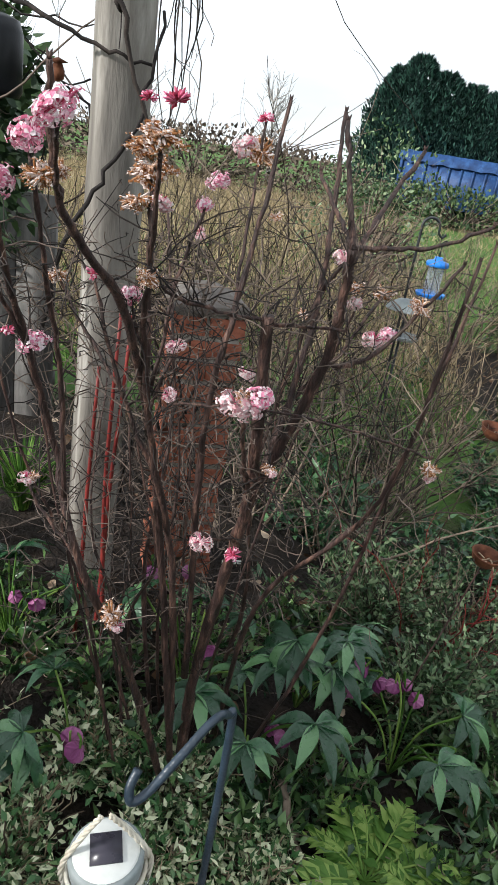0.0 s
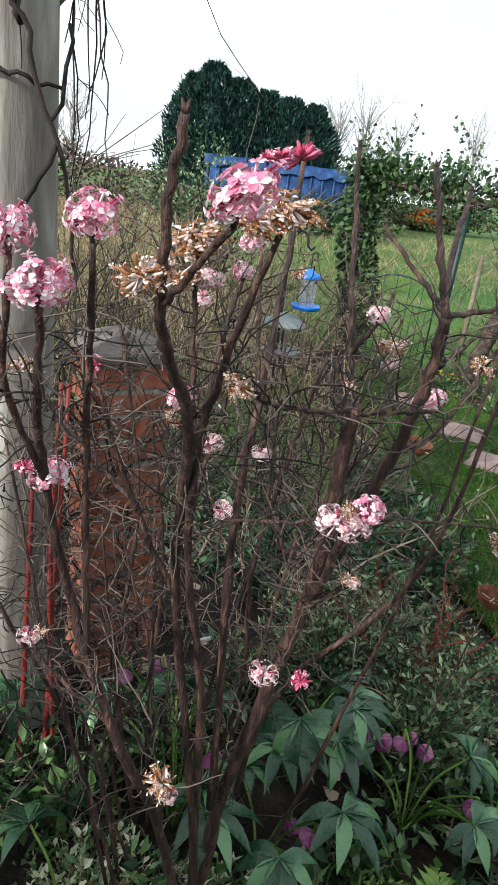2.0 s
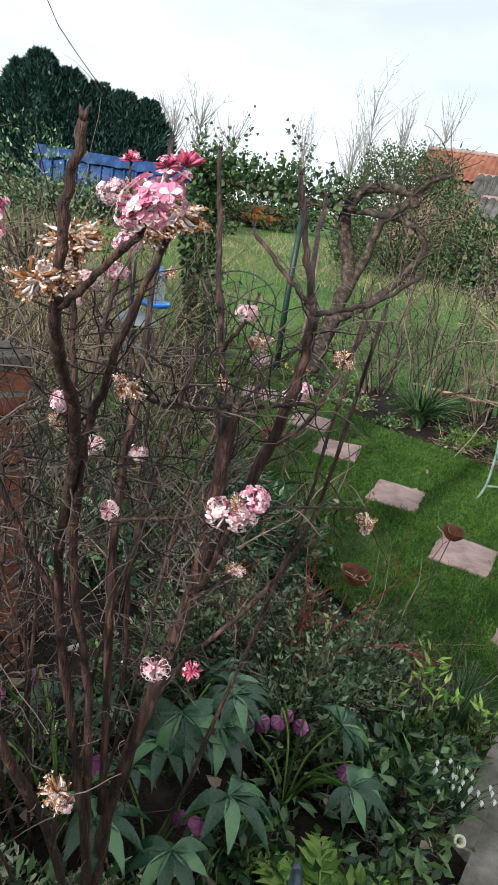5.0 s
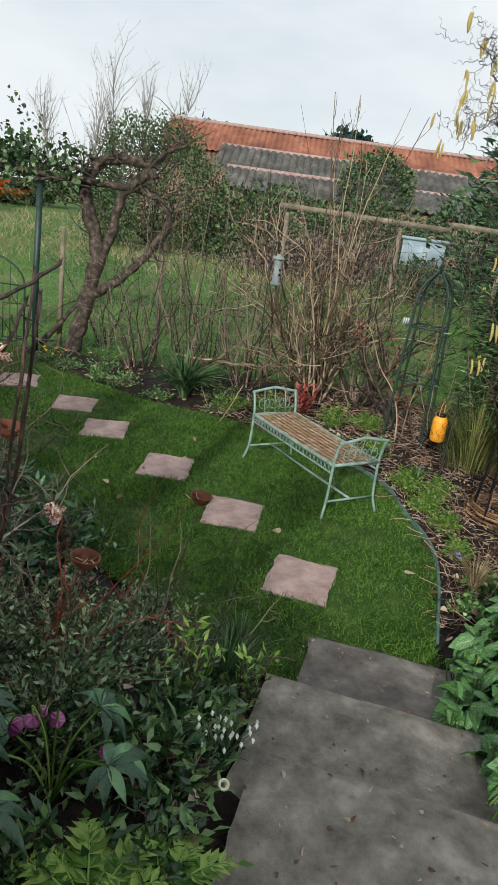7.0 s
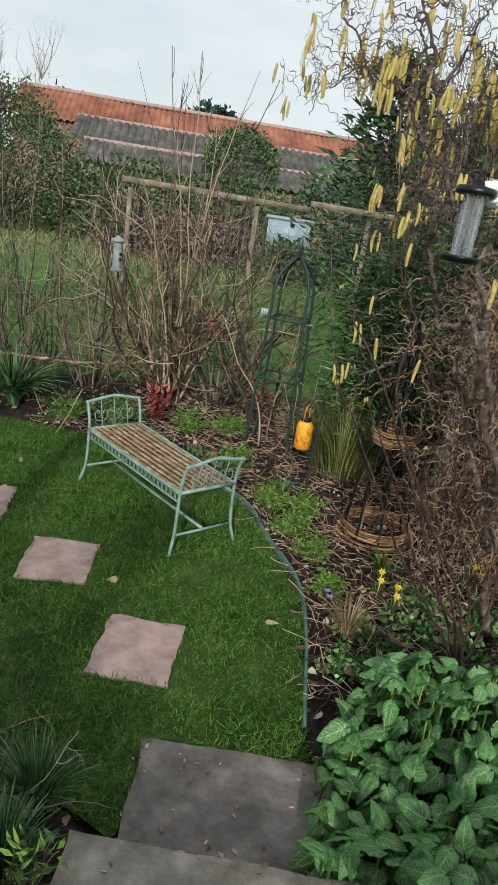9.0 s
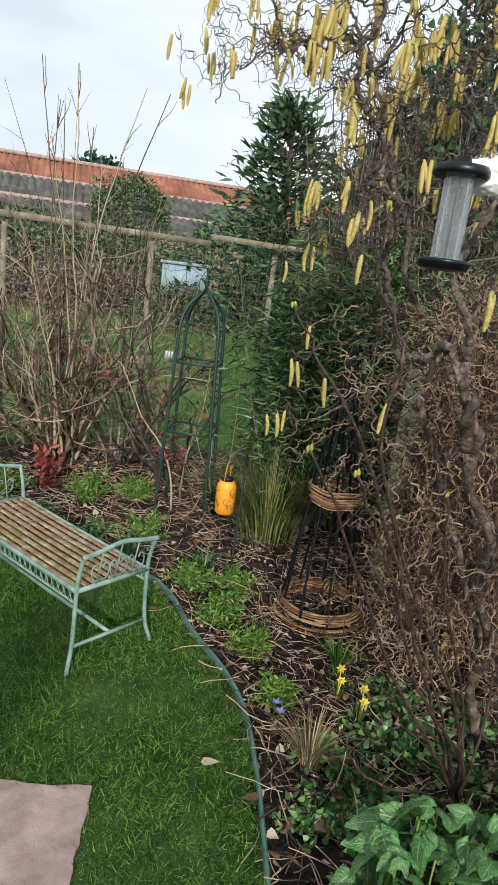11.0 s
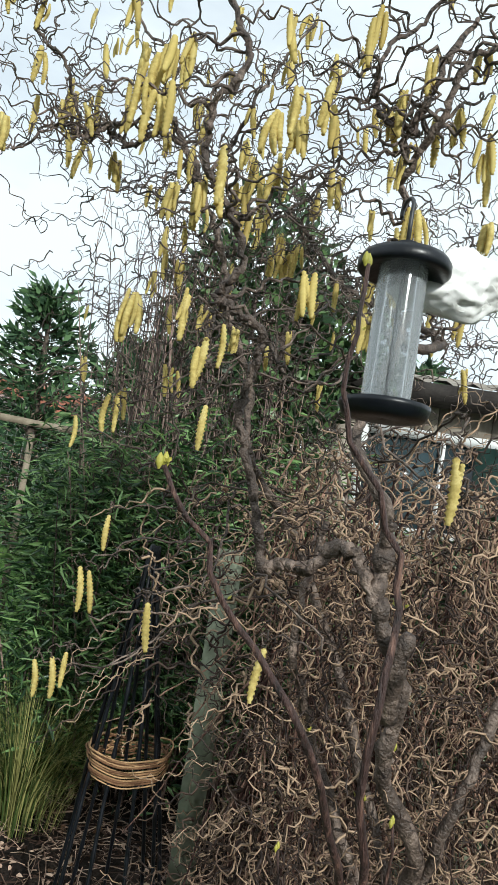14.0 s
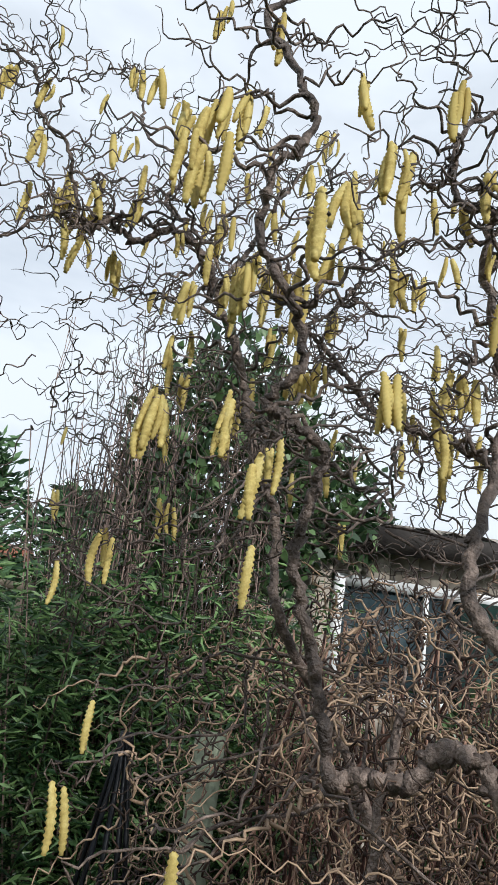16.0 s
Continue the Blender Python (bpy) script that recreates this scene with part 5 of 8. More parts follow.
def old_tree():
    root = new("old_tree")
    tagged(root, "old leaning bare fruit tree with looped branches", "tree")
    B = ([(4.92, 7.90, 0.0), (4.98, 7.82, 0.35), (5.06, 7.72, 0.9), (5.10, 7.68, 1.3), (5.02, 7.78, 1.75), (4.97, 7.82, 2.1), (5.05, 7.70, 2.35), (5.25, 7.5, 2.45), (5.45, 7.25, 2.42), (5.5, 7.15, 2.28)],
         [(5.08, 7.70, 1.0), (5.20, 7.53, 1.62), (5.28, 7.45, 2.05), (5.41, 7.28, 2.25), (5.52, 7.16, 2.45), (5.62, 7.04, 2.62), (5.75, 6.9, 2.70)],
         [(4.97, 7.82, 0.65), (5.15, 7.62, 0.86), (5.33, 7.42, 1.05), (5.52, 7.15, 1.42), (5.64, 7.0, 1.80), (5.60, 7.06, 1.98), (5.45, 7.24, 2.12), (5.3, 7.42, 2.2)],
         [(4.62, 8.15, 0.05), (4.80, 8.0, 0.35), (5.0, 7.8, 0.72)])
    R = (0.115, 0.066, 0.068, 0.045)
    g = Geo()
    tips = []
    for b, r in zip(B, R):
        p = smooth_path(b, 5, 0.008)
        g.tube(p, np.linspace(r, r * 0.45, len(p)) * (1 + 0.12 * np.sin(np.arange(len(p)) * 1.7)), 8)
        tips += list(p[len(p) // 3:])
    g.make("trunk", M_APPLE, parent=root)
    g = Geo()
    for _ in range(130):
        q = tips[RNG.integers(len(tips))]
        p = twig_path(q, (RNG.normal(0, 0.7), RNG.normal(0, 0.7), RNG.uniform(-0.2, 1)), RNG.uniform(0.25, 0.8), 7, 0.25)
        g.tube(p, np.linspace(0.011, 0.003, 8), 4, cap=False)
    for _ in range(8):
        q = np.array((4.6, 8.2, 2.2)) + RNG.normal(0, 0.25, 3) * (1, 1, 0.3)
        p = twig_path(q, (0.6, -0.6, 0.5), RNG.uniform(0.5, 1.1), 9, 0.3, -0.06)
        g.tube(p, np.linspace(0.02, 0.006, 10), 5, cap=False)
    g.make("branch", M_APPLE, parent=root)


old_tree()


# ---- bare shrubs along the fence ----
def bare_shrub(x, y, h, spread, stems, m, label, whips=0, thick=0.009, side=3, z=None, name="bare_shrub"):
    root = new(name)
    root.location = (x, y, float(ground_z(x, y)) if z is None else z)
    tagged(root, label, "shrub")
    g, tw = Geo(), Geo()
    for k in range(stems):
        a = RNG.uniform(0, 2 * np.pi)
        out = spread * RNG.uniform(0.1, 1.0)
        L = h * RNG.uniform(0.55, 1.05)
        base = (0.12 * spread * math.cos(a) * 2 * RNG.random(), 0.12 * spread * math.sin(a) * 2 * RNG.random(), -0.02)
        p = twig_path(base, (1.5 * out * math.cos(a), 1.5 * out * math.sin(a), h), L, 9, 0.17)
        g.tube(p, np.linspace(thick * RNG.uniform(0.7, 1.3), thick * 0.3, 10), 5, cap=False)
        for _ in range(side):
            i = RNG.integers(3, 10)
            q = twig_path(p[i], unit(p[i] - p[i - 1]) + RNG.normal(0, 0.8, 3), L * RNG.uniform(0.15, 0.42), 6, 0.22, 0.04)
            tw.tube(q, np.linspace(thick * 0.45, thick * 0.15, 7), 3, cap=False)
            for _ in range(2):
                j = RNG.integers(1, 7)
                s = twig_path(q[j], unit(q[j] - q[j - 1]) + RNG.normal(0, 0.7, 3), L * RNG.uniform(0.06, 0.16), 4, 0.2)
                tw.tube(s, np.linspace(thick * 0.25, thick * 0.1, 5), 3, cap=False)
    for _ in range(whips):
        a = RNG.uniform(0, 2 * np.pi)
        p = twig_path((0.1 * math.cos(a), 0.1 * math.sin(a), h * 0.4), (spread * 0.35 * math.cos(a), spread * 0.35 * math.sin(a), h), h * RNG.uniform(0.85, 1.25), 10, 0.06)
        g.tube(p, np.linspace(thick * 0.6, thick * 0.2, 11), 4, cap=False)
        for _ in range(3):
            i = RNG.integers(5, 10)
            q = twig_path(p[i], unit(p[i] - p[i - 1]) + RNG.normal(0, 0.3, 3), 0.25, 4, 0.1)
            tw.tube(q, np.linspace(thick * 0.3, thick * 0.12, 5), 3, cap=False)
    g.make("stem", m, parent=root)
    tagged(tw.make("twig", m, parent=root), kind="stuff")
    return root


TANL = "tan bare winter shrub of many upright shoots"
bare_shrub(6.35, 4.95, 2.05, 0.75, 38, M_TAN, TANL, 9, 0.016, 10)
bare_shrub(6.75, 4.5, 1.7, 0.7, 22, M_TWIG, TANL, 6, 0.013, 9)
bare_shrub(5.95, 5.7, 1.75, 0.7, 20, M_TWIG, "grey bare winter shrub by the wire fence", 4, 0.010, 5)
bare_shrub(5.5, 6.35, 1.7, 0.7, 20, M_TWIG, "grey bare winter shrub by the wire fence", 3, 0.010, 5)
bare_shrub(5.25, 6.9, 1.5, 0.7, 18, M_TWIG, "grey bare winter shrub by the wire fence", 2, 0.010, 5)
bare_shrub(7.1, 5.6, 2.1, 0.7, 16, M_TWIG, "thin bare shrub beyond the fence", 8, 0.009, 4)
bare_shrub(6.3, 6.7, 1.9, 0.7, 16, M_TWIG, "thin bare shrub beyond the fence", 6, 0.009, 4)
bare_shrub(5.5, 8.0, 2.0, 0.6, 14, M_TWIG, "thin bare shrub beyond the fence", 4, 0.009, 4)
bare_shrub(6.6, 3.85, 1.1, 0.6, 7, M_APPLE, "small brown bare shrub with forked trunk", 0, 0.022, 5)
bare_shrub(6.45, 3.3, 0.9, 0.35, 7, M_TAN, "thin tan bare shoots near the obelisk", 2, 0.007, 3)
for x, y, h, s in ((2.2, 7.4, 1.6, 0.7), (1.2, 6.4, 1.7, 0.8), (0.1, 5.6, 1.8, 0.8), (-1.0, 5.0, 1.9, 0.9), (2.9, 8.6, 1.8, 0.6), (0.8, 8.3, 1.9, 0.9), (-0.8, 7.6, 2.0, 0.9), (-2.4, 6.4, 2.1, 0.9), (1.9, 5.3, 1.2, 0.6), (1.5, 9.8, 2.0, 1.0), (2.55, 9.6, 1.8, 0.8)):
    bare_shrub(x, y, h, s, 16, M_TWIG if h > 1.75 else M_TAN, "tangled bare winter shrub in rough grass", 0, 0.009, 8)


# ---- bamboo, grass clump, shed behind the hazel ----
def bamboo():
    root = new("bamboo_clump")
    tagged(root, "dense leafy green bamboo clump by the fence", "bamboo")
    g, lf = Geo(), Geo()
    for k in range(150):
        x = 6.25 + 0.95 * RNG.random()
        y = RNG.uniform(1.25, 1.31 + (x - 2) * 0.36)
        h = (2.35 if y < 2.55 else 2.1) * RNG.uniform(0.68, 1.02)
        p = twig_path((x, y, 0), (-0.10 * RNG.random(), RNG.normal(0, 0.07), 1), h, 9, 0.04)
        g.tube(p, np.linspace(0.008, 0.003, 10), 5, cap=False)
        m = 190
        i = RNG.integers(2, 10, m)
        q = p[i] + RNG.normal(0, 1, (m, 3)) * (0.15, 0.15, 0.12)
        lf.leaves(LEAF, q, rand_dirs(m, -0.75, 0.35), rand_dirs(m, 0, 1), RNG.uniform(0.07, 0.15, m), RNG.uniform(0.012, 0.021, m))
    g.make("cane", M_CANE, parent=root)
    tagged(lf.make("foliage", M_BAMBOO, parent=root), kind="stuff")
    g = Geo()
    for k in range(170):                         # bare tall canes behind
        p = twig_path((6.5 + 0.7 * RNG.random(), RNG.uniform(1.5, 2.7), 0), (0, RNG.normal(0, 0.04), 1), RNG.uniform(2.5, 3.4), 8, 0.03)
        g.tube(p, np.linspace(0.008, 0.003, 9), 4, cap=False)
        for _ in range(5):
            i = RNG.integers(5, 9)
            g.tube(twig_path(p[i], (RNG.normal(0, .3), RNG.normal(0, .3), 1), 0.4, 4, 0.1), 0.0025, 3, cap=False)
    tagged(g.make("bare_cane", M_CANE, parent=root), "bare brownish upper canes")


bamboo()


def ivy_tree():
    root = new("ivy_clad_tree")
    root.location = (7.0, 1.75, 0)
    tagged(root, "ivy-clad evergreen mass rising behind the bamboo", "tree")
    g = Geo()
    p = twig_path((0, 0, 0), (0, 0, 1), 3.2, 8, 0.05)
    g.tube(p, np.linspace(0.10, 0.04, 9), 7)
    g.make("trunk", M_APPLE, parent=root)
    g = Geo()
    clump_cloud(g, (0, 0.1, 2.85), (0.55, 0.66, 1.15), 3600, 0.085, 0.7, 0, 0.3)
    clump_cloud(g, (0.2, -0.5, 2.9), (0.5, 0.5, 0.5), 1100, 0.085, 0.7, 0, 0.3)
    tagged(g.make("foliage", M_IVY, parent=root), kind="stuff")


ivy_tree()
hedge("ivy_clad_shrub", (6.35, 0.15, 0.95), (0.55, 0.6, 1.05), 3600, 0.075, M_IVY, "dark ivy-clad shrub before the shed", "shrub")
hedge("ivy_clad_shrub", (6.1, -0.75, 0.9), (0.6, 0.6, 1.2), 3200, 0.075, M_IVY, "dark ivy-clad shrub before the shed", "shrub")


def strap_clump(name, x, y, n, L, w, m, label, spread=0.7, z=None, cat="plant", base=0.04):
    root = new(name)
    root.location = (x, y, float(ground_z(x, y)) if z is None else z)
    tagged(root, label, cat)
    g = Geo()
    for k in range(n):
        a = RNG.uniform(0, 2 * np.pi)
        o = spread * RNG.random() ** 0.6
        l_ = L * RNG.uniform(0.6, 1.15)
        t = np.linspace(0, 1, 6)
        rad = base * RNG.random() + o * l_ * t ** 1.5
        zz = l_ * (t - 0.55 * o * t ** 2.4)
        c = np.stack([rad * math.cos(a), rad * math.sin(a), zz], 1)
        sd = np.array((-math.sin(a), math.cos(a), 0)) * w * 0.5
        wd = np.array((0.8, 1.0, 1.0, 0.85, 0.6, 0.08))[:, None]
        v = np.stack([c - sd * wd, c + np.array((0, 0, -w * 0.25)), c + sd * wd], 1).reshape(-1, 3)
        g.add(v, [(i * 3 + j, i * 3 + j + 1, i * 3 + j + 4, i * 3 + j + 3) for i in range(5) for j in range(2)])
    tagged(g.make("foliage", m, parent=root), kind="stuff")
    return root


strap_clump("strap_leaved_plant", 4.90, 5.62, 210, 0.58, 0.028, M_STRAP, "dark strap-leaved evergreen clump edging the lawn", 0.95)
strap_clump("ornamental_grass", 6.05, 2.68, 900, 0.80, 0.0045, mat("golden_grass", (0.06, 0.10, 0.025), (0.34, 0.33, 0.12), 4, 0.7, 0, 40, island=0.9, c3=(0.14, 0.17, 0.05), back=0.2), "tall golden green ornamental grass before the bamboo", 0.75, base=0.30)
strap_clump("grass_tuft", -0.78, 2.55, 170, 0.34, 0.011, M_GRASS, "bright green grass tuft in the bed", 0.7)
strap_clump("grass_tuft", -0.95, 2.2, 120, 0.30, 0.010, M_GRASS, "bright green grass tuft in the bed", 0.7)
strap_clump("grass_tuft", 1.66, 1.74, 420, 0.30, 0.005, M_STRAP, "dark fine grass tuft beside the step", 0.6)
strap_clump("grass_tuft", 2.0, 1.96, 300, 0.28, 0.006, M_STRAP, "dark fine grass tuft beside the step", 0.8)
strap_clump("grass_tuft", 3.8, 1.55, 150, 0.30, 0.004, M_STRAW, "dry straw grass tuft at the lawn edge", 0.7)
strap_clump("grass_tuft", 4.55, 1.65, 60, 0.22, 0.007, M_GRASS, "green grass tuft below the willow basket", 0.7)
strap_clump("grass_tuft", 5.15, 2.75, 60, 0.20, 0.009, M_STRAP, "green bulb leaves in the bed", 0.7)
strap_clump("grass_tuft", 5.0, 3.25, 60, 0.20, 0.009, M_STRAP, "green bulb leaves in the bed", 0.7)


def shed():
    root = new("shed")
    tagged(root, "old pale boarded shed with dark roof edge", "shed", kind="structure")
    X = 7.3
    y0, y1 = -2.6, 1.62
    for k in range(22):
        w = (y1 - y0) / 22
        ya = y0 + k * w
        if -1.0 < ya + w / 2 < 1.02:
            spans = ((0, 1.75), (2.52, 2.72))
        else:
            spans = ((0, 2.72),)
        for za, zb in spans:
            g = Geo()
            g.box((X, ya + 0.004, za), (X + 0.025, ya + w - 0.004, zb))
            g.make("wall_board", M_SHED, parent=root)
    g = Geo()
    g.box((X + 0.03, y0, 0), (X + 0.08, y1, 1.75))
    g.box((X + 0.03, y1 - 0.06, 0), (X + 2.2, y1, 2.7))
    g.make("inner_wall", M_SHED, parent=root)
    g = Geo()
    for ya, yb, za, zb in ((0.40, 0.43, 1.81, 2.45), (0.96, 1.03, 1.75, 2.52), (-0.30, -0.27, 1.81, 2.45), (-1.04, -0.97, 1.75, 2.52), (-0.97, 0.96, 2.45, 2.52), (-0.97, 0.96, 1.75, 1.81)):
        g.box((X - 0.03, ya, za), (X + 0.04, yb, zb))
    g.make("window_frame", M_FRAME, parent=root)
    g = Geo()
    for ya, yb in ((0.43, 0.96), (-0.27, 0.40), (-0.97, -0.30)):
        g = Geo()
        g.box((X + 0.012, ya, 1.81), (X + 0.018, yb, 2.45))
        g.make("pane", M_DARKGLASS, parent=root)
    g = Geo()
    g.box((X - 0.28, y0 - 0.1, 2.70), (X + 2.4, y1 + 0.15, 2.82), 0)
    g.make("roof_edge", M_FELT, parent=root)
    g = Geo()
    n = 60
    ys = np.linspace(y0 - 0.1, y1 - 0.5, n + 1)
    v = []
    for j in range(4):
        for i in range(n + 1):
            v.append((X - 0.15 + j * 0.6, ys[i], 2.86 + j * 0.13 + 0.02 * math.sin(i * 1.9)))
    g.add(v, [(j * (n + 1) + i, j * (n + 1) + i + 1, (j + 1) * (n + 1) + i + 1, (j + 1) * (n + 1) + i) for j in range(3) for i in range(n)])
    g.make("roof_sheet", M_SHED, parent=root)
    g = Geo()
    g.box((X - 0.10, -0.42, 0.0), (X - 0.07, 0.2, 2.45))
    g.make("dark_door", M_GREENIRON, parent=root)
    # stained boards standing in front
    for k, (y, h) in enumerate(((1.70, 1.60), (0.62, 1.05), (0.30, 1.0))):
        g = Geo()
        g.box((0, -0.062, 0), (0.022, 0.062, h))
        b = g.make("upright_board", M_LICHEN)
        b.matrix_world = pose(5.62 + 0.35 * (k > 0), y, 0.0, 0, 3, 4 * (k % 2))
        tagged(b, "green-stained upright timber board behind the hazel", "board", "boards behind the hazel")


shed()


# ---- contorted hazel ----
def catkin_shape(seed, open_=1.0):
    rng = np.random.default_rng(seed)
    g = Geo()
    n = 24
    t = np.linspace(0, 1, n)
    bend = rng.normal(0, 0.05, 2)
    p = np.stack([bend[0] * np.sin(t * 3), bend[1] * np.sin(t * 2.4), -t], 1)
    r = 0.085 * np.sin(np.pi * np.clip(t * 0.90 + 0.06, 0, 1)) ** 0.35 * (1 + 0.22 * np.where(np.arange(n) % 2, 1, -1)) * open_
    r[0] = 0.02
    g.tube(p, r, 7)
    return np.concatenate(g.v), g.f


def catkin_mesh(seed, open_=1.0):
    g = Geo()
    g.add(*catkin_shape(seed, open_))
    return g.mesh("catkin", [M_CATKIN])


def hazel():
    root = new("contorted_hazel")
    tagged(root, "contorted hazel with corkscrew twigs and yellow catkins", "hazel tree")
    g = Geo()
    nodes = []

    def limb(pts, r0, r1, knots=5):
        p = smooth_path(pts, 9, 0.004)
        k = len(p)
        rad = 0.74 * np.linspace(r0, r1, k) * (1 + 0.10 * np.sin(np.arange(k) * 0.9 + r0 * 90) + RNG.normal(0, 0.06, k))
        g.tube(p, rad, 10)
        for i in RNG.integers(2, k - 1, k // knots):
            d_ = rand_dirs(1)[0]
            g.tube([p[i], p[i] + d_ * rad[i] * 1.15, p[i] + d_ * rad[i] * 1.5], [rad[i] * 0.7, rad[i] * 0.45, rad[i] * 0.12], 6)
        nodes.extend((q, r) for q, r in zip(p, rad) if q[2] > 2.1 + 0.4 * RNG.random())

    # main trunk, the arch off it and the wavy limb that rises from the arch
    limb([(4.42, 0.92, 0.0), (4.36, 1.0, 0.28), (4.25, 0.95, 0.55), (4.16, 1.06, 0.82), (4.02, 1.05, 1.1), (3.93, 1.17, 1.32), (3.87, 1.16, 1.50), (3.81, 1.235, 1.66), (3.82, 1.25, 1.80), (3.76, 1.26, 1.90), (3.81, 1.34, 2.03), (3.87, 1.31, 2.18), (3.94, 1.24, 2.42), (3.87, 1.32, 2.68), (3.80, 1.28, 2.86), (3.84, 1.20, 3.05)], 0.034, 0.009)
    limb([(3.81, 1.25, 1.70), (3.83, 1.30, 1.79), (3.88, 1.35, 1.80), (3.90, 1.40, 1.745), (3.95, 1.46, 1.74), (3.97, 1.50, 1.715)], 0.021, 0.018)
    limb([(3.97, 1.50, 1.715), (3.96, 1.535, 1.83), (3.95, 1.575, 1.96), (3.93, 1.615, 2.08), (3.92, 1.595, 2.20), (3.90, 1.585, 2.27), (3.87, 1.66, 2.31), (3.86, 1.70, 2.335), (3.83, 1.65, 2.40), (3.79, 1.69, 2.50), (3.76, 1.755, 2.60), (3.72, 1.75, 2.70), (3.71, 1.69, 2.80), (3.71, 1.74, 2.92), (3.73, 1.81, 3.06), (3.74, 1.74, 3.16), (3.76, 1.79, 3.30)], 0.0165, 0.0075)
    # dark limb behind, to the knot and out to the drooping end
    limb([(4.12, 1.05, 0.9), (4.30, 1.22, 1.35), (4.42, 1.42, 1.75), (4.33, 1.60, 2.0), (4.34, 1.63, 2.2), (4.29, 1.72, 2.40), (4.31, 1.77, 2.58), (4.29, 1.86, 2.76), (4.28, 1.90, 2.85), (4.24, 1.99, 2.90), (4.22, 2.08, 2.84), (4.20, 2.14, 2.87), (4.19, 2.20, 2.835)], 0.019, 0.010)
    limb([(4.19, 2.20, 2.835), (4.15, 2.24, 2.93), (4.10, 2.26, 3.0), (4.07, 2.33, 3.05), (4.05, 2.36, 3.15), (4.05, 2.46, 3.22)], 0.008, 0.004)
    limb([(4.19, 2.20, 2.835), (4.18, 2.29, 2.86), (4.17, 2.36, 2.78), (4.15, 2.44, 2.74), (4.13, 2.47, 2.62)], 0.007, 0.003)
    limb([(4.29, 1.88, 2.80), (4.33, 1.98, 2.98), (4.40, 2.06, 3.10), (4.42, 2.02, 3.24), (4.46, 2.18, 3.38), (4.50, 2.22, 3.52), (4.54, 2.34, 3.70)], 0.010, 0.004)
    limb([(4.29, 1.87, 2.78), (4.36, 1.80, 2.95), (4.30, 1.74, 3.08), (4.36, 1.70, 3.2), (4.32, 1.60, 3.35)], 0.011, 0.004)
    # limb over the shed side
    limb([(3.90, 1.25, 2.28), (4.15, 1.12, 2.36), (4.35, 1.16, 2.46), (4.46, 1.28, 2.54), (4.49, 1.40, 2.60), (4.50, 1.48, 2.68), (4.54, 1.52, 2.76), (4.55, 1.60, 2.84), (4.55, 1.53, 2.92), (4.52, 1.46, 3.04), (4.46, 1.52, 3.2), (4.45, 1.44, 3.36)], 0.017, 0.005)
    limb([(3.87, 1.32, 2.66), (3.76, 1.26, 2.76), (3.72, 1.22, 2.87), (3.72, 1.08, 2.93), (3.70, 1.0, 3.06), (3.72, 0.9, 3.12)], 0.013, 0.005)
    limb([(3.82, 1.30, 2.75), (3.84, 1.40, 2.80), (3.80, 1.40, 2.92), (3.84, 1.33, 3.02), (3.80, 1.26, 3.12), (3.82, 1.28, 3.3)], 0.010, 0.004)
    limb([(3.94, 1.24, 2.42), (4.2, 1.0, 2.55), (4.3, 0.8, 2.75), (4.2, 0.6, 3.0)], 0.018, 0.006)
    limb([(4.27, 0.97, 0.5), (4.15, 1.15, 0.95), (4.2, 1.32, 1.3), (4.08, 1.40, 1.55), (4.1, 1.36, 1.85)], 0.024, 0.010)
    limb([(4.1, 1.04, 0.9), (3.98, 0.98, 1.25), (4.05, 0.86, 1.6), (3.95, 0.82, 1.95), (4.05, 0.75, 2.3)], 0.020, 0.009)
    for c, r in (((3.81, 1.25, 1.80), 0.040), ((3.81, 1.24, 1.69), 0.034), ((4.285, 1.89, 2.83), 0.026), ((3.875, 1.345, 1.80), 0.028), ((3.73, 1.755, 2.66), 0.016)):
        v = rand_dirs(70)
        bm = bmesh.new()
        for q in v:
            bm.verts.new(np.array(c) + q * r * RNG.uniform(0.62, 0.82) * (1, 0.85, 1.2))
        bmesh.ops.convex_hull(bm, input=bm.verts)
        bm.verts.index_update()
        g.add([w.co for w in bm.verts], [[w.index for w in f.verts] for f in bm.faces])
        bm.free()
    # sawn-off stub
    g.tube(smooth_path([(3.84, 1.19, 1.46), (3.80, 1.20, 1.54), (3.76, 1.20, 1.60), (3.74, 1.185, 1.66)], 4), [0.022] * 4 + [0.026] * 4 + [0.018] * 4 + [0.013], 9)
    g.make("trunk", M_HAZEL, parent=root)
    # twigs of the crown
    g = Geo()
    tips = []
    for _ in range(230):
        q, r = nodes[RNG.integers(len(nodes))]
        way = np.array((RNG.normal(-0.05, 0.6), RNG.normal(0.08, 0.9), RNG.uniform(-0.5, 0.8)))
        L = RNG.uniform(0.18, 0.55)
        p = zig_path(q, way, L, 0.016, -0.010)
        g.tube(p, np.linspace(min(0.0052, r * 0.6), 0.0013, len(p)), 5, cap=False)
        tips.append(p[-1])
        tips += [p[k] for k in range(12, len(p), 12)]
        for _ in range(4):
            i = RNG.integers(3, len(p))
            s = zig_path(p[i], RNG.normal(0, 1, 3) + way * 0.4, RNG.uniform(0.06, 0.20), 0.012, -0.012)
            g.tube(s, np.linspace(0.0021, 0.0008, len(s)), 3, cap=False)
            tips.append(s[-1])
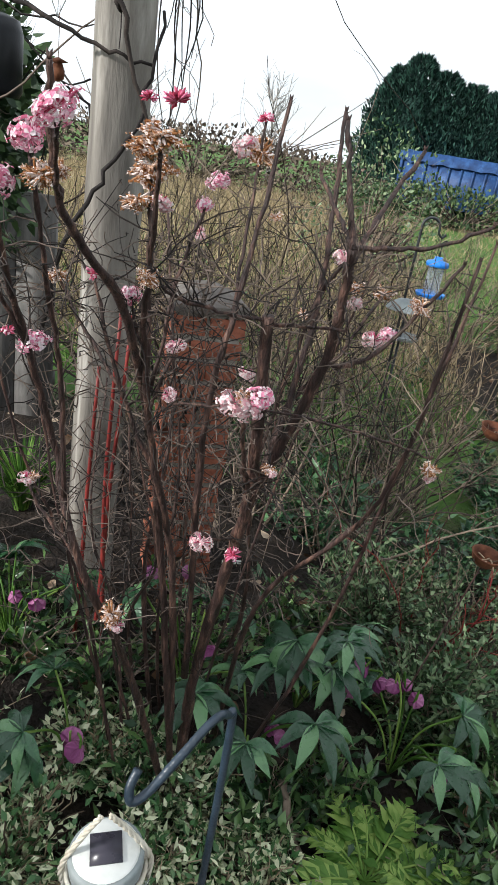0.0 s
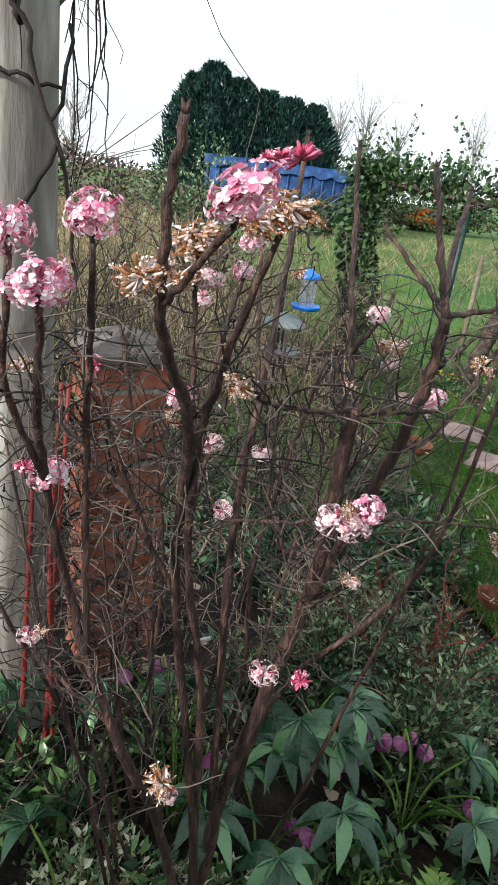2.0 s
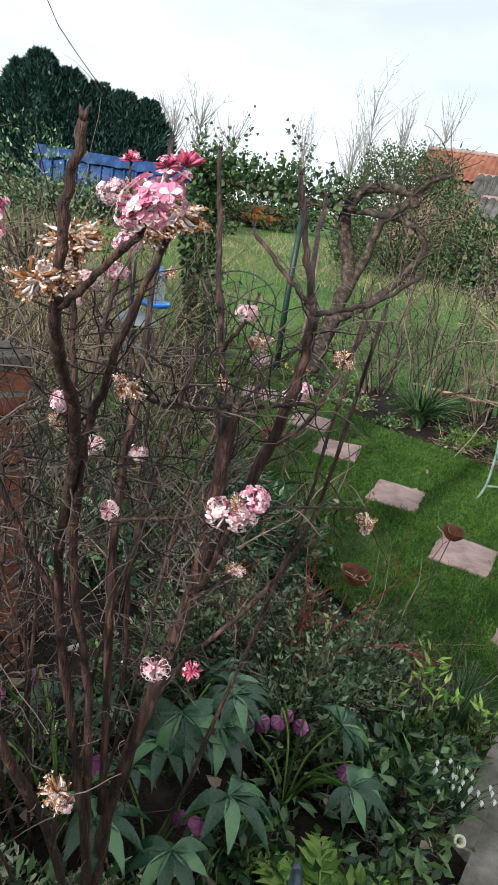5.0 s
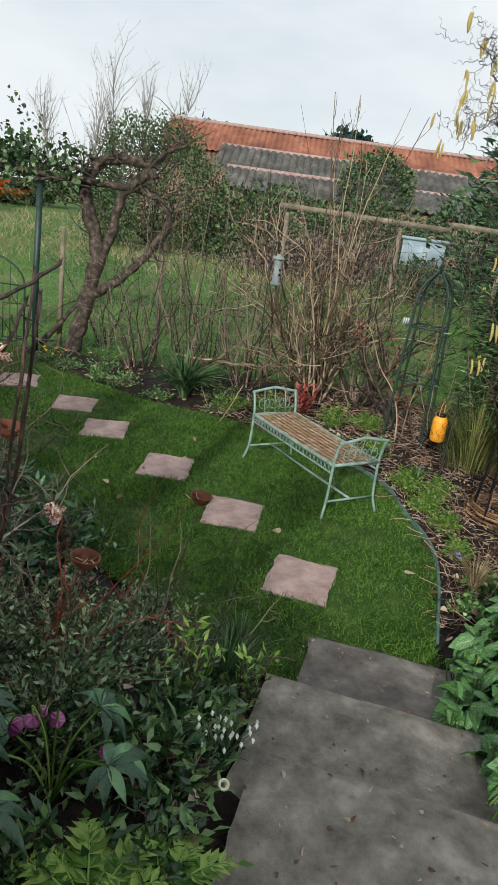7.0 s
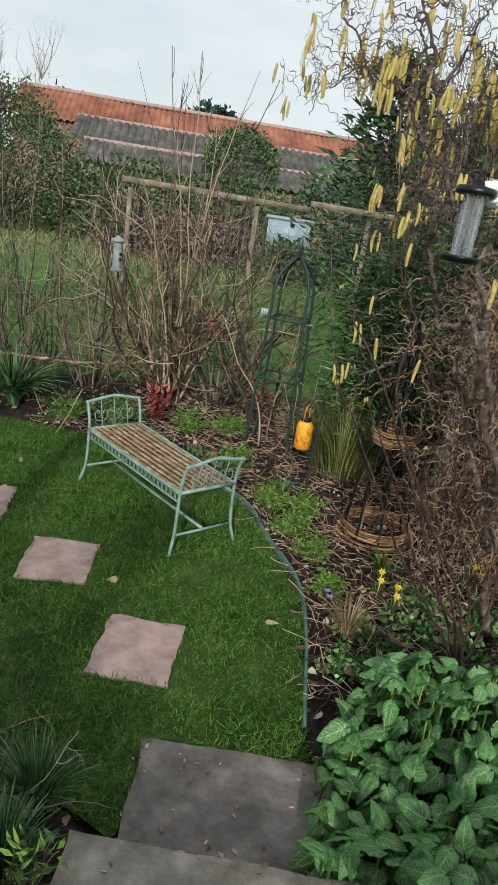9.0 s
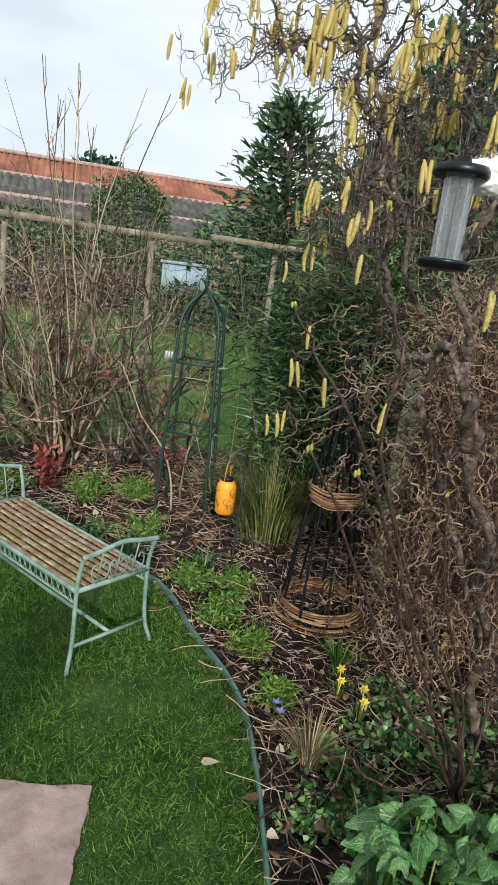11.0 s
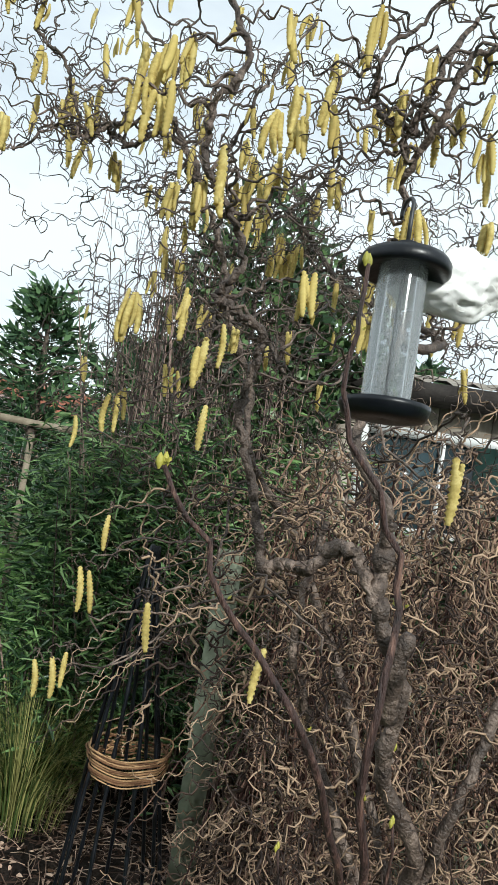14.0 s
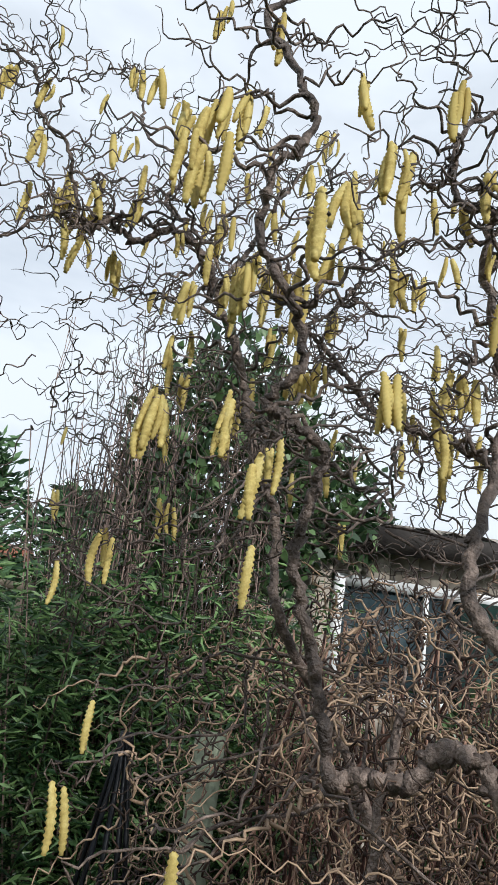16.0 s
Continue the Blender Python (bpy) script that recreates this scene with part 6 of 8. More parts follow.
    for _ in range(640):                        # fine growth filling the middle of the crown
        z = RNG.uniform(2.0, 2.95)
        st = (RNG.uniform(4.15, 4.9), RNG.uniform(0.85, 2.25), z)
        s = zig_path(st, (RNG.normal(0, 0.5), RNG.normal(0, 0.8), RNG.normal(0.1, 0.6)), RNG.uniform(0.12, 0.42), 0.016, -0.006)
        g.tube(s, np.linspace(RNG.uniform(0.0018, 0.0034), 0.0009, len(s)), 3, cap=False)
        if RNG.random() < 0.35:
            tips.append(s[-1])
    tagged(g.make("crown_twig", M_HAZEL, parent=root), kind="stuff")
    # dense inner tangle
    g, dead = Geo(), Geo()
    for _ in range(2000):
        y = RNG.uniform(0.05, 1.95)
        z = RNG.uniform(0.1, 2.1)
        st = (RNG.uniform(4.3, 5.7), y, z)
        if (y > 1.55 and z > 1.95) or (y > 1.64 and z < 1.05) or (y > 1.5 and st[0] < 4.7):
            continue
        L = RNG.uniform(0.25, 0.8)
        p = zig_path(st, (RNG.normal(-0.2, 0.5), RNG.normal(0, 0.7), RNG.normal(-0.1, 0.8)), L, 0.024, -0.01)
        g.tube(p, np.linspace(RNG.uniform(0.0022, 0.0062), 0.0014, len(p)), 4, cap=False)
    for _ in range(900):                        # fine growth on the near side
        z = RNG.uniform(0.5, 2.0)
        st = (RNG.uniform(3.95, 4.45), RNG.uniform(0.5, 1.45), z)
        L = RNG.uniform(0.2, 0.55)
        p = zig_path(st, (RNG.normal(-0.1, 0.5), RNG.normal(0, 0.7), RNG.normal(0, 0.7)), L, 0.020)
        g.tube(p, np.linspace(RNG.uniform(0.0016, 0.0036), 0.0011, len(p)), 4, cap=False)
    for _ in range(700):                        # straighter hanging shoots
        st = (RNG.uniform(4.7, 5.9), RNG.uniform(0.1, 1.5), RNG.uniform(0.7, 2.1))
        p = twig_path(st, (RNG.normal(0, 0.2), RNG.normal(0, 0.25), -1), RNG.uniform(0.4, 1.1), 9, 0.13)
        dead.tube(p, np.linspace(0.005, 0.002, 10), 4, cap=False)
    tagged(g.make("inner_twig", M_TANGLE, parent=root), "dense tangle of brown curled twigs", kind="stuff")
    tagged(dead.make("dead_shoot", M_DEADSTEM, parent=root), "upright red-brown dead shoots in the tangle", kind="stuff")
    # catkins
    kinds = [catkin_mesh(5 + k, 1.0 - 0.1 * (k % 2)) for k in range(5)]
    made = 0
    more = Geo()
    tv, tf = catkin_shape(77)
    for j in RNG.permutation(len(tips)):
        t = tips[j]
        if made > 460:
            break
        if t[2] < 2.15 or t[0] > 4.7 or t[0] < 3.3 or RNG.random() < 0.35:
            continue
        for c in range(RNG.integers(1, 5)):
            L = RNG.uniform(0.055, 0.115)
            q = t + RNG.normal(0, 0.010, 3)
            m_ = pose(*q, RNG.normal(0, 6), RNG.normal(0, 6), RNG.uniform(0, 360)) @ Matrix.Scale(L, 4)
            if made < 290:
                ob = new("catkin", kinds[RNG.integers(5)])
                ob.parent = root
                ob.matrix_local = m_
            else:
                mm = np.array(m_)
                more.add(tv @ mm[:3, :3].T + mm[:3, 3], tf)
            made += 1
    tagged(more.make("upper_catkins", M_CATKIN, parent=root), "more hanging yellow catkins", kind="stuff")
    low = ((4.22, 2.01, 2.11), (4.13, 2.07, 2.03), (4.2, 1.98, 2.10), (3.9, 1.69, 2.08), (3.81, 1.70, 2.22), (3.83, 1.67, 2.26), (3.78, 1.71, 2.19), (4.24, 1.96, 1.77), (4.14, 1.99, 1.63), (4.16, 1.97, 1.62), (3.84, 1.74, 1.62), (4.14, 2.07, 1.37), (4.16, 2.03, 1.38), (4.15, 1.99, 1.40), (3.72, 1.47, 1.59), (3.52, 1.18, 2.0), (3.53, 1.19, 2.01))
    for q in low:
        p = curly_path(np.array(q) + (0.1, -0.08, 0.16), (-0.5, 0.4, -0.75), 0.2, 9, 0.3, 0.3)
        ob = new("catkin", kinds[RNG.integers(5)])
        ob.parent = root
        ob.matrix_local = pose(*q, RNG.normal(0, 5), RNG.normal(0, 5), RNG.uniform(0, 360)) @ Matrix.Scale(RNG.uniform(0.085, 0.12), 4)
    g = Geo()
    for q in low:
        e = np.array((4.42, 1.35, q[2] + 0.25))
        p = smooth_path([e, (e * 0.75 + np.array(q) * 0.25) + RNG.normal(0, 0.07, 3), (e * 0.5 + np.array(q) * 0.5) + RNG.normal(0, 0.07, 3), (e * 0.25 + np.array(q) * 0.75) + RNG.normal(0, 0.06, 3), (e * 0.1 + np.array(q) * 0.9) + RNG.normal(0, 0.04, 3), np.array(q) + (0, 0, 0.03), q], 7, 0.006)
        g.tube(p, np.linspace(0.0042, 0.0016, len(p)), 5, cap=False)
    g.make("low_branch", M_HAZEL, parent=root)


hazel()


def lilac():
    root = new("lilac_bush")
    tagged(root, "leafless lilac bush with fat yellow-green buds", "shrub")
    base = np.array((3.92, 0.95, 0.0))
    shoots = ([base, (3.75, 1.02, 0.5), (3.35, 1.22, 1.1), (3.10, 1.34, 1.58), (3.11, 1.33, 1.82), (3.09, 1.42, 2.0), (3.08, 1.42, 2.17)],
              [base, (3.7, 1.1, 0.5), (3.3, 1.28, 1.2), (3.06, 1.39, 1.60), (3.03, 1.50, 1.76), (3.01, 1.60, 1.91)],
              [base, (3.95, 1.1, 0.4), (3.9, 1.3, 0.8), (3.85, 1.38, 1.15)],
              [base, (4.1, 0.92, 0.4), (4.2, 1.0, 0.9), (4.15, 1.1, 1.3)],
              [base, (3.6, 1.05, 0.4), (3.15, 1.22, 0.95), (2.86, 1.33, 1.40), (2.67, 1.40, 1.65)],
              [base, (3.65, 0.98, 0.4), (3.2, 1.14, 0.9), (2.90, 1.24, 1.35), (2.71, 1.305, 1.61)],
              [base, (3.6, 1.05, 0.25), (3.35, 1.25, 0.42), (3.3, 1.35, 0.6)],
              [base, (4.0, 1.0, 0.35), (3.75, 1.15, 0.95), (3.6, 1.2, 1.35)])
    g, b = Geo(), Geo()
    for k, s in enumerate(shoots):
        p = smooth_path(s, 6, 0.004)
        g.tube(p, np.linspace(0.0075, 0.0026, len(p)), 7)
        for i in range(len(p) // 2, len(p), 5):
            for sg in (-1, 1):
                q = p[i] + np.array((0.004 * sg, 0.005 * sg, 0.003))
                b.leaves(LEAF, [q] * 3, rand_dirs(3, 0.5, 1), rand_dirs(3), [0.007] * 3, [0.004] * 3)
        b.lathe([(0.001, -0.005), (0.0048, 0.002), (0.004, 0.008), (0.001, 0.014)], at=p[-1] + (0.005, 0, 0), sides=7)
        b.lathe([(0.001, -0.005), (0.0044, 0.002), (0.0036, 0.007), (0.001, 0.012)], at=p[-1] + (-0.005, 0.004, 0), sides=7)
    g.make("stem", M_VSTEM, parent=root)
    tagged(b.make("bud", M_BUDGREEN, parent=root), kind="stuff")


lilac()


# ---- viburnum ----
def floret(g, at, way, L, spread, slot, tube_slot):
    w = unit(way)
    a = unit(np.cross(w, (0.3, 0.8, 0.5)))
    b = np.cross(w, a)
    e = at + w * L
    g.tube([at, e], [L * 0.035, L * 0.06], 4, tube_slot, cap=False)
    for k in range(5):
        th = k * 2 * np.pi / 5 + RNG.random()
        o = a * math.cos(th) + b * math.sin(th)
        s = np.cross(w, o)
        R = spread
        v = [e, e + o * R * 0.6 - s * R * 0.42 + w * R * 0.25, e + o * R * 1.05 - s * R * 0.2 + w * R * 0.05, e + o * R * 1.05 + s * R * 0.2 + w * R * 0.05, e + o * R * 0.6 + s * R * 0.42 + w * R * 0.25]
        g.add(v, [(0, 1, 2), (0, 2, 3), (0, 3, 4)], slot)


def cluster_mesh(kind, seed):
    """A rounded head of florets, radius about 1, on a short stalk."""
    global RNG
    keep_, RNG = RNG, np.random.default_rng(seed)
    g = Geo()
    if kind == "fresh":
        for d in rand_dirs(62, -0.5, 1.0):
            floret(g, d * 0.15 + RNG.normal(0, 0.08, 3), d + RNG.normal(0, 0.35, 3), RNG.uniform(0.5, 1.0), RNG.uniform(0.20, 0.32), 0, 0 if RNG.random() < 0.7 else 1)
        for d in rand_dirs(7, -0.1, 1.0):
            g.tube([d * 0.3, d * 0.7, d * 0.88], [0.03, 0.05, 0.02], 5, 1)
        mats = [M_PINK, M_BUD]
    elif kind == "pale":
        for d in rand_dirs(46, -0.8, 0.8):
            floret(g, d * 0.1, d + (0, 0, -0.25), RNG.uniform(0.6, 0.95), 0.24, 0, 0)
        for d in rand_dirs(8, 0.1, 1.0):
            g.tube([d * 0.2, d * 0.7, d * 0.9], [0.04, 0.06, 0.02], 5, 1)
        mats = [M_PALE, M_BUD]
    elif kind == "faded":
        for d in rand_dirs(74, -0.95, 0.8):
            L = RNG.uniform(0.45, 1.0)
            p = twig_path(d * 0.1, d + (0, 0, -0.35), L, 4, 0.3)
            g.tube(p, [0.03, 0.05, 0.07, 0.08, 0.03], 4, 0)
            for _ in range(7):
                q = unit(rand_dirs(1, -1, 0.6)[0] + d * 0.5)
                g.leaves(LOBED, [p[-1] + RNG.normal(0, 0.06, 3)], [q], rand_dirs(1), [RNG.uniform(0.10, 0.22)], [RNG.uniform(0.08, 0.16)], 0)
        mats = [M_FADED, M_BUD]
    else:
        for d in rand_dirs(40, -0.1, 1.0):
            p = twig_path(d * 0.1, d, RNG.uniform(0.6, 0.95), 3, 0.1)
            g.tube(p, [0.04, 0.06, 0.11, 0.04], 5, 1)
        for d in rand_dirs(8, 0.0, 1.0):
            floret(g, d * 0.1, d, 0.75, 0.2, 0, 1)
        mats = [M_PINK, M_BUD]
    RNG = keep_
    return g.mesh("flower_head", mats)


def viburnum():
    root = new("viburnum_bush")
    tagged(root, "winter viburnum with pink flower heads on bare stems", "shrub")
    g, tw = Geo(), Geo()
    pool = []

    def stem(r0, r1, *pts):
        p = smooth_path(pts, 7, 0.0012)
        k = len(p)
        swell = 1 + 0.22 * (np.arange(k) % 6 == 0) + RNG.normal(0, 0.04, k)
        g.tube(p, np.linspace(r0 * 0.88, r1 * 0.9, k) * swell, 8)
        if r1 < 0.005:
            tip = p[-1]
            for sx in (-1, 1):
                g.tube([tip, tip + (0.0012 * sx, 0, 0.004), tip + (0.003 * sx, 0, 0.009)], [r1 * 0.6, r1 * 0.6, 0.0004], 5)
        pool.extend((q, unit(p[min(i + 1, k - 1)] - p[max(0, i - 1)])) for i, q in enumerate(p) if q[2] > 1.0)

    o = (0.02, 1.27, 0.48)
    stem(0.0100, 0.0036, o, (-0.02, 1.19, 0.94), (-0.10, 1.178, 1.487), (-0.143, 0.985, 1.834), (-0.190, 0.88, 1.95), (-0.209, 0.833, 2.006), (-0.212, 0.80, 2.08), (-0.209, 0.778, 2.143))
    stem(0.0036, 0.0028, (-0.209, 0.833, 2.006), (-0.20, 0.785, 2.035), (-0.183, 0.72, 2.08))
    stem(0.0090, 0.0034, (0.01, 1.24, 0.6), (-0.04, 1.17, 1.25), (-0.10, 1.10, 1.58), (-0.125, 1.02, 1.80), (-0.115, 0.95, 1.95), (-0.105, 0.87, 2.07))
    stem(0.0085, 0.0038, (0.01, 1.20, 1.0), (-0.02, 1.18, 1.58), (0.0, 1.20, 1.80), (0.02, 1.23, 1.95), (0.045, 1.279, 2.171))
    stem(0.0080, 0.0038, (0.08, 1.10, 1.52), (0.12, 1.14, 1.70), (0.15, 1.24, 1.88), (0.15, 1.29, 2.0), (0.143, 1.324, 2.171))
    stem(0.0145, 0.0105, (0.03, 1.28, 0.48), (0.03, 1.22, 0.95), (0.055, 1.14, 1.30), (0.076, 1.095, 1.508), (0.070, 1.05, 1.66), (0.054, 1.0, 1.874))
    stem(0.0105, 0.0075, (0.076, 1.095, 1.508), (0.12, 1.075, 1.66), (0.158, 1.054, 1.815), (0.158, 1.02, 1.92), (0.156, 1.01, 1.984))
    stem(0.0055, 0.0036, (0.156, 1.01, 1.984), (0.138, 1.025, 2.06), (0.119, 1.038, 2.144))
    stem(0.0055, 0.0036, (0.158, 1.02, 1.96), (0.20, 1.10, 2.03), (0.264, 1.194, 2.127))
    stem(0.0045, 0.0030, (0.156, 1.01, 1.984), (0.21, 1.03, 1.99), (0.28, 1.05, 2.0), (0.36, 1.06, 2.04))
    stem(0.0042, 0.0028, (0.156, 1.01, 1.984), (0.13, 1.05, 2.025), (0.10, 1.10, 2.075))
    stem(0.0050, 0.0030, (0.158, 1.054, 1.80), (0.20, 1.07, 1.80), (0.26, 1.10, 1.84), (0.36, 1.15, 1.97))
    stem(0.0036, 0.0026, (0.054, 1.0, 1.868), (0.0, 0.97, 1.875), (-0.06, 0.94, 1.89), (-0.09, 0.92, 1.905))
    stem(0.0034, 0.0024, (0.054, 1.0, 1.86), (0.10, 1.0, 1.868), (0.17, 1.0, 1.87))
    stem(0.0055, 0.0036, (0.076, 1.09, 1.53), (0.055, 1.0, 1.63), (0.038, 0.94, 1.735))
    stem(0.0026, 0.0020, (-0.079, 1.041, 1.70), (-0.02, 0.98, 1.73), (0.07, 0.95, 1.75), (0.20, 0.97, 1.73), (0.30, 1.03, 1.69), (0.37, 1.07, 1.66))
    stem(0.0100, 0.0040, o, (-0.10, 1.12, 1.05), (-0.206, 1.03, 1.393), (-0.262, 1.07, 1.575), (-0.296, 1.01, 1.77), (-0.302, 0.93, 1.90), (-0.30, 0.872, 1.995))
    stem(0.0045, 0.0032, (-0.296, 1.01, 1.77), (-0.33, 0.94, 1.90), (-0.324, 0.885, 2.03))
    stem(0.0055, 0.0032, (-0.24, 1.05, 1.50), (-0.25, 1.03, 1.72), (-0.255, 0.95, 1.90), (-0.259, 0.885, 2.045))
    stem(0.0055, 0.0030, (-0.10, 1.178, 1.487), (-0.19, 1.17, 1.70), (-0.236, 1.174, 1.85))
    stem(0.0045, 0.0028, (-0.17, 1.17, 1.65), (-0.26, 1.24, 1.74), (-0.325, 1.285, 1.82))
    stem(0.0050, 0.0030, (-0.118, 1.05, 1.72), (-0.13, 1.06, 1.90), (-0.14, 1.05, 2.03))
    stem(0.0040, 0.0028, (-0.115, 1.08, 1.70), (-0.09, 1.11, 1.90), (-0.065, 1.126, 1.99))
    stem(0.0036, 0.0026, (-0.115, 1.08, 1.66), (-0.10, 1.10, 1.72), (-0.084, 1.125, 1.765))
    stem(0.0034, 0.0026, (-0.13, 1.02, 1.80), (-0.14, 1.02, 1.83), (-0.148, 1.021, 1.862))
    stem(0.0036, 0.0026, (0.0, 1.20, 1.80), (0.005, 1.30, 2.0), (0.01, 1.343, 2.13))
    stem(0.0036, 0.0026, (0.06, 1.12, 1.42), (0.03, 1.06, 1.45), (0.005, 1.03, 1.475))
    stem(0.0036, 0.0026, (0.08, 1.09, 1.52), (0.09, 1.04, 1.58), (0.096, 1.006, 1.622))
    stem(0.0036, 0.0026, (-0.206, 1.03, 1.393), (-0.28, 1.07, 1.45), (-0.314, 1.084, 1.50))
    stem(0.0050, 0.0034, (-0.10, 1.12, 1.05), (-0.12, 1.04, 1.2), (-0.132, 1.0, 1.30))
    stem(0.0045, 0.0030, (0.15, 1.24, 1.88), (0.17, 1.225, 1.92), (0.19, 1.22, 1.97))
    stem(0.0045, 0.0030, (0.12, 1.14, 1.70), (0.20, 1.2, 1.78), (0.283, 1.35, 1.87))
    for k in range(13):                          # further thin stems rising through the bush
        a = RNG.uniform(-1, 1)
        b0 = np.array((0.0 + 0.14 * a, 1.30 + RNG.uniform(-0.05, 0.35), 0.5))
        top = np.array((0.02 + 0.42 * a + RNG.normal(0, 0.06), RNG.uniform(1.12, 1.75), RNG.uniform(1.45, 2.02)))
        mid1, mid2 = b0 * 0.62 + top * 0.38 + RNG.normal(0, 0.03, 3), b0 * 0.3 + top * 0.7 + RNG.normal(0, 0.03, 3)
        r_ = RNG.uniform(0.0038, 0.0085)
        stem(r_, max(0.0024, r_ * 0.4), b0, mid1, mid2, top)
    g.make("stem", M_VSTEM, parent=root)
    for _ in range(420):
        q, d = pool[RNG.integers(len(pool))]
        if q[2] > 1.98:
            continue
        L = RNG.uniform(0.03, 0.13)
        p = twig_path(q, d * 0.5 + RNG.normal(0, 0.8, 3), L, 6, 0.22)
        tw.tube(p, np.linspace(0.0014, 0.0007, 7), 4, cap=False)
        for _ in range(2):
            i = RNG.integers(1, 7)
            s = twig_path(p[i], RNG.normal(0, 1, 3), L * 0.4, 4, 0.25)
            tw.tube(s, [0.001, 0.0009, 0.0008, 0.0007, 0.0006], 3, cap=False)
    for _ in range(480):                         # thin dead growth low in the middle
        st = (RNG.normal(-0.05, 0.25), RNG.uniform(1.4, 1.95), RNG.uniform(0.6, 1.55))
        p = twig_path(st, RNG.normal(0, 1, 3), RNG.uniform(0.08, 0.24), 7, 0.25)
        tw.tube(p, np.linspace(0.0021, 0.0009, 8), 3, cap=False)
    for _ in range(420):                         # fine side shoots through the middle
        q, d = pool[RNG.integers(len(pool))]
        if q[2] > 1.93:
            continue
        p = twig_path(q + (0, RNG.uniform(0.02, 0.3), 0), d * 0.4 + RNG.normal(0, 0.8, 3) + (0, 0.35, 0), RNG.uniform(0.08, 0.28), 7, 0.2)
        tw.tube(p, np.linspace(0.0015, 0.0007, 8), 3, cap=False)
        if RNG.random() < 0.5:
            e = p[-1]
            tw.tube([e, e + RNG.normal(0, 0.004, 3), e + RNG.normal(0, 0.006, 3)], [0.001, 0.0022, 0.0006], 4)
    tagged(tw.make("twig", M_DARKTWIG, parent=root), kind="stuff")
    heads = {k: [cluster_mesh(k, 40 + i * 7 + len(k)) for i in range(3)] for k in ("fresh", "pale", "faded", "bud")}

    def put(kind, x, y, z, r):
        ob = new("flower_head", heads[kind][RNG.integers(3)])
        ob.parent = root
        ob.matrix_local = pose(x, y, z, RNG.normal(0, 18), RNG.normal(0, 18), RNG.uniform(0, 360)) @ Matrix.Diagonal((r * RNG.uniform(0.85, 1.08), r * RNG.uniform(0.85, 1.08), r * RNG.uniform(0.65, 0.9), 1))

    put("fresh", -0.18, 0.708, 2.10, 0.024)
    put("fresh", -0.259, 0.878, 2.066, 0.022)
    put("fresh", -0.30, 0.867, 2.01, 0.026)
    put("fresh", -0.324, 0.882, 2.048, 0.022)
    put("fresh", -0.291, 1.022, 1.774, 0.021)
    put("bud", -0.317, 0.988, 1.797, 0.012)
    put("faded", -0.104, 0.86, 2.092, 0.031)
    put("faded", -0.125, 0.875, 2.075, 0.024)
    put("bud", -0.093, 0.88, 2.128, 0.018)
    put("bud", -0.12, 0.85, 2.125, 0.012)
    put("faded", -0.14, 1.056, 2.045, 0.034)
    put("faded", -0.155, 1.05, 2.0, 0.028)
    put("pale", -0.125, 1.06, 2.0, 0.022)
    put("bud", .01, 1.343, 2.138, 0.018)
    put("faded", .01, 1.33, 2.085, 0.030)
    put("pale", -0.02, 1.33, 2.09, 0.024)
    put("faded", -0.226, 0.817, 2.033, 0.021)
    put("faded", -0.205, 0.83, 2.04, 0.014)
    put("faded", -0.112, 0.915, 1.92, 0.021)
    put("faded", -0.327, 1.285, 1.824, 0.026)
    put("fresh", -0.148, 1.021, 1.868, 0.017)
    put("faded", -0.155, 1.02, 1.845, 0.012)
    put("bud", -0.238, 1.174, 1.86, 0.017)
    put("pale", -0.084, 1.125, 1.772, 0.018)
    put("pale", -0.079, 1.041, 1.716, 0.014)
    put("pale", .043, 1.285, 1.691, 0.018)
    put("pale", .025, 0.924, 1.762, 0.026)
    put("pale", .045, 0.925, 1.755, 0.022)
    put("fresh", .058, 0.922, 1.775, 0.020)
    put("faded", .035, 0.918, 1.775, 0.014)
    put("faded", .096, 1.006, 1.63, 0.014)
    put("pale", .10, 1.0, 1.625, 0.011)
    put("pale", .005, 1.028, 1.461, 0.021)
    put("bud", .062, 1.022, 1.448, 0.019)
    put("pale", -0.314, 1.084, 1.506, 0.016)
    put("faded", -0.30, 1.08, 1.515, 0.012)
    put("faded", -0.132, 1.001, 1.304, 0.026)
    put("pale", -0.12, 0.995, 1.285, 0.014)
    put("pale", .176, 1.221, 1.945, 0.021)
    put("faded", .195, 1.21, 1.90, 0.022)
    put("pale", .21, 1.22, 1.87, 0.018)
    put("pale", .246, 1.162, 1.823, 0.020)
    put("fresh", .27, 1.17, 1.835, 0.014)
    put("faded", .283, 1.35, 1.874, 0.024)
    put("faded", .30, 1.12, 1.90, 0.020)
    put("faded", .37, 1.07, 1.643, 0.021)
    put("pale", .375, 1.07, 1.625, 0.012)
    put("fresh", -0.05, 1.15, 2.035, 0.018)
    put("fresh", -0.065, 1.126, 2.0, 0.014)
    put("pale", -0.079, 1.286, 1.937, 0.015)
    put("faded", .05, 1.25, 1.99, 0.013)
    put("faded", .12, 1.16, 1.85, 0.011)


viburnum()


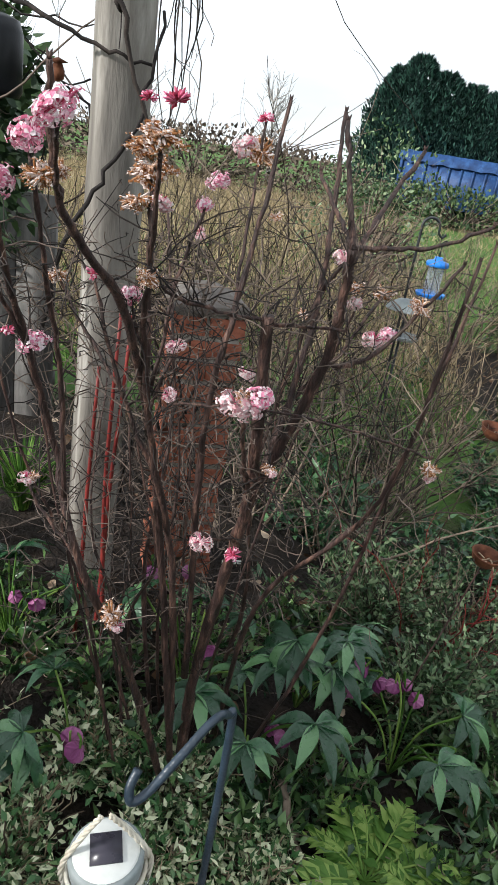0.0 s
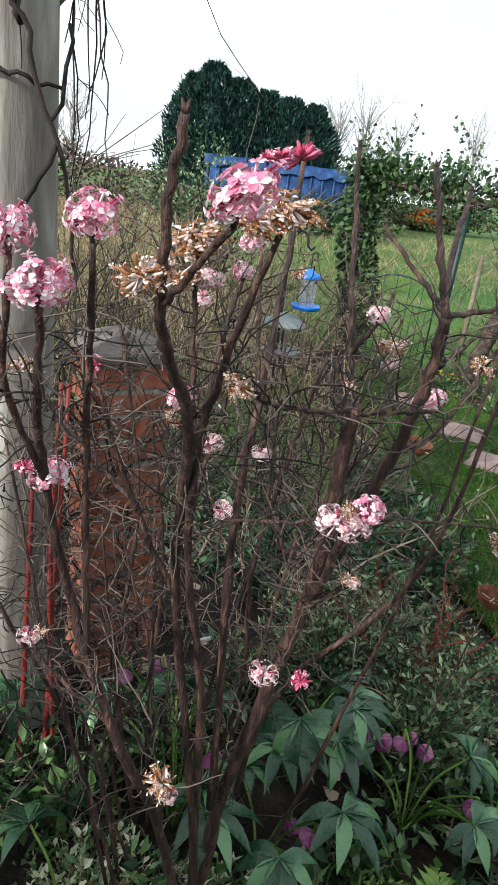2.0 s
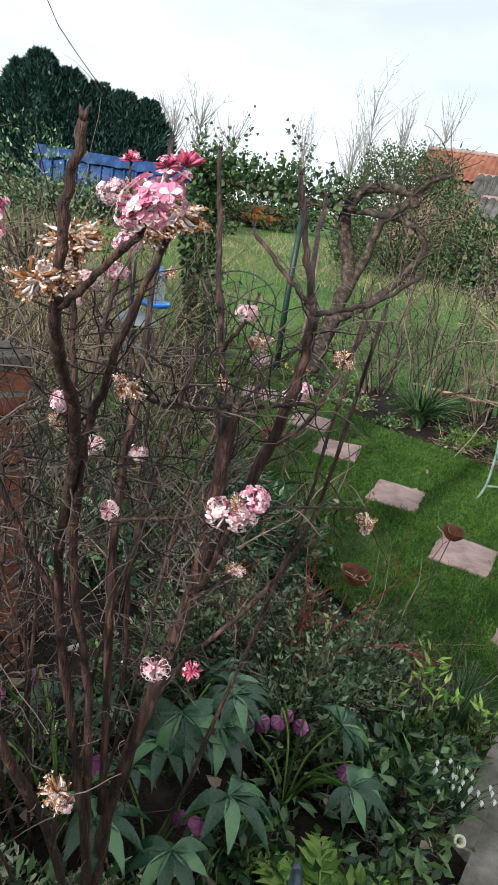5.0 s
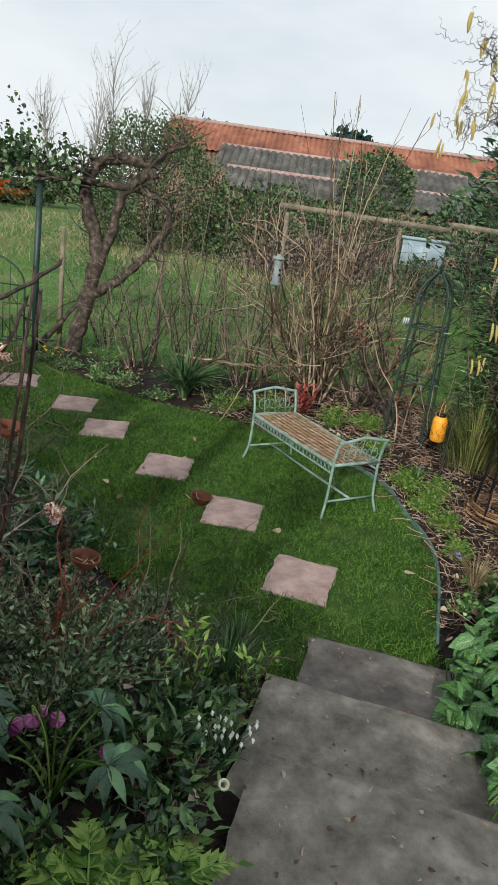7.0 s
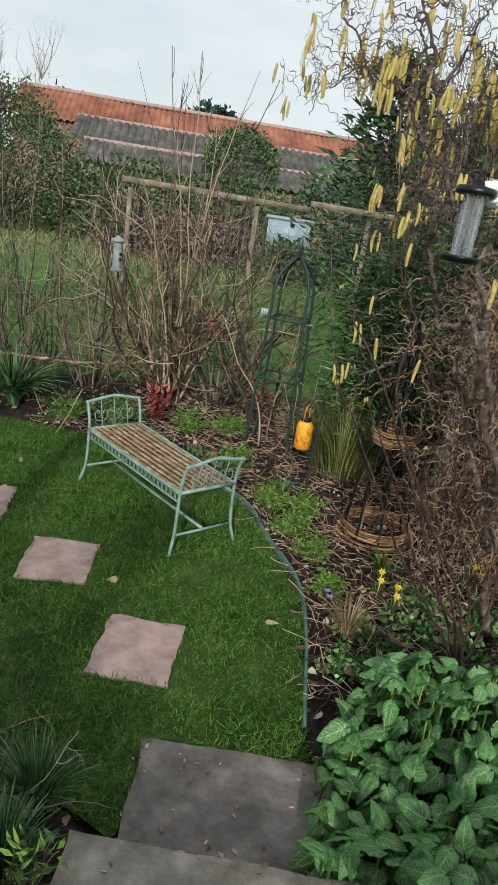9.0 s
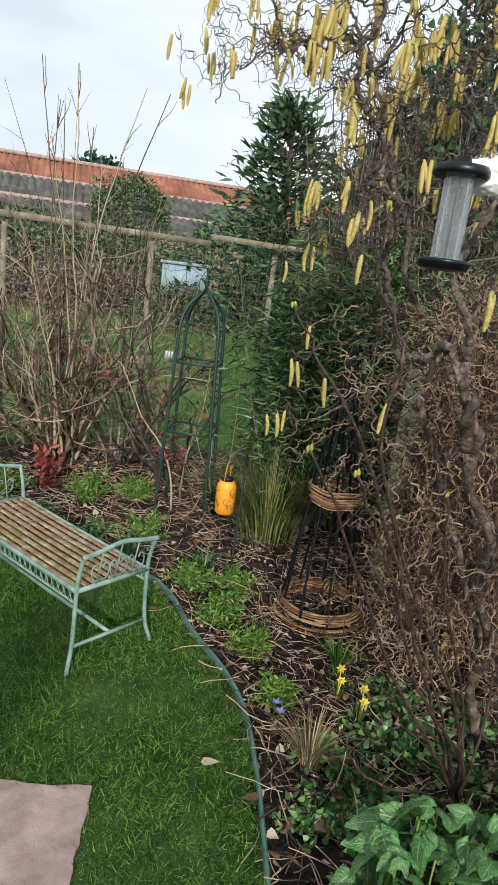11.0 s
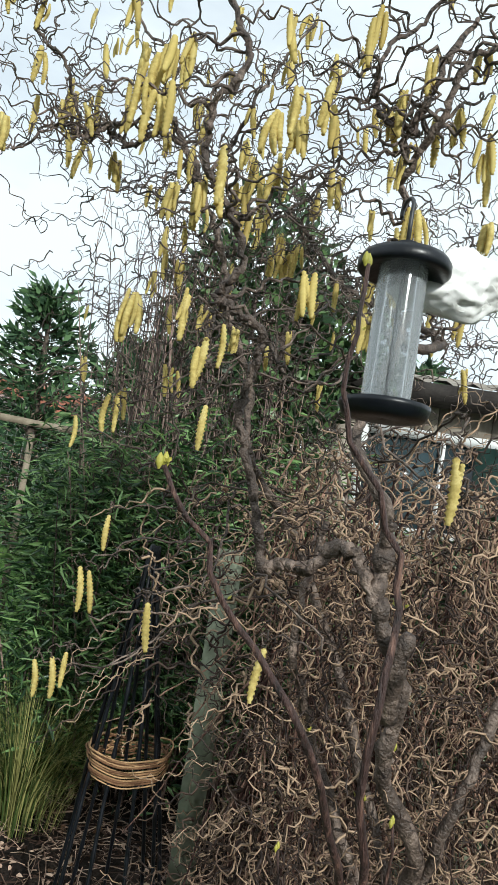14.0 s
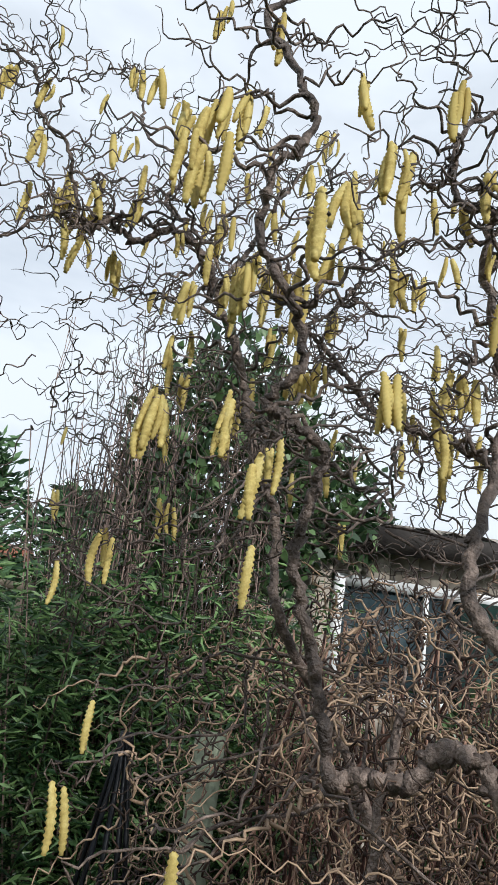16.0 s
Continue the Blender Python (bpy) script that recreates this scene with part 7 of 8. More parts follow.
# ---- post, climber, chimney pot ----
def post_and_pot():
    root = new("pergola_post")
    root.matrix_world = pose(-0.37, 1.975, 0.40, 0, 0, 24)
    tagged(root, "weathered cream-painted timber pergola post", "post")
    g = Geo()
    h = 2.75
    v = []
    for j in range(12):
        z = h * j / 11
        for sx, sy in ((-1, -0.8), (-0.8, -1), (0.8, -1), (1, -0.8), (1, 0.8), (0.8, 1), (-0.8, 1), (-1, 0.8)):
            v.append((0.066 * sx + 0.002 * math.sin(j * 2.1 + sx), 0.066 * sy, z))
    g.add(v, [(j * 8 + i, j * 8 + (i + 1) % 8, (j + 1) * 8 + (i + 1) % 8, (j + 1) * 8 + i) for j in range(11) for i in range(8)])
    g.make("upright", M_POST, parent=root)
    g = Geo()
    g.box((-0.035, -0.03, 0), (0.035, 0.03, 0.75), 0, pose(0.04, 0.0, 2.0, 0, 42, 0))
    g.box((-1.2, -0.04, 2.62), (1.6, 0.04, 2.76))
    g.make("brace", M_POST, parent=root)
    root = new("bare_climber")
    tagged(root, "bare tangled climber stems around the timber post", "climber")
    g = Geo()
    for k in range(130):
        st = (RNG.normal(-0.20, 0.13), RNG.normal(2.14, 0.09), RNG.uniform(0.45, 1.6))
        p = twig_path(st, (RNG.normal(0, 0.45), RNG.normal(0, 0.3), 0.8), RNG.uniform(0.2, 0.6), 12, 0.32)
        g.tube(p, np.linspace(0.0042, 0.0014, 13), 4, cap=False)
        for _ in range(2):
            q = p[RNG.integers(2, 12)]
            g.tube(twig_path(q, RNG.normal(0, 1, 3), RNG.uniform(0.08, 0.2), 4, 0.25), 0.0012, 3, cap=False)
    for k in range(13):                        # hanging strands beside the post
        p = twig_path((RNG.normal(-0.25, 0.022), RNG.normal(2.04, 0.03), 2.85), (RNG.normal(0, 0.02), 0, -1), RNG.uniform(0.5, 0.95), 14, 0.16, -0.30)
        g.tube(p, np.linspace(0.0034, 0.0012, 15), 4, cap=False)
        for _ in range(4):
            q = p[RNG.integers(2, 12)]
            g.tube(twig_path(q, RNG.normal(0, 1, 3), 0.10, 4, 0.25), 0.0011, 3, cap=False)
    for pts in (((-0.52, 1.86, 1.55), (-0.47, 1.84, 1.78), (-0.38, 1.85, 1.95), (-0.30, 1.88, 2.12), (-0.27, 1.92, 2.35)), ((-0.85, 1.9, 2.50), (-0.62, 1.88, 2.33), (-0.42, 1.87, 2.25), (-0.28, 1.90, 2.23)), ((-0.36, 1.87, 2.33), (-0.39, 1.86, 2.40), (-0.34, 1.86, 2.28), (-0.26, 1.9, 2.0), (-0.24, 1.94, 1.7))):
        p = smooth_path(pts, 6, 0.006)
        g.tube(p, np.linspace(0.0075, 0.004, len(p)), 6)
    for k in range(60):
        st = (RNG.uniform(-1.6, -0.5), RNG.uniform(2.3, 3.4), RNG.uniform(0.9, 2.5))
        p = twig_path(st, RNG.normal(0, 1, 3), RNG.uniform(0.3, 0.9), 8, 0.2)
        g.tube(p, np.linspace(0.005, 0.002, 9), 3, cap=False)
    p = twig_path((-0.05, 2.6, 2.9), (0.5, 0.5, -0.55), 1.4, 10, 0.08)
    g.tube(p, 0.0018, 4)
    g.make("stem", M_DARKTWIG, parent=root)
    g = Geo()
    for x in (-0.30, -0.27, -0.36):
        p = twig_path((x, 1.78, 0.5), (RNG.normal(0, 0.02), -0.02, 1), RNG.uniform(0.9, 1.2), 8, 0.02)
        g.tube(p, np.linspace(0.0085, 0.0045, 9), 6)
    tagged(g.make("red_stem", M_REDSTEM, parent=root), "smooth dark red young stems")
    pier = new("brick_pier")
    pier.matrix_world = pose(-0.10, 2.24, 0.46, 0, 0, 14)
    tagged(pier, "slim old red brick pier with a grey stone cap", "pier")
    g = Geo()
    g.box((-0.104, -0.104, 0.0), (0.104, 0.104, 1.13))
    g.make("mortar_core", M_CONC, parent=pier)
    bricks = []
    for k in range(3):
        b = rough_slab(0.222, 0.107, 0.064, 5.1 + k * 3.7, 0.007)
        bricks.append(b.mesh("brick", [M_TERRA]))
    for k in range(15):
        for sg in (-1, 1):
            ob = new("brick", bricks[(k * 2 + sg) % 3])
            ob.parent = pier
            turn = 0 if k % 2 else 90
            off = sg * 0.0575
            ob.matrix_local = pose(0 if turn == 0 else off, off if turn == 0 else 0, 0.068 + 0.0755 * k, RNG.normal(0, 0.7), RNG.normal(0, 0.7), turn + RNG.normal(0, 1.0))
    g = Geo()
    g.lathe([(0.001, 1.215), (0.05, 1.205), (0.165, 1.165), (0.175, 1.158), (0.172, 1.135), (0.001, 1.13)], sides=4)
    cap_ = g.make("stone_cap", M_SLAB, parent=pier, smooth=False)
    cap_.matrix_local = pose(0, 0, 0, 0, 0, 45)
    # dark container on a stake beyond the post
    root = new("hanging_canister")
    root.location = (-0.92, 2.64, 2.11)
    tagged(root, "dark blue-black canister hung on an iron pole", "canister")
    g = Geo()
    g.lathe([(0.001, 0.0), (0.07, 0.0), (0.082, 0.02), (0.082, 0.20), (0.07, 0.235), (0.03, 0.25), (0.001, 0.252)], sides=24)
    g.make("canister_body", M_BLACKPL, parent=root)
    g = Geo()
    g.tube([(-0.1, 0.0, -1.75), (-0.1, 0, 0.3), (-0.05, 0, 0.36), (0, 0, 0.33), (0, 0, 0.25)], 0.008, 6)
    g.make("pole", M_IRON, parent=root)
    h2 = Geo()
    clump_cloud(h2, (-1.35, 3.1, 2.05), (0.46, 0.35, 0.72), 4200, 0.06, 0.8, 0, 0.2)
    h2.tube([(-1.25, 2.95, 0.3), (-1.22, 2.95, 1.2), (-1.25, 2.95, 2.0)], 0.04, 6, 1)
    tagged(h2.make("ivy_stump", [M_IVY, M_APPLE]), "dark ivy-smothered stump beside the post", "stump")

post_and_pot()
h_ = hedge("ivy_clad_shrub", (-2.3, 4.4, 1.7), (1.0, 0.8, 1.6), 3200, 0.085, M_IVY, "dark ivy-clad evergreen behind the post", "shrub")


def left_wall():
    g = Geo()
    for k in range(12):
        g.box((-3.4 + k * 0.205, 3.55, 0.0), (-3.4 + k * 0.205 + 0.195, 3.59, 1.65 + 0.03 * (k % 3)))
    g.box((-3.4, 3.59, 0.7), (-0.95, 3.64, 0.78))
    g.box((-3.4, 3.59, 1.35), (-0.95, 3.64, 1.43))
    tagged(g.make("board_fence", mat("grey_boards", (0.05, 0.048, 0.046), (0.20, 0.19, 0.18), 4, 0.85, 0.5, 50, c3=(0.11, 0.105, 0.10), stretch=(2, 2, 0.4), dist=0.006)), "grey weathered board fence beyond the post", "fence")


left_wall()


# ---- bed plants ----
def leafy_shrub(name, x, y, z, radii, stems, leaves, L, W, m, label, stem_m=None, up=0.4, cat="shrub", shape=LEAF):
    """Twiggy stems with small leaves along their upper part."""
    root = new(name)
    root.location = (x, y, z)
    tagged(root, label, cat)
    g, lf = Geo(), Geo()
    R = np.asarray(radii, float)
    for k in range(stems):
        d = rand_dirs(1, up, 1.0)[0]
        tip = d * R * RNG.uniform(0.65, 1.05)
        b = np.array((tip[0] * 0.35 * RNG.random(), tip[1] * 0.35 * RNG.random(), -0.02))
        p = smooth_path([b, b * 0.5 + tip * (0.35, 0.35, 0.55), tip], 5, 0.006)
        g.tube(p, np.linspace(0.0035, 0.0014, len(p)), 4, cap=False)
        n = max(3, leaves // stems)
        i = RNG.integers(len(p) // 4, len(p), n)
        lf.leaves(shape, p[i] + RNG.normal(0, L * 0.25, (n, 3)), rand_dirs(n, -0.2, 0.9) + unit(tip) * 0.4, rand_dirs(n, -0.2, 1), RNG.uniform(0.6, 1.25, n) * L, RNG.uniform(0.7, 1.2, n) * W)
    g.make("stem", stem_m or M_TWIG, parent=root)
    tagged(lf.make("foliage", m, parent=root), kind="stuff")
    return root


def gz(x, y):
    return float(ground_z(x, y)) - 0.01


for x, y, rx, ry, rz in ((-0.32, 1.02, 0.30, 0.28, 0.26), (-0.02, 0.98, 0.24, 0.22, 0.20), (-0.62, 1.25, 0.34, 0.3, 0.28), (0.22, 1.02, 0.20, 0.18, 0.16), (-0.2, 1.32, 0.22, 0.2, 0.2), (-0.5, 0.85, 0.26, 0.24, 0.22), (-0.9, 1.1, 0.3, 0.3, 0.3), (-0.12, 0.78, 0.22, 0.2, 0.18), (0.05, 1.22, 0.2, 0.2, 0.2)):
    leafy_shrub("variegated_shrub", x, y, gz(x, y), (rx, ry, rz), 90, 1900, 0.028, 0.013, M_VARIEG, "low cream-variegated small-leaved evergreen shrub", M_TAN)
for x, y, rx, ry, rz in ((0.95, 1.85, 0.42, 0.40, 0.42), (1.35, 2.05, 0.42, 0.40, 0.36), (0.65, 2.05, 0.36, 0.36, 0.42), (1.05, 2.45, 0.45, 0.42, 0.42), (0.75, 1.62, 0.26, 0.26, 0.36), (1.75, 2.35, 0.38, 0.4, 0.32)):
    leafy_shrub("rock_rose", x, y, gz(x, y), (rx, ry, rz), 120, 3200, 0.032, 0.013, M_GREYLEAF, "spreading grey-green small-leaved garden shrub", M_TWIG, 0.1)
for x, y, rx, ry, rz in ((1.25, 3.2, 0.5, 0.45, 0.42), (0.55, 2.9, 0.45, 0.4, 0.45), (1.9, 3.5, 0.42, 0.5, 0.38), (0.2, 3.6, 0.5, 0.4, 0.4), (2.0, 4.4, 0.4, 0.5, 0.36)):
    leafy_shrub("evergreen_shrub", x, y, gz(x, y), (rx, ry, rz), 70, 850, 0.085, 0.030, M_BIGLEAF, "dark glossy evergreen shrub in the bed", M_TWIG, 0.0)
for x, y, r in ((-0.5, 1.72, 0.30), (-0.75, 1.9, 0.3), (-0.95, 1.6, 0.3), (0.05, 1.75, 0.26), (0.35, 1.95, 0.26), (-0.05, 1.25, 0.22), (0.72, 1.1, 0.2), (0.9, 1.25, 0.22), (0.25, 1.2, 0.2), (0.45, 1.3, 0.2), (0.55, 1.75, 0.25), (1.24, 1.47, 0.18), (1.44, 1.60, 0.18), (1.68, 1.76, 0.2), (1.2, 1.55, 0.2), (1.0, 1.4, 0.2), (0.8, 1.45, 0.22), (-0.25, 1.6, 0.24), (-1.2, 1.9, 0.3)):
    leafy_shrub("green_undergrowth", x, y, gz(x, y), (r, r, r * 0.75), 40, 380, 0.060, 0.022, M_LEAF, "dark green leafy undergrowth in the bed", M_TWIG, 0.1)
for x, y, r in ((1.85, 2.45, 0.24), (1.80, 3.2, 0.26), (1.85, 3.9, 0.28), (2.1, 4.9, 0.3), (2.3, 5.7, 0.3), (1.6, 2.8, 0.3), (1.9, 2.1, 0.2), (1.7, 2.0, 0.24), (1.45, 1.9, 0.22)):
    leafy_shrub("green_undergrowth", x, y, gz(x, y), (r, r, r * 0.85), 30, 240, 0.055, 0.020, M_LEAF, "dark green leafy undergrowth edging the lawn", M_TWIG, 0.1)
for x, y, r in ((5.75, 4.12, 0.26), (6.0, 3.85, 0.2), (5.35, 4.75, 0.26), (5.1, 5.05, 0.2), (4.9, 2.72, 0.18), (4.62, 2.38, 0.17), (4.45, 2.1, 0.14), (5.0, 2.45, 0.16), (4.12, 1.82, 0.12), (5.35, 3.35, 0.2)):
    leafy_shrub("spurge_plant", x, y, gz(x, y), (r * 1.1, r * 1.1, r * 1.25), 34, 800, 0.040, 0.014, M_LIME, "bright yellow-green spurge plant in the bed", M_LIME, 0.3, "plant")
for x, y, r in ((3.55, 1.42, 0.2), (3.8, 1.3, 0.25), (4.15, 1.25, 0.28), (4.45, 1.35, 0.24), (4.1, 0.95, 0.28), (4.5, 1.0, 0.25), (3.9, 1.55, 0.15)):
    leafy_shrub("ground_ivy", x, y, gz(x, y), (r, r, 0.09), 44, 560, 0.036, 0.030, M_COVER, "low spreading green ground-cover leaves", M_TWIG, 0.0, "ground cover", LOBED)
for x, y, r in ((4.55, 6.35, 0.3), (4.75, 7.0, 0.3), (4.35, 7.5, 0.28), (5.3, 5.5, 0.3), (5.6, 4.75, 0.22), (4.62, 5.75, 0.2), (4.98, 5.1, 0.22), (5.15, 4.6, 0.22), (5.22, 4.15, 0.2), (4.48, 6.6, 0.22), (4.4, 7.15, 0.22), (5.2, 3.65, 0.18)):
    leafy_shrub("green_undergrowth", x, y, gz(x, y), (r, r, r * 0.65), 34, 420, 0.045, 0.018, M_COVER, "low green plants along the fence bed", M_TWIG, 0.0)
leafy_shrub("red_leaved_plant", 5.72, 4.55, 0.0, (0.16, 0.16, 0.42), 14, 90, 0.10, 0.045, M_REDLEAF, "small plant with dark red leaves behind the bench", M_REDSTEM, 0.6, "plant")
leafy_shrub("small_pieris", 1.32, 1.62, gz(1.32, 1.62), (0.22, 0.22, 0.5), 14, 120, 0.055, 0.016, M_LIME, "upright shrub with pale green leaf whorls", M_TWIG, 0.6)
leafy_shrub("small_pieris", 1.55, 1.55, gz(1.55, 1.55), (0.2, 0.2, 0.34), 12, 100, 0.050, 0.015, M_LIME, "upright shrub with pale green leaf whorls", M_TWIG, 0.6)
for x, y in ((0.85, 1.95), (1.2, 2.25), (1.5, 2.15), (1.75, 2.0)):
    bare_shrub(x, y, 0.75, 0.35, 9, M_REDSTEM if x < 1 else M_TWIG, "thin bare reddish stems in the bed", 0, 0.004, 3)


for x, y, r, h in ((0.35, 3.3, 0.45, 1.05), (0.85, 4.0, 0.45, 0.95), (1.25, 4.7, 0.45, 0.9), (-0.1, 3.6, 0.4, 1.1), (0.3, 4.6, 0.6, 0.9)):
    leafy_shrub("evergreen_shrub", x, y, gz(x, y), (r, r, h), 60, 1500, 0.045, 0.018, M_LEAF, "small-leaved green shrub among bare stems", M_TWIG, 0.0)
for x, y, h in ((0.15, 2.75, 1.45), (0.6, 2.6, 1.3), (0.25, 3.9, 1.6), (0.9, 3.3, 1.3), (1.3, 4.1, 1.25), (-0.15, 3.0, 1.6), (0.7, 4.9, 1.5)):
    bare_shrub(x, y, h, 0.55, 16, M_TWIG, "thin tangled bare winter shrub in the bed", 0, 0.006, 9)


def hellebores():
    # palmate leaf: leaflets in a fan
    leafs = []
    for k in range(3):
        g = Geo()
        n = 7
        for j in range(n):
            a = radians(-105 + 210 * j / (n - 1)) + RNG.normal(0, 0.05)
            L = 0.15 * (1 - 0.25 * abs(j - 3) / 3) * RNG.uniform(0.9, 1.1)
            w = 0.042
            t = np.linspace(0, 1, 7)
            wd = w * np.array((0.12, 0.55, 0.9, 1.0, 0.85, 0.5, 0.03)) / 2
            d = np.array((math.sin(a), math.cos(a), 0))
            s = np.array((d[1], -d[0], 0))
            zz = 0.03 * np.sin(t * 2.2) - 0.07 * t ** 2
            c = d * (t * L)[:, None] + np.array((0, 0, 1)) * zz[:, None]
            v = np.stack([c - s * wd[:, None] + (0, 0, 0.006), c, c + s * wd[:, None] + (0, 0, 0.006)], 1).reshape(-1, 3)
            g.add(v, [(i * 3 + q, i * 3 + q + 1, i * 3 + q + 4, i * 3 + q + 3) for i in range(6) for q in range(2)])
        leafs.append(g.mesh("leaf", [M_BIGLEAF]))
    flower = []
    for k in range(2):
        g = Geo()
        for j in range(5):
            a = j * 2 * np.pi / 5
            o, s = np.array((math.cos(a), math.sin(a), 0)), np.array((-math.sin(a), math.cos(a), 0))
            t = np.linspace(0, 1, 5)
            wd = 0.023 * np.array((0.25, 0.9, 1.0, 0.75, 0.05))
            r, z = 0.026 * np.sin(t * 2.0), -0.034 * t
            c = o * r[:, None] + np.array((0, 0, 1)) * z[:, None]
            v = np.stack([c - s * wd[:, None] * 0.9, c + o * 0.003, c + s * wd[:, None] * 0.9], 1).reshape(-1, 3)
            g.add(v, [(i * 3 + q, i * 3 + q + 1, i * 3 + q + 4, i * 3 + q + 3) for i in range(4) for q in range(2)])
        flower.append(g.mesh("flower", [M_HELL]))

    def plant(x, y, nleaf, blooms, reach, hgt):
        root = new("hellebore")
        z0 = gz(x, y)
        root.location = (x, y, z0)
        tagged(root, "hellebore with palmate leaves and drooping purple flowers", "hellebore", "hellebores in the bed")
        g = Geo()
        for _ in range(nleaf):
            a = RNG.uniform(0, 2 * np.pi)
            tip = np.array((reach * math.cos(a), reach * math.sin(a), hgt)) * RNG.uniform(0.6, 1.05, 3)
            g.tube(smooth_path([(0, 0, 0), tip * (0.35, 0.35, 0.7), tip], 5), 0.0034, 5)
            ob = new("leaf", leafs[RNG.integers(3)])
            ob.parent = root
            ob.matrix_local = pose(*tip, RNG.normal(-12, 14), RNG.normal(0, 14), math.degrees(a) - 90 + RNG.normal(0, 20)) @ Matrix.Scale(RNG.uniform(0.6, 0.95), 4)
        for bx, by, bz in blooms:
            tip = np.array((bx - x, by - y, bz - z0))
            g.tube(smooth_path([(0, 0, 0), tip * (0.4, 0.4, 0.75), tip + (0, 0, 0.03), tip], 5), 0.003, 5)
            ob = new("flower", flower[RNG.integers(2)])
            ob.parent = root
            ob.matrix_local = pose(*tip, RNG.normal(0, 28), RNG.normal(0, 28), RNG.uniform(0, 360)) @ Matrix.Scale(RNG.uniform(0.65, 0.95), 4)
        g.make("stalk", M_LIME, parent=root)

    plant(0.36, 1.62, 9, [(0.50, 1.50, 0.84), (0.54, 1.50, 0.80), (0.44, 1.47, 0.76), (0.47, 1.46, 0.79)], 0.20, 0.40)
    plant(0.62, 1.42, 5, [(0.57, 1.44, 0.85), (0.63, 1.42, 0.82), (0.71, 1.30, 0.76), (0.69, 1.27, 0.72), (0.74, 1.29, 0.73), (0.60, 1.47, 0.83)], 0.2, 0.28)
    plant(0.20, 1.36, 4, [(0.25, 1.34, 0.75), (0.28, 1.28, 0.78)], 0.18, 0.3)
    plant(0.02, 1.52, 6, [(0.05, 1.40, 0.92), (-0.12, 1.60, 1.0), (-0.02, 1.62, 0.98)], 0.22, 0.36)
    plant(-0.55, 1.72, 8, [(-0.60, 1.62, 0.86), (-0.50, 1.60, 0.84), (-0.68, 1.64, 0.86), (-0.44, 1.62, 0.82), (-0.75, 1.7, 0.88)], 0.24, 0.30)
    plant(-0.25, 1.30, 3, [(-0.2, 1.15, 0.80), (-0.23, 1.18, 0.78)], 0.16, 0.24)


hellebores()


def acanthus(x, y, n, L, label):
    root = new("lobed_leaf_plant")
    root.location = (x, y, gz(x, y))
    tagged(root, label, "plant")
    for k in range(n):
        g = Geo()
        a = k * 2.4
        ln = L * RNG.uniform(0.7, 1.1)
        t = np.linspace(0, 1, 9)
        c = np.stack([0 * t, ln * t * 0.9, 0.16 * np.sin(t * 2.3) * ln * 3 * 0.6], 1)
        g.tube(c, np.linspace(0.004, 0.0012, 9), 5)
        for i in range(1, 9):
            w = 0.085 * math.sin(math.pi * (0.18 + 0.78 * i / 8)) * ln / 0.25
            for sg in (-1, 1):
                f = np.array((sg * 0.9, 0.75, 0.12))
                g.leaves(LEAF, [c[i]] * 3, [f, f + (0, 0.35, 0.1), f + (0, -0.3, -0.05)], [(0, 0, 1)] * 3, [w, w * 0.75, w * 0.7], [w * 0.36] * 3)
        g.leaves(LEAF, [c[-1]], [(0, 1, -0.2)], [(0, 0, 1)], [0.05], [0.026])
        ob = g.make("leaf", M_LIME, parent=root)
        ob.matrix_local = pose(0, 0, 0.02, 0, RNG.normal(0, 8), math.degrees(a))


acanthus(0.50, 1.08, 13, 0.23, "lime green deeply lobed leaf rosette in the bed")
acanthus(0.66, 1.0, 11, 0.2, "lime green deeply lobed leaf rosette in the bed")


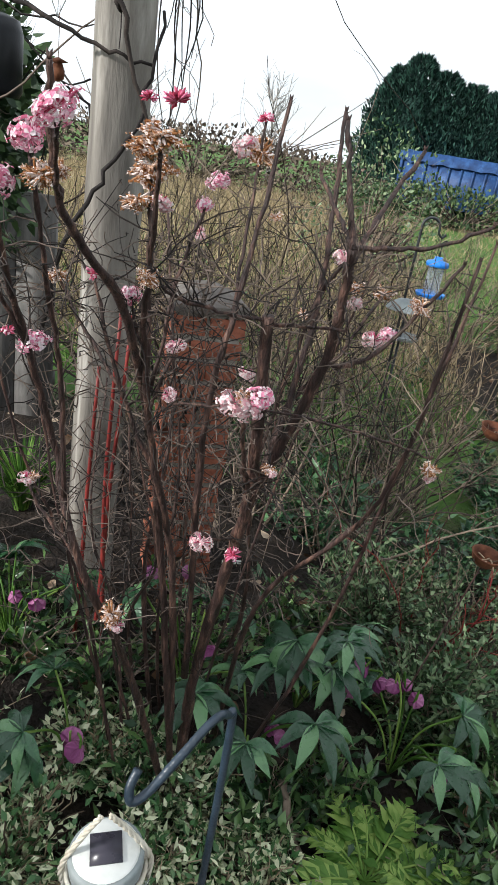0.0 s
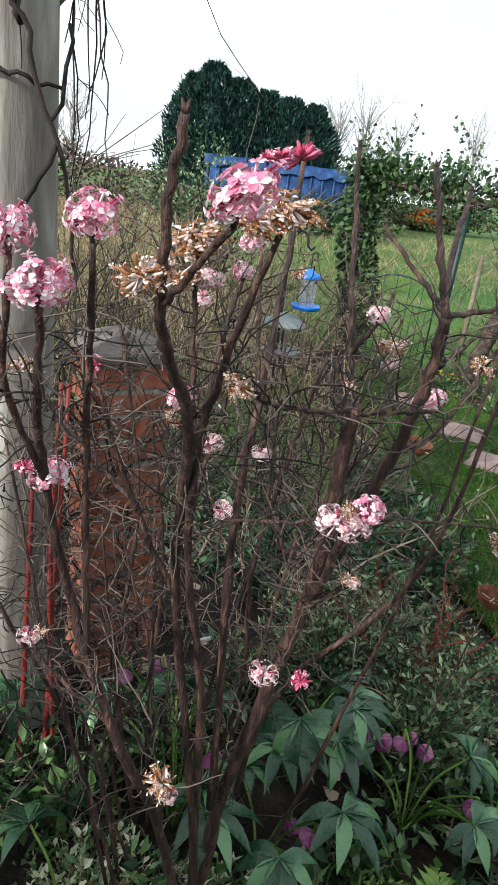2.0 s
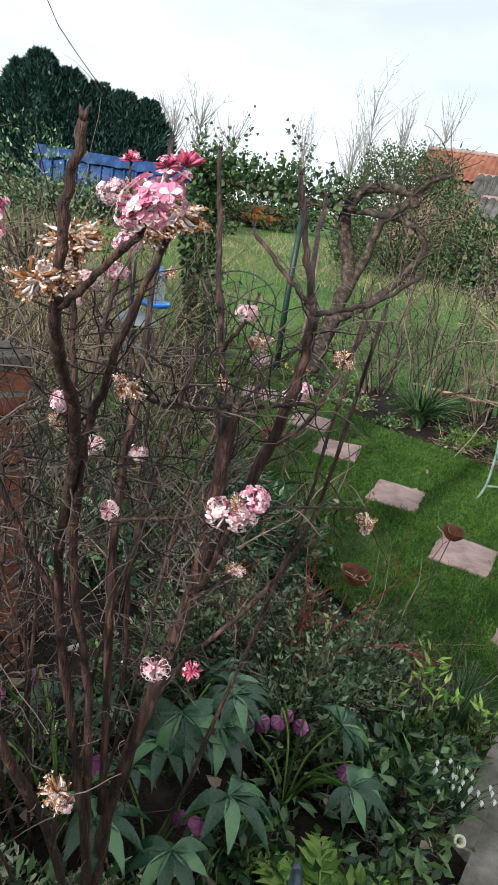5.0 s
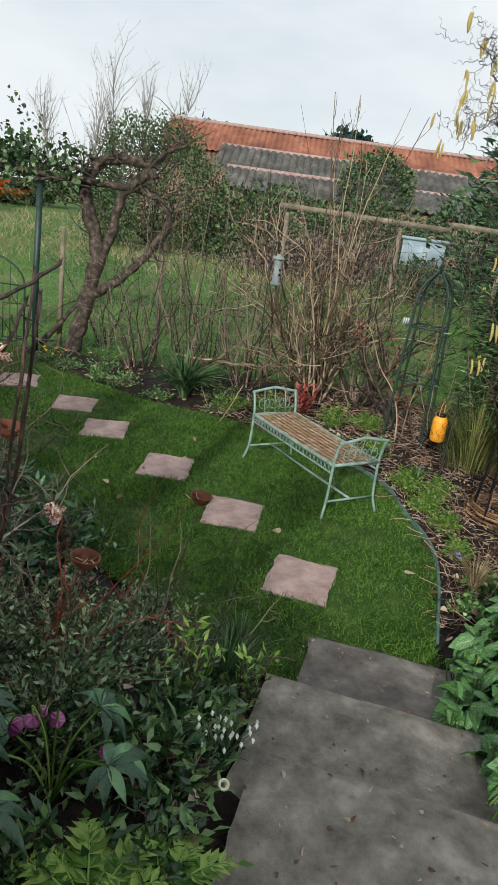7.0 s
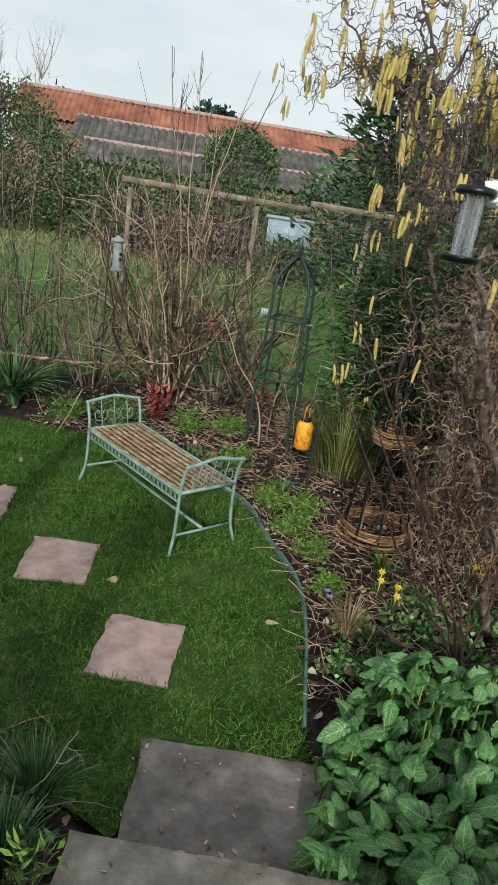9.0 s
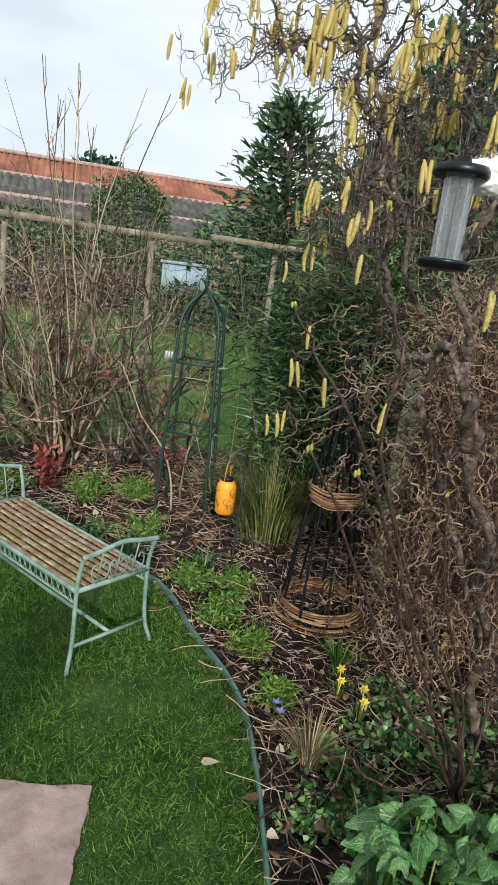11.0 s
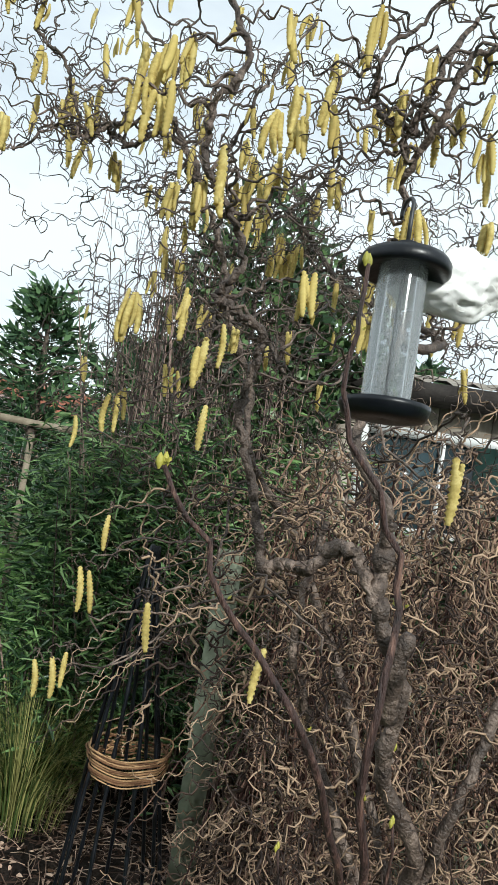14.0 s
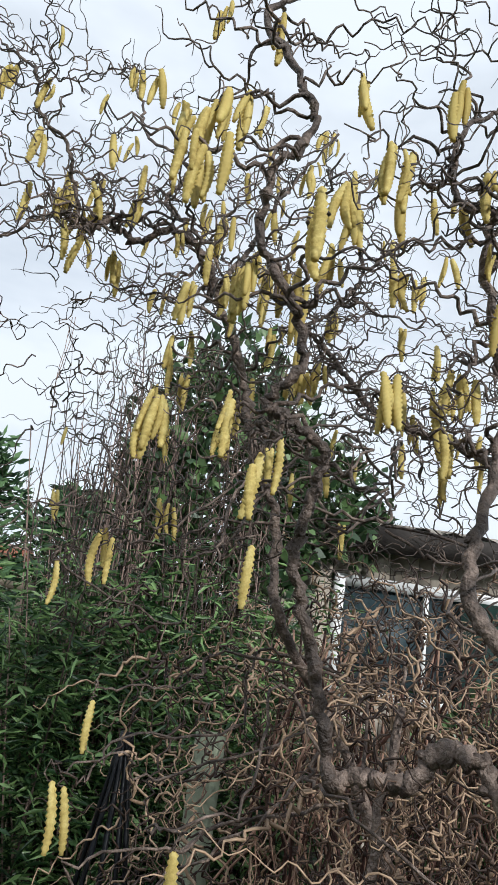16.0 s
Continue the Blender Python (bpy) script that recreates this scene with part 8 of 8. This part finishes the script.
def small_bulbs():
    root = strap_clump("snowdrops", 1.10, 1.24, 60, 0.17, 0.006, M_STRAP, "clump of white snowdrops beside the path", 0.6)
    g = Geo()
    for _ in range(24):
        a, r = RNG.uniform(0, 6.28), RNG.uniform(0, 0.1)
        top = np.array((r * math.cos(a), r * math.sin(a), RNG.uniform(0.12, 0.18)))
        for k in range(3):
            th = k * 2.09
            g.leaves(LEAF, [top], [(0.35 * math.cos(th), 0.35 * math.sin(th), -1)], [(math.cos(th), math.sin(th), 0.3)], [0.022], [0.011])
    g.make("bloom", M_WHITE, parent=root)
    for x, y in ((4.2, 1.44), (4.3, 1.58), (4.86, 1.12), (4.95, 1.18)):
        root = strap_clump("daffodil", x, y, 12, 0.17, 0.008, M_STRAP, "small yellow daffodil flowering in the bed", 0.35)
        g = Geo()
        for c in ((0.01, 0.0, 0.18), (-0.04, -0.02, 0.15)):
            c = np.array(c)
            w = unit((-0.7, -0.3, 0.2))
            for k in range(6):
                th = k * 1.047
                o = np.array((-0.25 * math.cos(th), math.cos(th), math.sin(th)))
                g.leaves(LEAF, [c], [o], [w], [0.026], [0.015])
            g.tube([c, c + w * 0.02], [0.006, 0.011], 8)
            g.tube([(0, 0, 0), c], 0.003, 5)
        g.make("bloom", M_YELLOW, parent=root)
    for x, y in ((4.05, 1.80), (4.0, 1.76)):
        root = strap_clump("crocus", x, y, 8, 0.07, 0.003, M_STRAP, "pale violet crocus by the lawn edge", 0.5)
        g = Geo()
        for k in range(6):
            th = k * 1.047
            g.leaves(LEAF, [(0, 0, 0.05)], [(0.8 * math.cos(th), 0.8 * math.sin(th), 0.6)], [(0, 0, 1)], [0.034], [0.02])
        g.make("bloom", M_VIOLET, parent=root)
    root = strap_clump("yellow_crocus", 4.45, 7.6, 30, 0.1, 0.006, M_STRAP, "yellow spring bulbs by the gate", 0.7)
    g = Geo()
    for _ in range(9):
        c = RNG.normal(0, 0.12, 3) * (1, 1, 0) + (0, 0, 0.1)
        g.leaves(LEAF, [c] * 5, rand_dirs(5, 0, 1), rand_dirs(5), [0.03] * 5, [0.02] * 5)
    g.make("bloom", M_YELLOW, parent=root)
    root = strap_clump("snowdrops", 4.9, 1.22, 30, 0.14, 0.006, M_STRAP, "white snowdrops below the hazel", 0.5)
    g = Geo()
    for _ in range(9):
        c = RNG.normal(0, 0.06, 3) * (1, 1, 0) + (0, 0, 0.14)
        g.leaves(LEAF, [c] * 3, rand_dirs(3, -1, -0.5), rand_dirs(3), [0.022] * 3, [0.012] * 3)
    g.make("bloom", M_WHITE, parent=root)


small_bulbs()


def arum():
    root = new("arum_plant")
    root.location = (2.75, 0.85, 0.0)
    tagged(root, "dense clump of arum with marbled arrow-shaped leaves", "arum")
    shapes = []
    for k in range(4):
        t = np.linspace(-0.22, 1, 15)
        half = np.interp(t, (-0.22, -0.12, 0.0, 0.15, 0.4, 0.7, 0.9, 1.0), (0.10, 0.25, 0.40, 0.43, 0.36, 0.22, 0.09, 0.0))
        u = np.linspace(-1, 1, 9)
        v, uv = [], []
        for i, (a, h) in enumerate(zip(t, half)):
            for q in u:
                notch = 0.16 * max(0, 1 - abs(q) * 2.2) * max(0, 0.15 - a) / 0.37
                x = q * h * (1 + 0.05 * math.sin(a * 21 + k))
                z = 0.10 * abs(q) ** 1.3 * h + 0.018 * math.sin(a * 17 + q * 4 + k * 2) * abs(q) - 0.20 * max(a, 0) ** 2 - 0.06 * (abs(q) ** 4) * h * 3
                v.append((x, a + notch * 1.4, z))
                uv.append((q * 0.5 + 0.5, (a + 0.22) / 1.22))
        w = len(u)
        g = Geo()
        g.add(v, [(i * w + j, i * w + j + 1, (i + 1) * w + j + 1, (i + 1) * w + j) for i in range(len(t) - 1) for j in range(w - 1)])
        me = g.mesh("leaf", [M_ARUM])
        layer = me.uv_layers.new(name="UVMap")
        layer.data.foreach_set("uv", np.array([uv[l.vertex_index] for l in me.loops]).ravel())
        shapes.append(me)
    stalk = Geo()
    for k in range(900):
        s, l_ = RNG.uniform(1.85, 3.55), RNG.uniform(0.22, 1.45)
        if (s > 3.0 and l_ < 0.22 + 0.55 * (s - 3.0)) or (s < 2.45 and l_ < 0.36):
            continue
        p = STEP_N * s + STEP_E * l_
        zg = float(ground_z(*p))
        edge = l_ < 0.5
        z = zg + (RNG.uniform(0.06, 0.22) if edge else RNG.uniform(0.14, 0.36))
        q = np.array((p[0] - 2.75, p[1] - 0.85, z))
        L = RNG.uniform(0.07, 0.125)
        face = math.degrees(math.atan2(-STEP_E[1], -STEP_E[0])) - 90 + RNG.normal(0, 75)
        ob = new("leaf", shapes[RNG.integers(4)])
        ob.parent = root
        ob.matrix_local = pose(*q, RNG.normal(-20, 30), RNG.normal(0, 28), face) @ Matrix.Diagonal((L * 1.0, L, L * 1.5, 1))
        stalk.tube(smooth_path([(q[0] + RNG.normal(0, 0.04), q[1] + RNG.normal(0, 0.04), zg - 0.02), (q[0], q[1], (zg + z) / 2), q], 4), 0.004, 5, cap=False)
    stalk.make("stalk", M_LIME, parent=root)


arum()


# ---- small garden things ----
def bowls():
    for x, y, z, r, lab in ((0.675, 1.40, 1.30, 0.036, "rusty iron bowl on a thin garden stake"), (1.60, 1.935, 1.03, 0.044, "rusty iron bowl on a thin garden stake"), (1.05, 2.45, 1.25, 0.055, "rusty iron bowl on a thin garden stake")):
        root = new("bowl_on_stake")
        root.matrix_world = pose(x, y, z, 6, 5, 0)
        tagged(root, lab, "garden stake", "bowls on stakes")
        g = Geo()
        g.lathe([(0.001, -r * 0.85), (r * 0.55, -r * 0.75), (r * 0.9, -r * 0.35), (r, 0.0), (r * 1.05, 0.003), (r * 0.97, 0.003), (r * 0.86, -r * 0.33), (r * 0.5, -r * 0.68), (0.001, -r * 0.76)], sides=22)
        g.make("bowl", M_RUSTBOWL, parent=root)
        g = Geo()
        g.tube([(0, 0, -r * 0.8), (-0.02, 0.0, -0.45), (-0.06, 0.02, gz(x, y) - z - 0.05)], 0.0022, 6)
        g.make("stake", M_VSTEM, parent=root)
        g = Geo()
        for _ in range(7):
            g.tube(twig_path(RNG.normal(0, r * 0.4, 3) * (1, 1, 0) + (0, 0, -r * 0.35), rand_dirs(1, 0, 0.3)[0], r * 0.8, 4, 0.2), 0.002, 4)
        g.make("dry_stalk", M_TAN, parent=root)


bowls()


def jar_on_crook():
    root = new("garden_crook")
    root.location = (0.085, 0.735, 0.5)
    tagged(root, "dark blue-black coated iron garden crook", "crook")
    g = Geo()
    g.tube(smooth_path([(0, 0, 0), (0.0, 0, 0.45), (0.0, 0.0, 0.84), (-0.008, -0.01, 0.885), (-0.03, -0.04, 0.90), (-0.065, -0.075, 0.87), (-0.10, -0.105, 0.835), (-0.118, -0.118, 0.832), (-0.122, -0.112, 0.848), (-0.115, -0.10, 0.868)], 6), 0.0062, 9)
    g.make("crook_rod", mat("coated_iron", (0.012, 0.022, 0.035), (0.03, 0.05, 0.075), 14, 0.35, 0.2, 100, spec=0.6), parent=root)
    root = new("jar_lantern")
    root.matrix_world = pose(-0.045, 0.605, 1.10, 3, -4, 12)
    tagged(root, "glass jar solar lantern hung by cream rope", "lantern")
    g = Geo()
    g.lathe([(0.001, 0.0), (0.04, 0.0), (0.052, 0.012), (0.055, 0.04), (0.055, 0.11), (0.046, 0.135), (0.044, 0.15)], sides=28)
    ob = g.make("jar", M_GLASS, parent=root)
    ob.visible_shadow = False
    g = Geo()
    g.lathe([(0.047, 0.145), (0.048, 0.165), (0.045, 0.170), (0.001, 0.171)], sides=28)
    g.make("lid", M_GREYPL, parent=root)
    g = Geo()
    g.lathe([(0.042, 0.1715), (0.04, 0.1735), (0.001, 0.174)], sides=28)
    g.make("lid_face", M_WHITE, parent=root)
    g = Geo()
    g.box((-0.02, -0.02, 0.1745), (0.02, 0.02, 0.177))
    g.make("solar_panel", M_PANEL, parent=root)
    g = Geo()
    for sg in (-1, 1):
        p = smooth_path([(sg * 0.052, 0, 0.10), (sg * 0.055, 0, 0.15), (sg * 0.028, 0.0, 0.205), (0.006 * sg, 0, 0.238)], 7)
        t = np.arange(len(p)) * 1.1
        for q in (0, 2.1, 4.2):
            g.tube(p + np.stack([0.0022 * np.cos(t + q), 0.0022 * np.sin(t + q), 0 * t], 1), 0.0024, 5)
    g.tube([(0.05 * math.cos(a), 0.05 * math.sin(a), 0.14) for a in np.linspace(0, 6.28, 25)], 0.0035, 5)
    g.make("rope", M_ROPE, parent=root)


jar_on_crook()


def odds():
    g = Geo()
    g.lathe([(0.010, -0.14), (0.010, 0.0), (0.016, 0.003), (0.017, 0.012), (0.012, 0.014), (0.008, 0.008), (0.008, -0.1)], sides=18)
    ob = g.make("cane_topper", M_CREAM)
    ob.matrix_world = pose(0.985, 1.12, 0.60, 35, -28, 0)
    tagged(ob, "hollow cream plastic cane end standing by the path", "cane end")
    # blue bag
    bm = bmesh.new()
    bmesh.ops.create_icosphere(bm, subdivisions=4, radius=1)
    for v in bm.verts:
        n1 = noise.noise(v.co * 2.2) * 0.30 + noise.noise(v.co * 5) * 0.13 + abs(noise.noise(v.co * 9)) * 0.07
        v.co *= 1 + n1
        v.co = Vector((v.co.x * 0.11, v.co.y * 0.14, max(v.co.z, -0.45) * 0.08))
    me = bpy.data.meshes.new("blue_plastic_bag")
    bm.to_mesh(me)
    bm.free()
    me.materials.append(M_BAG)
    for p in me.polygons:
        p.use_smooth = True
    ob = new("blue_plastic_bag", me)
    ob.location = (2.08, 0.46, 0.33)
    tagged(ob, "crumpled shiny blue plastic bag beside the steps", "bag")
    # log by the basket, fallen branch in the bed
    g = Geo()
    p = smooth_path([(0.30, 1.28, 0.62), (0.33, 1.12, 0.60), (0.42, 1.0, 0.585), (0.55, 0.92, 0.57)], 6, 0.004)
    g.tube(p, np.linspace(0.014, 0.011, len(p)), 8)
    tagged(g.make("fallen_branch", M_TWIG), "grey fallen branch lying on the bed", "branch")
    g = Geo()
    g.tube(smooth_path([(5.15, 6.15, 0.35), (5.55, 5.75, 0.33), (5.9, 5.35, 0.36), (6.25, 5.0, 0.42)], 6, 0.01), 0.016, 7)
    for q in ((5.16, 6.14), (5.9, 5.36)):
        g.tube([(*q, -0.02), (*q, 0.38)], 0.018, 7)
    tagged(g.make("low_rail", M_TAN), "low rustic branch rail behind the lawn", "rail")
    g = Geo()
    for k in range(14):
        g.tube(twig_path((5.25 + 0.35 * RNG.random(), 5.75 + 0.3 * RNG.random(), 0), (0, 0, 1), 0.34, 4, 0.05), 0.012, 6)
    tagged(g.make("cut_stems", mat("red_brown_cut_stems", (0.16, 0.06, 0.04), (0.32, 0.15, 0.10), 8, 0.8, 0.3)), "cut red-brown coppiced stems in the bed", "cut stems")
    # star of netting and a small ornament on the climber
    g = Geo()
    pts = [(0.07 * (1 if k % 2 == 0 else 0.45) * math.cos(k * 0.785), 0, 0.07 * (1 if k % 2 == 0 else 0.45) * math.sin(k * 0.785)) for k in range(9)]
    g.tube(pts, 0.002, 5)
    for k in range(4):
        g.tube([pts[k], pts[k + 4]], 0.001, 4)
    ob = g.make("wire_star", M_WIRE)
    ob.location = (-0.60, 2.2, 2.40)
    tagged(ob, "pale wire star ornament hanging from the climber", "ornament")
    g = Geo()
    g.lathe([(0.001, -0.03), (0.018, -0.02), (0.02, 0.0), (0.012, 0.02), (0.028, 0.024), (0.001, 0.034)], sides=12)
    g.tube([(0, 0, 0.03), (0, 0, 0.16)], 0.001, 4)
    ob = g.make("hanging_bell", M_RUSTBOWL)
    ob.location = (-0.60, 2.22, 2.20)
    tagged(ob, "small orange-brown bell ornament hanging on a wire", "ornament")
    g = Geo()
    g.box((-0.03, -0.001, -0.006), (0.03, 0.001, 0.006))
    ob = g.make("plant_tag", M_WHITE)
    ob.matrix_world = pose(0.10, 1.75, 0.95, 0, 0, 10)
    tagged(ob, "white plastic plant label stuck among stems", "plant tag")


odds()
lawn_grass()
